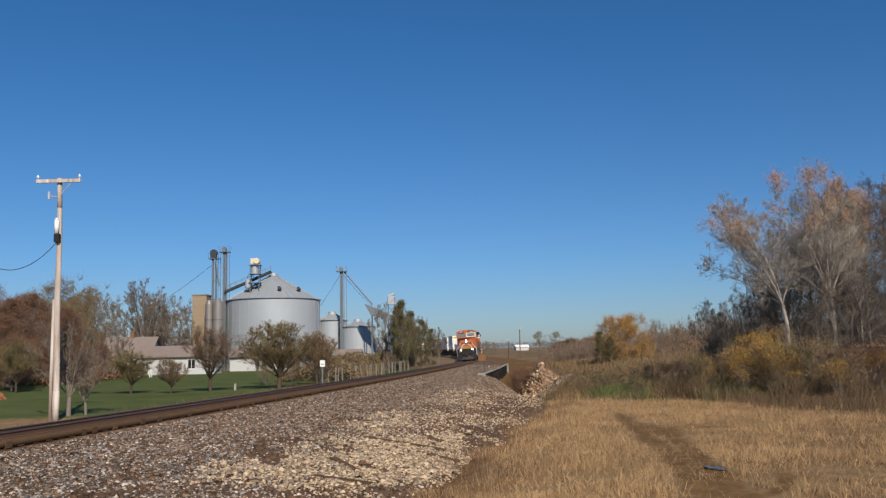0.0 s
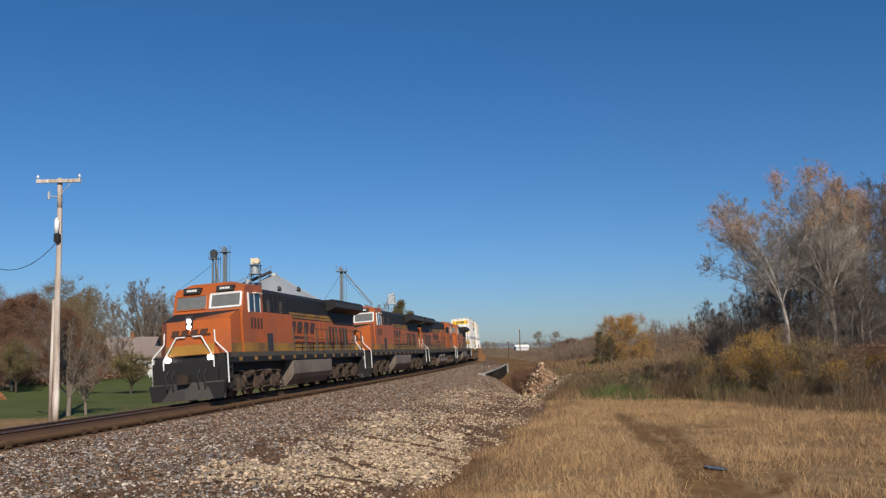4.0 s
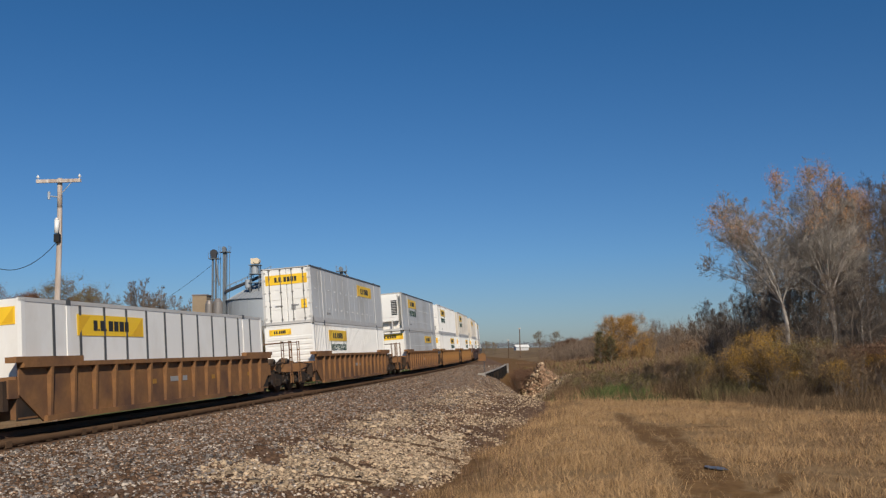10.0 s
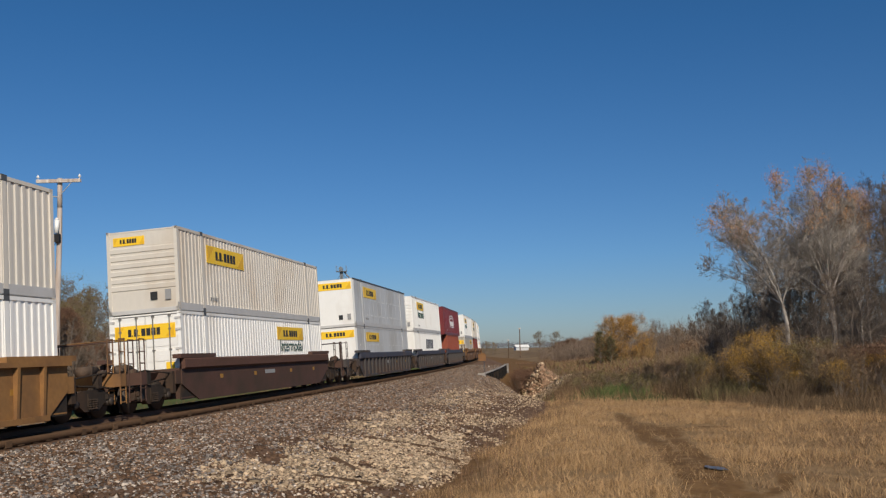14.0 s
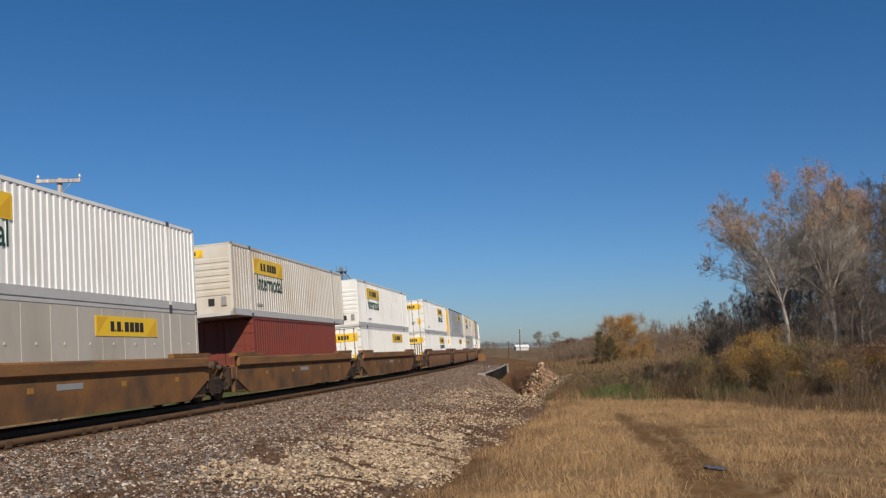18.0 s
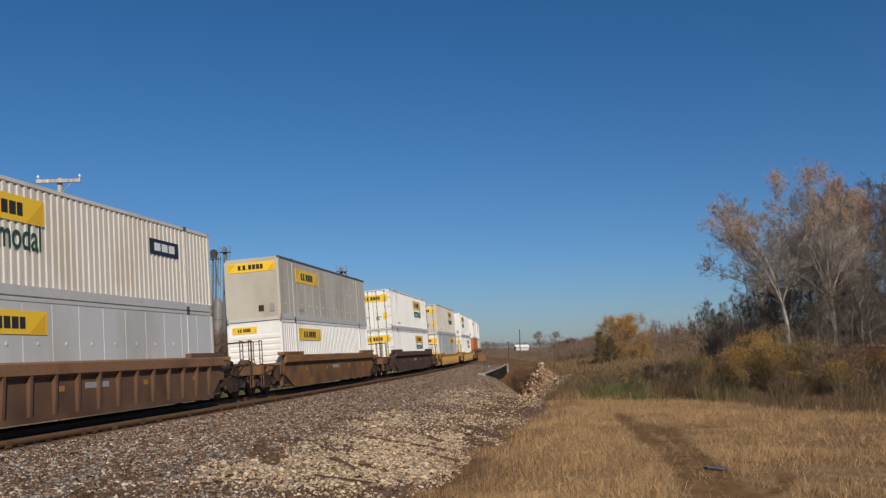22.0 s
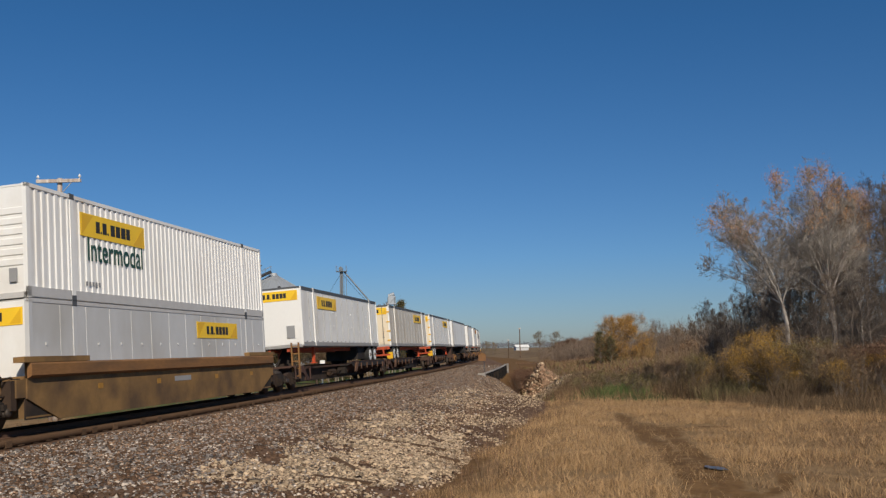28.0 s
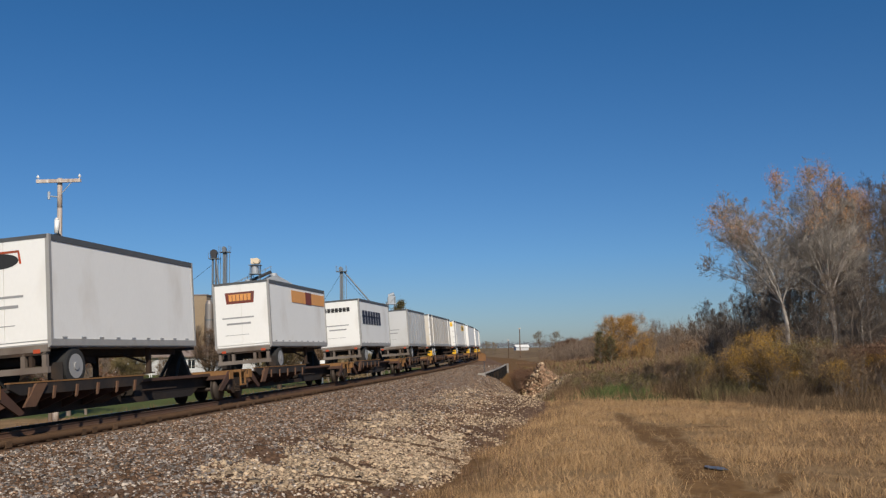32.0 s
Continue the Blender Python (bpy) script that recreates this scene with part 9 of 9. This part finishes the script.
for x, y, h, t in [(24.5, 48, 11.3, 0), (26.8, 50, 12.0, 80), (29.0, 53, 12.3, 160), (25.5, 55, 11.0, 220), (21.0, 56, 9.0, 310), (31.5, 58, 12.5, 40), (28.5, 62, 11.0, 120), (23.0, 62, 7.5, 200), (34, 52, 12.5, 290), (37, 60, 13, 250), (22.5, 44.5, 8.5, 20), (25.8, 44.0, 9.5, 140), (20.2, 49.0, 8.0, 230), (23.6, 51.5, 10.5, 190), (27.6, 46.5, 11.0, 15), (18.9, 52.5, 6.5, 65), (23.5, 42.0, 9.8, 110), (26.5, 47.5, 12.4, 200), (28.2, 49.0, 12.6, 20), (30.0, 50.5, 12.8, 280), (27.2, 53.0, 12.4, 70), (30.6, 55.5, 13.2, 180), (33.0, 57.0, 13.4, 330), (25.0, 46.2, 11.0, 260), (24.2, 52.6, 11.2, 95), (29.4, 58.0, 12.8, 145)]:
    plant(rs.choice(("bare_tall", "bare_slim")), x, y, h, "bare grey slender tree at the wood's edge", group=WOOD, turn=t)
for i in range(16):
    u = 0.34 + i * 0.0155 + rs.uniform(-0.004, 0.004)
    y = rs.uniform(58, 78)
    plant(rs.choice(("bare_tall", "bare_slim")), u * y, y, (6.5 + min((u - 0.34) * 70, 7.5)) * rs.uniform(0.85, 1.1), "bare grey slender tree deep in the wood", group=WOOD, turn=rs.uniform(0, 360))
for x, y, h, t in [(21.5, 72, 5.5, 0), (24.0, 76, 6.2, 100), (27.0, 80, 7.0, 200), (30.5, 84, 7.6, 300), (24.5, 68, 5.2, 40)]:
    plant("bare_round", x, y, h, "low bare grey tree behind the brush", group=WOOD, turn=t)
for x, y, h, t in [(14.9, 45.5, 2.7, 0), (15.9, 43.8, 3.0, 70), (17.0, 45.5, 2.6, 140), (16.2, 46.8, 3.4, 210), (17.6, 47.5, 3.6, 280), (20.8, 41.0, 2.4, 300), (21.8, 40.0, 2.8, 120), (22.6, 38.5, 2.6, 200), (24.0, 41.0, 3.2, 60), (19.0, 46.0, 3.0, 170)]:
    plant("gold_bush", x, y, h, "golden-leaved bush at the wood's edge", "bush", "bush", t, "golden bushes", 1.1)
for i in range(120):
    u = rs.uniform(0.135, 0.50)
    far = rs.random()
    if u < 0.2:
        y, h = 52 + far * 26, rs.uniform(0.6, 1.1)
    elif u < 0.27:
        y, h = 49 + far * 20, rs.uniform(0.7, 1.4) + (u - 0.2) * 11
    else:
        y, h = 46.5 - (u - 0.27) * 46 + far * 18, rs.uniform(1.1, 2.7)
    k = rs.choice(("brush", "brush", "olive_brush", "olive_brush", "gold_bush")) if not 0.315 < u < 0.40 else rs.choice(("gold_bush", "gold_bush", "olive_brush"))
    k = "brush" if k == "gold_bush" and u < 0.28 else k
    k = rs.choice(("gold_bush", "red_brush", "brush")) if u > 0.43 else k
    if h < 1.5:
        k = {"brush": "low_brush", "olive_brush": "low_olive_brush"}.get(k, k)
    tag = {"red_brush": "rust-leaved brush at the wood's edge", "low_brush": "low tangled brown brush at the field's edge", "low_olive_brush": "low olive brush at the field's edge", "brush": "tangled grey-brown brush at the field's edge", "olive_brush": "thin olive-leaved brush at the field's edge", "gold_bush": "golden-leaved bush at the wood's edge"}[k]
    plant(k, u * y, y, h, tag, "bush", "bush", rs.uniform(0, 360), "brush at the field's edge", 1.5 if h < 1.4 else 1.2)
# the two low cedars are added as the dark shade at the golden trees' foot
for x, y, h, k in [(24.4, 128, 6.0, "gold_tree"), (26.8, 130, 6.2, "gold_tree"), (31.6, 133, 5.6, "brush"), (34.0, 131, 4.8, "brush"), (21.9, 126, 4.4, "cedar"), (23.2, 125, 3.6, "cedar")]:
    plant(k, x, y, h, {"gold_tree": "large rounded gold-brown autumn tree", "brush": "large brown thicket across the field", "cedar": "dark low cedar added for the shade under the golden trees"}[k], "tree", "tree", x * 37, "far golden trees", 1.0)
for i in range(16):
    u = 0.125 + i * 0.0035 + rs.uniform(-0.002, 0.002)
    y = rs.uniform(195, 240)
    plant('red_brush' if i % 3 else 'brush', u * y, y, rs.uniform(2.4, 4.2), 'distant reddish brush across the field', 'bush', 'bush', i * 70, 'far brush', 1.5)
for x, y, h in [(31.0, 290, 7.0), (37.5, 300, 7.0), (15.0, 330, 5.5), (18.0, 335, 5.0)]:
    plant("olive_tree", x, y, h, "lone leafless-looking tree far off", "tree", "tree", x * 11, "far lone trees", 1.0)


# far thickets and horizon woods
def thicket(name, label, x0, x1, y0, y1, n, h, material, seed):
    rng = np.random.default_rng(seed)
    x, y = rng.uniform(x0, x1, n), rng.uniform(y0, y1, n)
    z = ground_z(x, y)
    hh = h * (0.75 + 0.35 * bumps(x, y, 0.21, seed)) * rng.random(n) ** 0.6 * np.clip(np.minimum(x - x0, x1 - x) / (0.22 * (x1 - x0)), 0.12, 1)
    p = np.stack([x, y, z + np.maximum(hh, 0.1)], 1)
    a = rng.normal(size=(n, 3))
    a /= np.linalg.norm(a, axis=1, keepdims=True)
    b = np.cross(a, rng.normal(size=(n, 3)))
    b /= np.linalg.norm(b, axis=1, keepdims=True)
    s = (rng.uniform(0.05, 0.14, n) * (1 + y / 130))[:, None]
    V = np.stack([p - a * s, p + b * s * 0.35, p + a * s, p - b * s * 0.35], 1).reshape(-1, 3)
    F = 4 * np.arange(n)[:, None] + [[0, 1, 2, 3]]
    tagged(new(name, raw_mesh(name, V, F, material)), label, "thicket", kind="stuff")


def understory(name, label, n, u0, u1, y0, y1, h0, h1, material, seed):
    """Crowded saplings deep in the wood: slender stems with fine side twigs."""
    g = np.random.default_rng(seed)
    u, y = g.uniform(u0, u1, n), g.uniform(y0, y1, n)
    x = u * y
    base = np.stack([x, y, ground_z(x, y) - 0.05], 1)
    h = (h0 + (h1 - h0) * (u - u0) / (u1 - u0)) * g.uniform(0.35, 1.1, n) * (0.8 + 0.35 * bumps(x, y, 0.45, seed))
    top = base + np.stack([g.normal(0, 0.2, n) * h, g.normal(0, 0.2, n) * h, h], 1)
    tw = 20
    f = g.uniform(0.05, 1.0, (n, tw))[..., None]
    a = base[:, None] * (1 - f) + top[:, None] * f
    d = g.normal(0, 0.6, (n, tw, 3)) + [0, 0, 0.45]
    b = a + d * (h[:, None, None] * 0.26 * (1.15 - f))
    A, B = np.concatenate([base, a.reshape(-1, 3)]), np.concatenate([top, b.reshape(-1, 3)])
    w = np.concatenate([np.full(n, 0.016), np.full(n * tw, 0.009)]) * np.clip(np.concatenate([y, np.repeat(y, tw)]) / 80, 0.7, 1.8)
    t = g.uniform(0, math.pi, len(A))
    side = np.stack([np.cos(t), np.sin(t) * 0.5, 0 * t], 1) * w[:, None]
    V = np.stack([A - side, A + side, B + side * 0.3, B - side * 0.3], 1).reshape(-1, 3)
    tagged(new(name, raw_mesh(name, V, 4 * np.arange(len(A))[:, None] + [[0, 1, 2, 3]], material)), label, "undergrowth", kind="stuff")


understory("wood_understory", "crowded bare saplings deep in the wood", 4200, 0.33, 0.62, 56, 86, 5.0, 10.5, TWIG_DARK, 61)
understory("wood_edge_saplings", "bare brown saplings at the wood's edge", 700, 0.26, 0.56, 48, 62, 2.6, 5.5, STALK_GREY, 62)
understory("far_saplings", "bare saplings along the field's far edge", 900, 0.235, 0.36, 78, 105, 2.0, 5.2, TWIG, 63)
DUSK_TWIG = mat("dusky_brown_twigs", (0.17, 0.122, 0.088), 0.95, var=0.3, island=0.5, bump=0)
GOLD_TWIG = mat("golden_brown_twigs", (0.27, 0.165, 0.062), 0.95, var=0.3, island=0.5, bump=0)
understory("field_hedge", "bare brown brush across the field", 4600, 0.215, 0.335, 150, 185, 4.8, 7.6, DUSK_TWIG, 81)
understory("low_field_hedge", "low bare brush before the far field", 2200, 0.122, 0.185, 165, 195, 3.6, 4.6, DUSK_TWIG, 82)
understory("gold_canes", "golden-brown canes among the far autumn trees", 300, 0.168, 0.235, 127, 134, 2.8, 3.8, GOLD_TWIG, 83)
understory("far_hedge", "distant brown hedge across the field", 1500, 0.105, 0.24, 190, 250, 3.0, 5.0, DUSK_TWIG, 64)
thicket("brown_thicket", "distant brown thicket across the field", 33, 80, 105, 150, 30000, 4.2, LEAF_WEED, 31)
# the horizon woods' blue-grey colour has the distance haze painted in
thicket("horizon_wood", "far woods along the horizon with haze put into their colour", -900, 1100, 1500, 2200, 40000, 14, mat("haze_tinted_far_woods", (0.17, 0.18, 0.20), 0.95, island=0.2), 34)
thicket("yard_thicket", "brown thicket behind the houses", -95, -38, 168, 200, 30000, 6.0, TWIG, 35)
thicket("rust_thicket", "rust-brown thicket at the lawn's far edge", -70, -37.5, 84, 112, 34000, 6.5, LEAF_RUST, 37)
thicket("line_thicket", "brown brush behind the fence", -16, -8, 84, 130, 22000, 2.4, TWIG_OLIVE, 36)

# ---- puddle in the wheel track ----
s = Shape()
s.prism([(0.12 * math.cos(k * math.pi / 9) * (1 + 0.2 * math.sin(k * 2.3)), 0.3 * math.sin(k * math.pi / 9) * (1 + 0.15 * math.cos(k * 1.7))) for k in range(18)], "z", 0, 0.012)
pd = tagged(new("puddle", s.data("puddle", PUDDLE)), "small still puddle in the wheel track", "puddle", kind="structure")
pd.matrix_basis = pose(4.9, 16.6, gz(4.9, 16.6) + 0.02, 0, 0, 20)

# ---- half-buried timbers on the bank ----
for s_t, lat, ln, tw in [(25.5, 9.9, 2.4, 62), (21.0, 9.6, 1.5, 30), (19.2, 10.0, 1.2, 75), (24.0, 11.0, 1.3, 50)]:
    q = beside(s_t, lat)
    o = thing("old_timber", "half-buried dark old tie timber on the bank", "timber", "old timbers")
    o.matrix_basis = pose(q.x, q.y, float(bed_z(lat)) - 0.05, 6, 5, tw)
    part("beam", Shape().prism([(-0.11, -0.1), (0.11, -0.1), (0.12, 0.06), (0.04, 0.1), (-0.1, 0.08)], "y", -ln / 2, ln / 2), TIE_WOOD, o)

# ---- ties: those passed nearest one by one, the rest joined ----
def tie_shape(s):
    s.prism([(-1.3, -0.34), (1.3, -0.34), (1.3, -0.185), (1.27, -0.168), (-1.27, -0.168), (-1.3, -0.185)], "y", -0.115, 0.115)


rt = random.Random(9)
for i in range(200):
    t = part("tie", shared("tie", tie_shape, TIE_WOOD), None, track)
    t.matrix_basis = rail_pose(12.0 + i * 0.53 + rt.uniform(-0.03, 0.03)) @ pose(rt.uniform(-0.03, 0.012), 0, rt.uniform(-0.008, 0.004), 0, 0, rt.uniform(-1.2, 1.2))
rest = Shape()
one = Shape()
tie_shape(one)
for s_t in list(np.arange(-40, 11.9, 0.53)) + list(np.arange(118.2, 330, 0.53)):
    m = rail_pose(float(s_t))
    rest.add([m @ Vector(v) for v in one.v], one.f)
tagged(part("far_ties", rest, TIE_WOOD, track), kind="stuff")


# ---- everything that rides the rails ----
def motions():
    times = [i * 0.5 for i in range(65)]
    for ob, s0 in MOVERS:
        lift = ob.get("lift", 0.0)
        rows = []
        for t in times:
            m = rail_pose(s0 - travelled(t))
            rows.append((t, m @ Matrix.Translation((0, 0, lift))))
        walk(ob, rows)


motions()
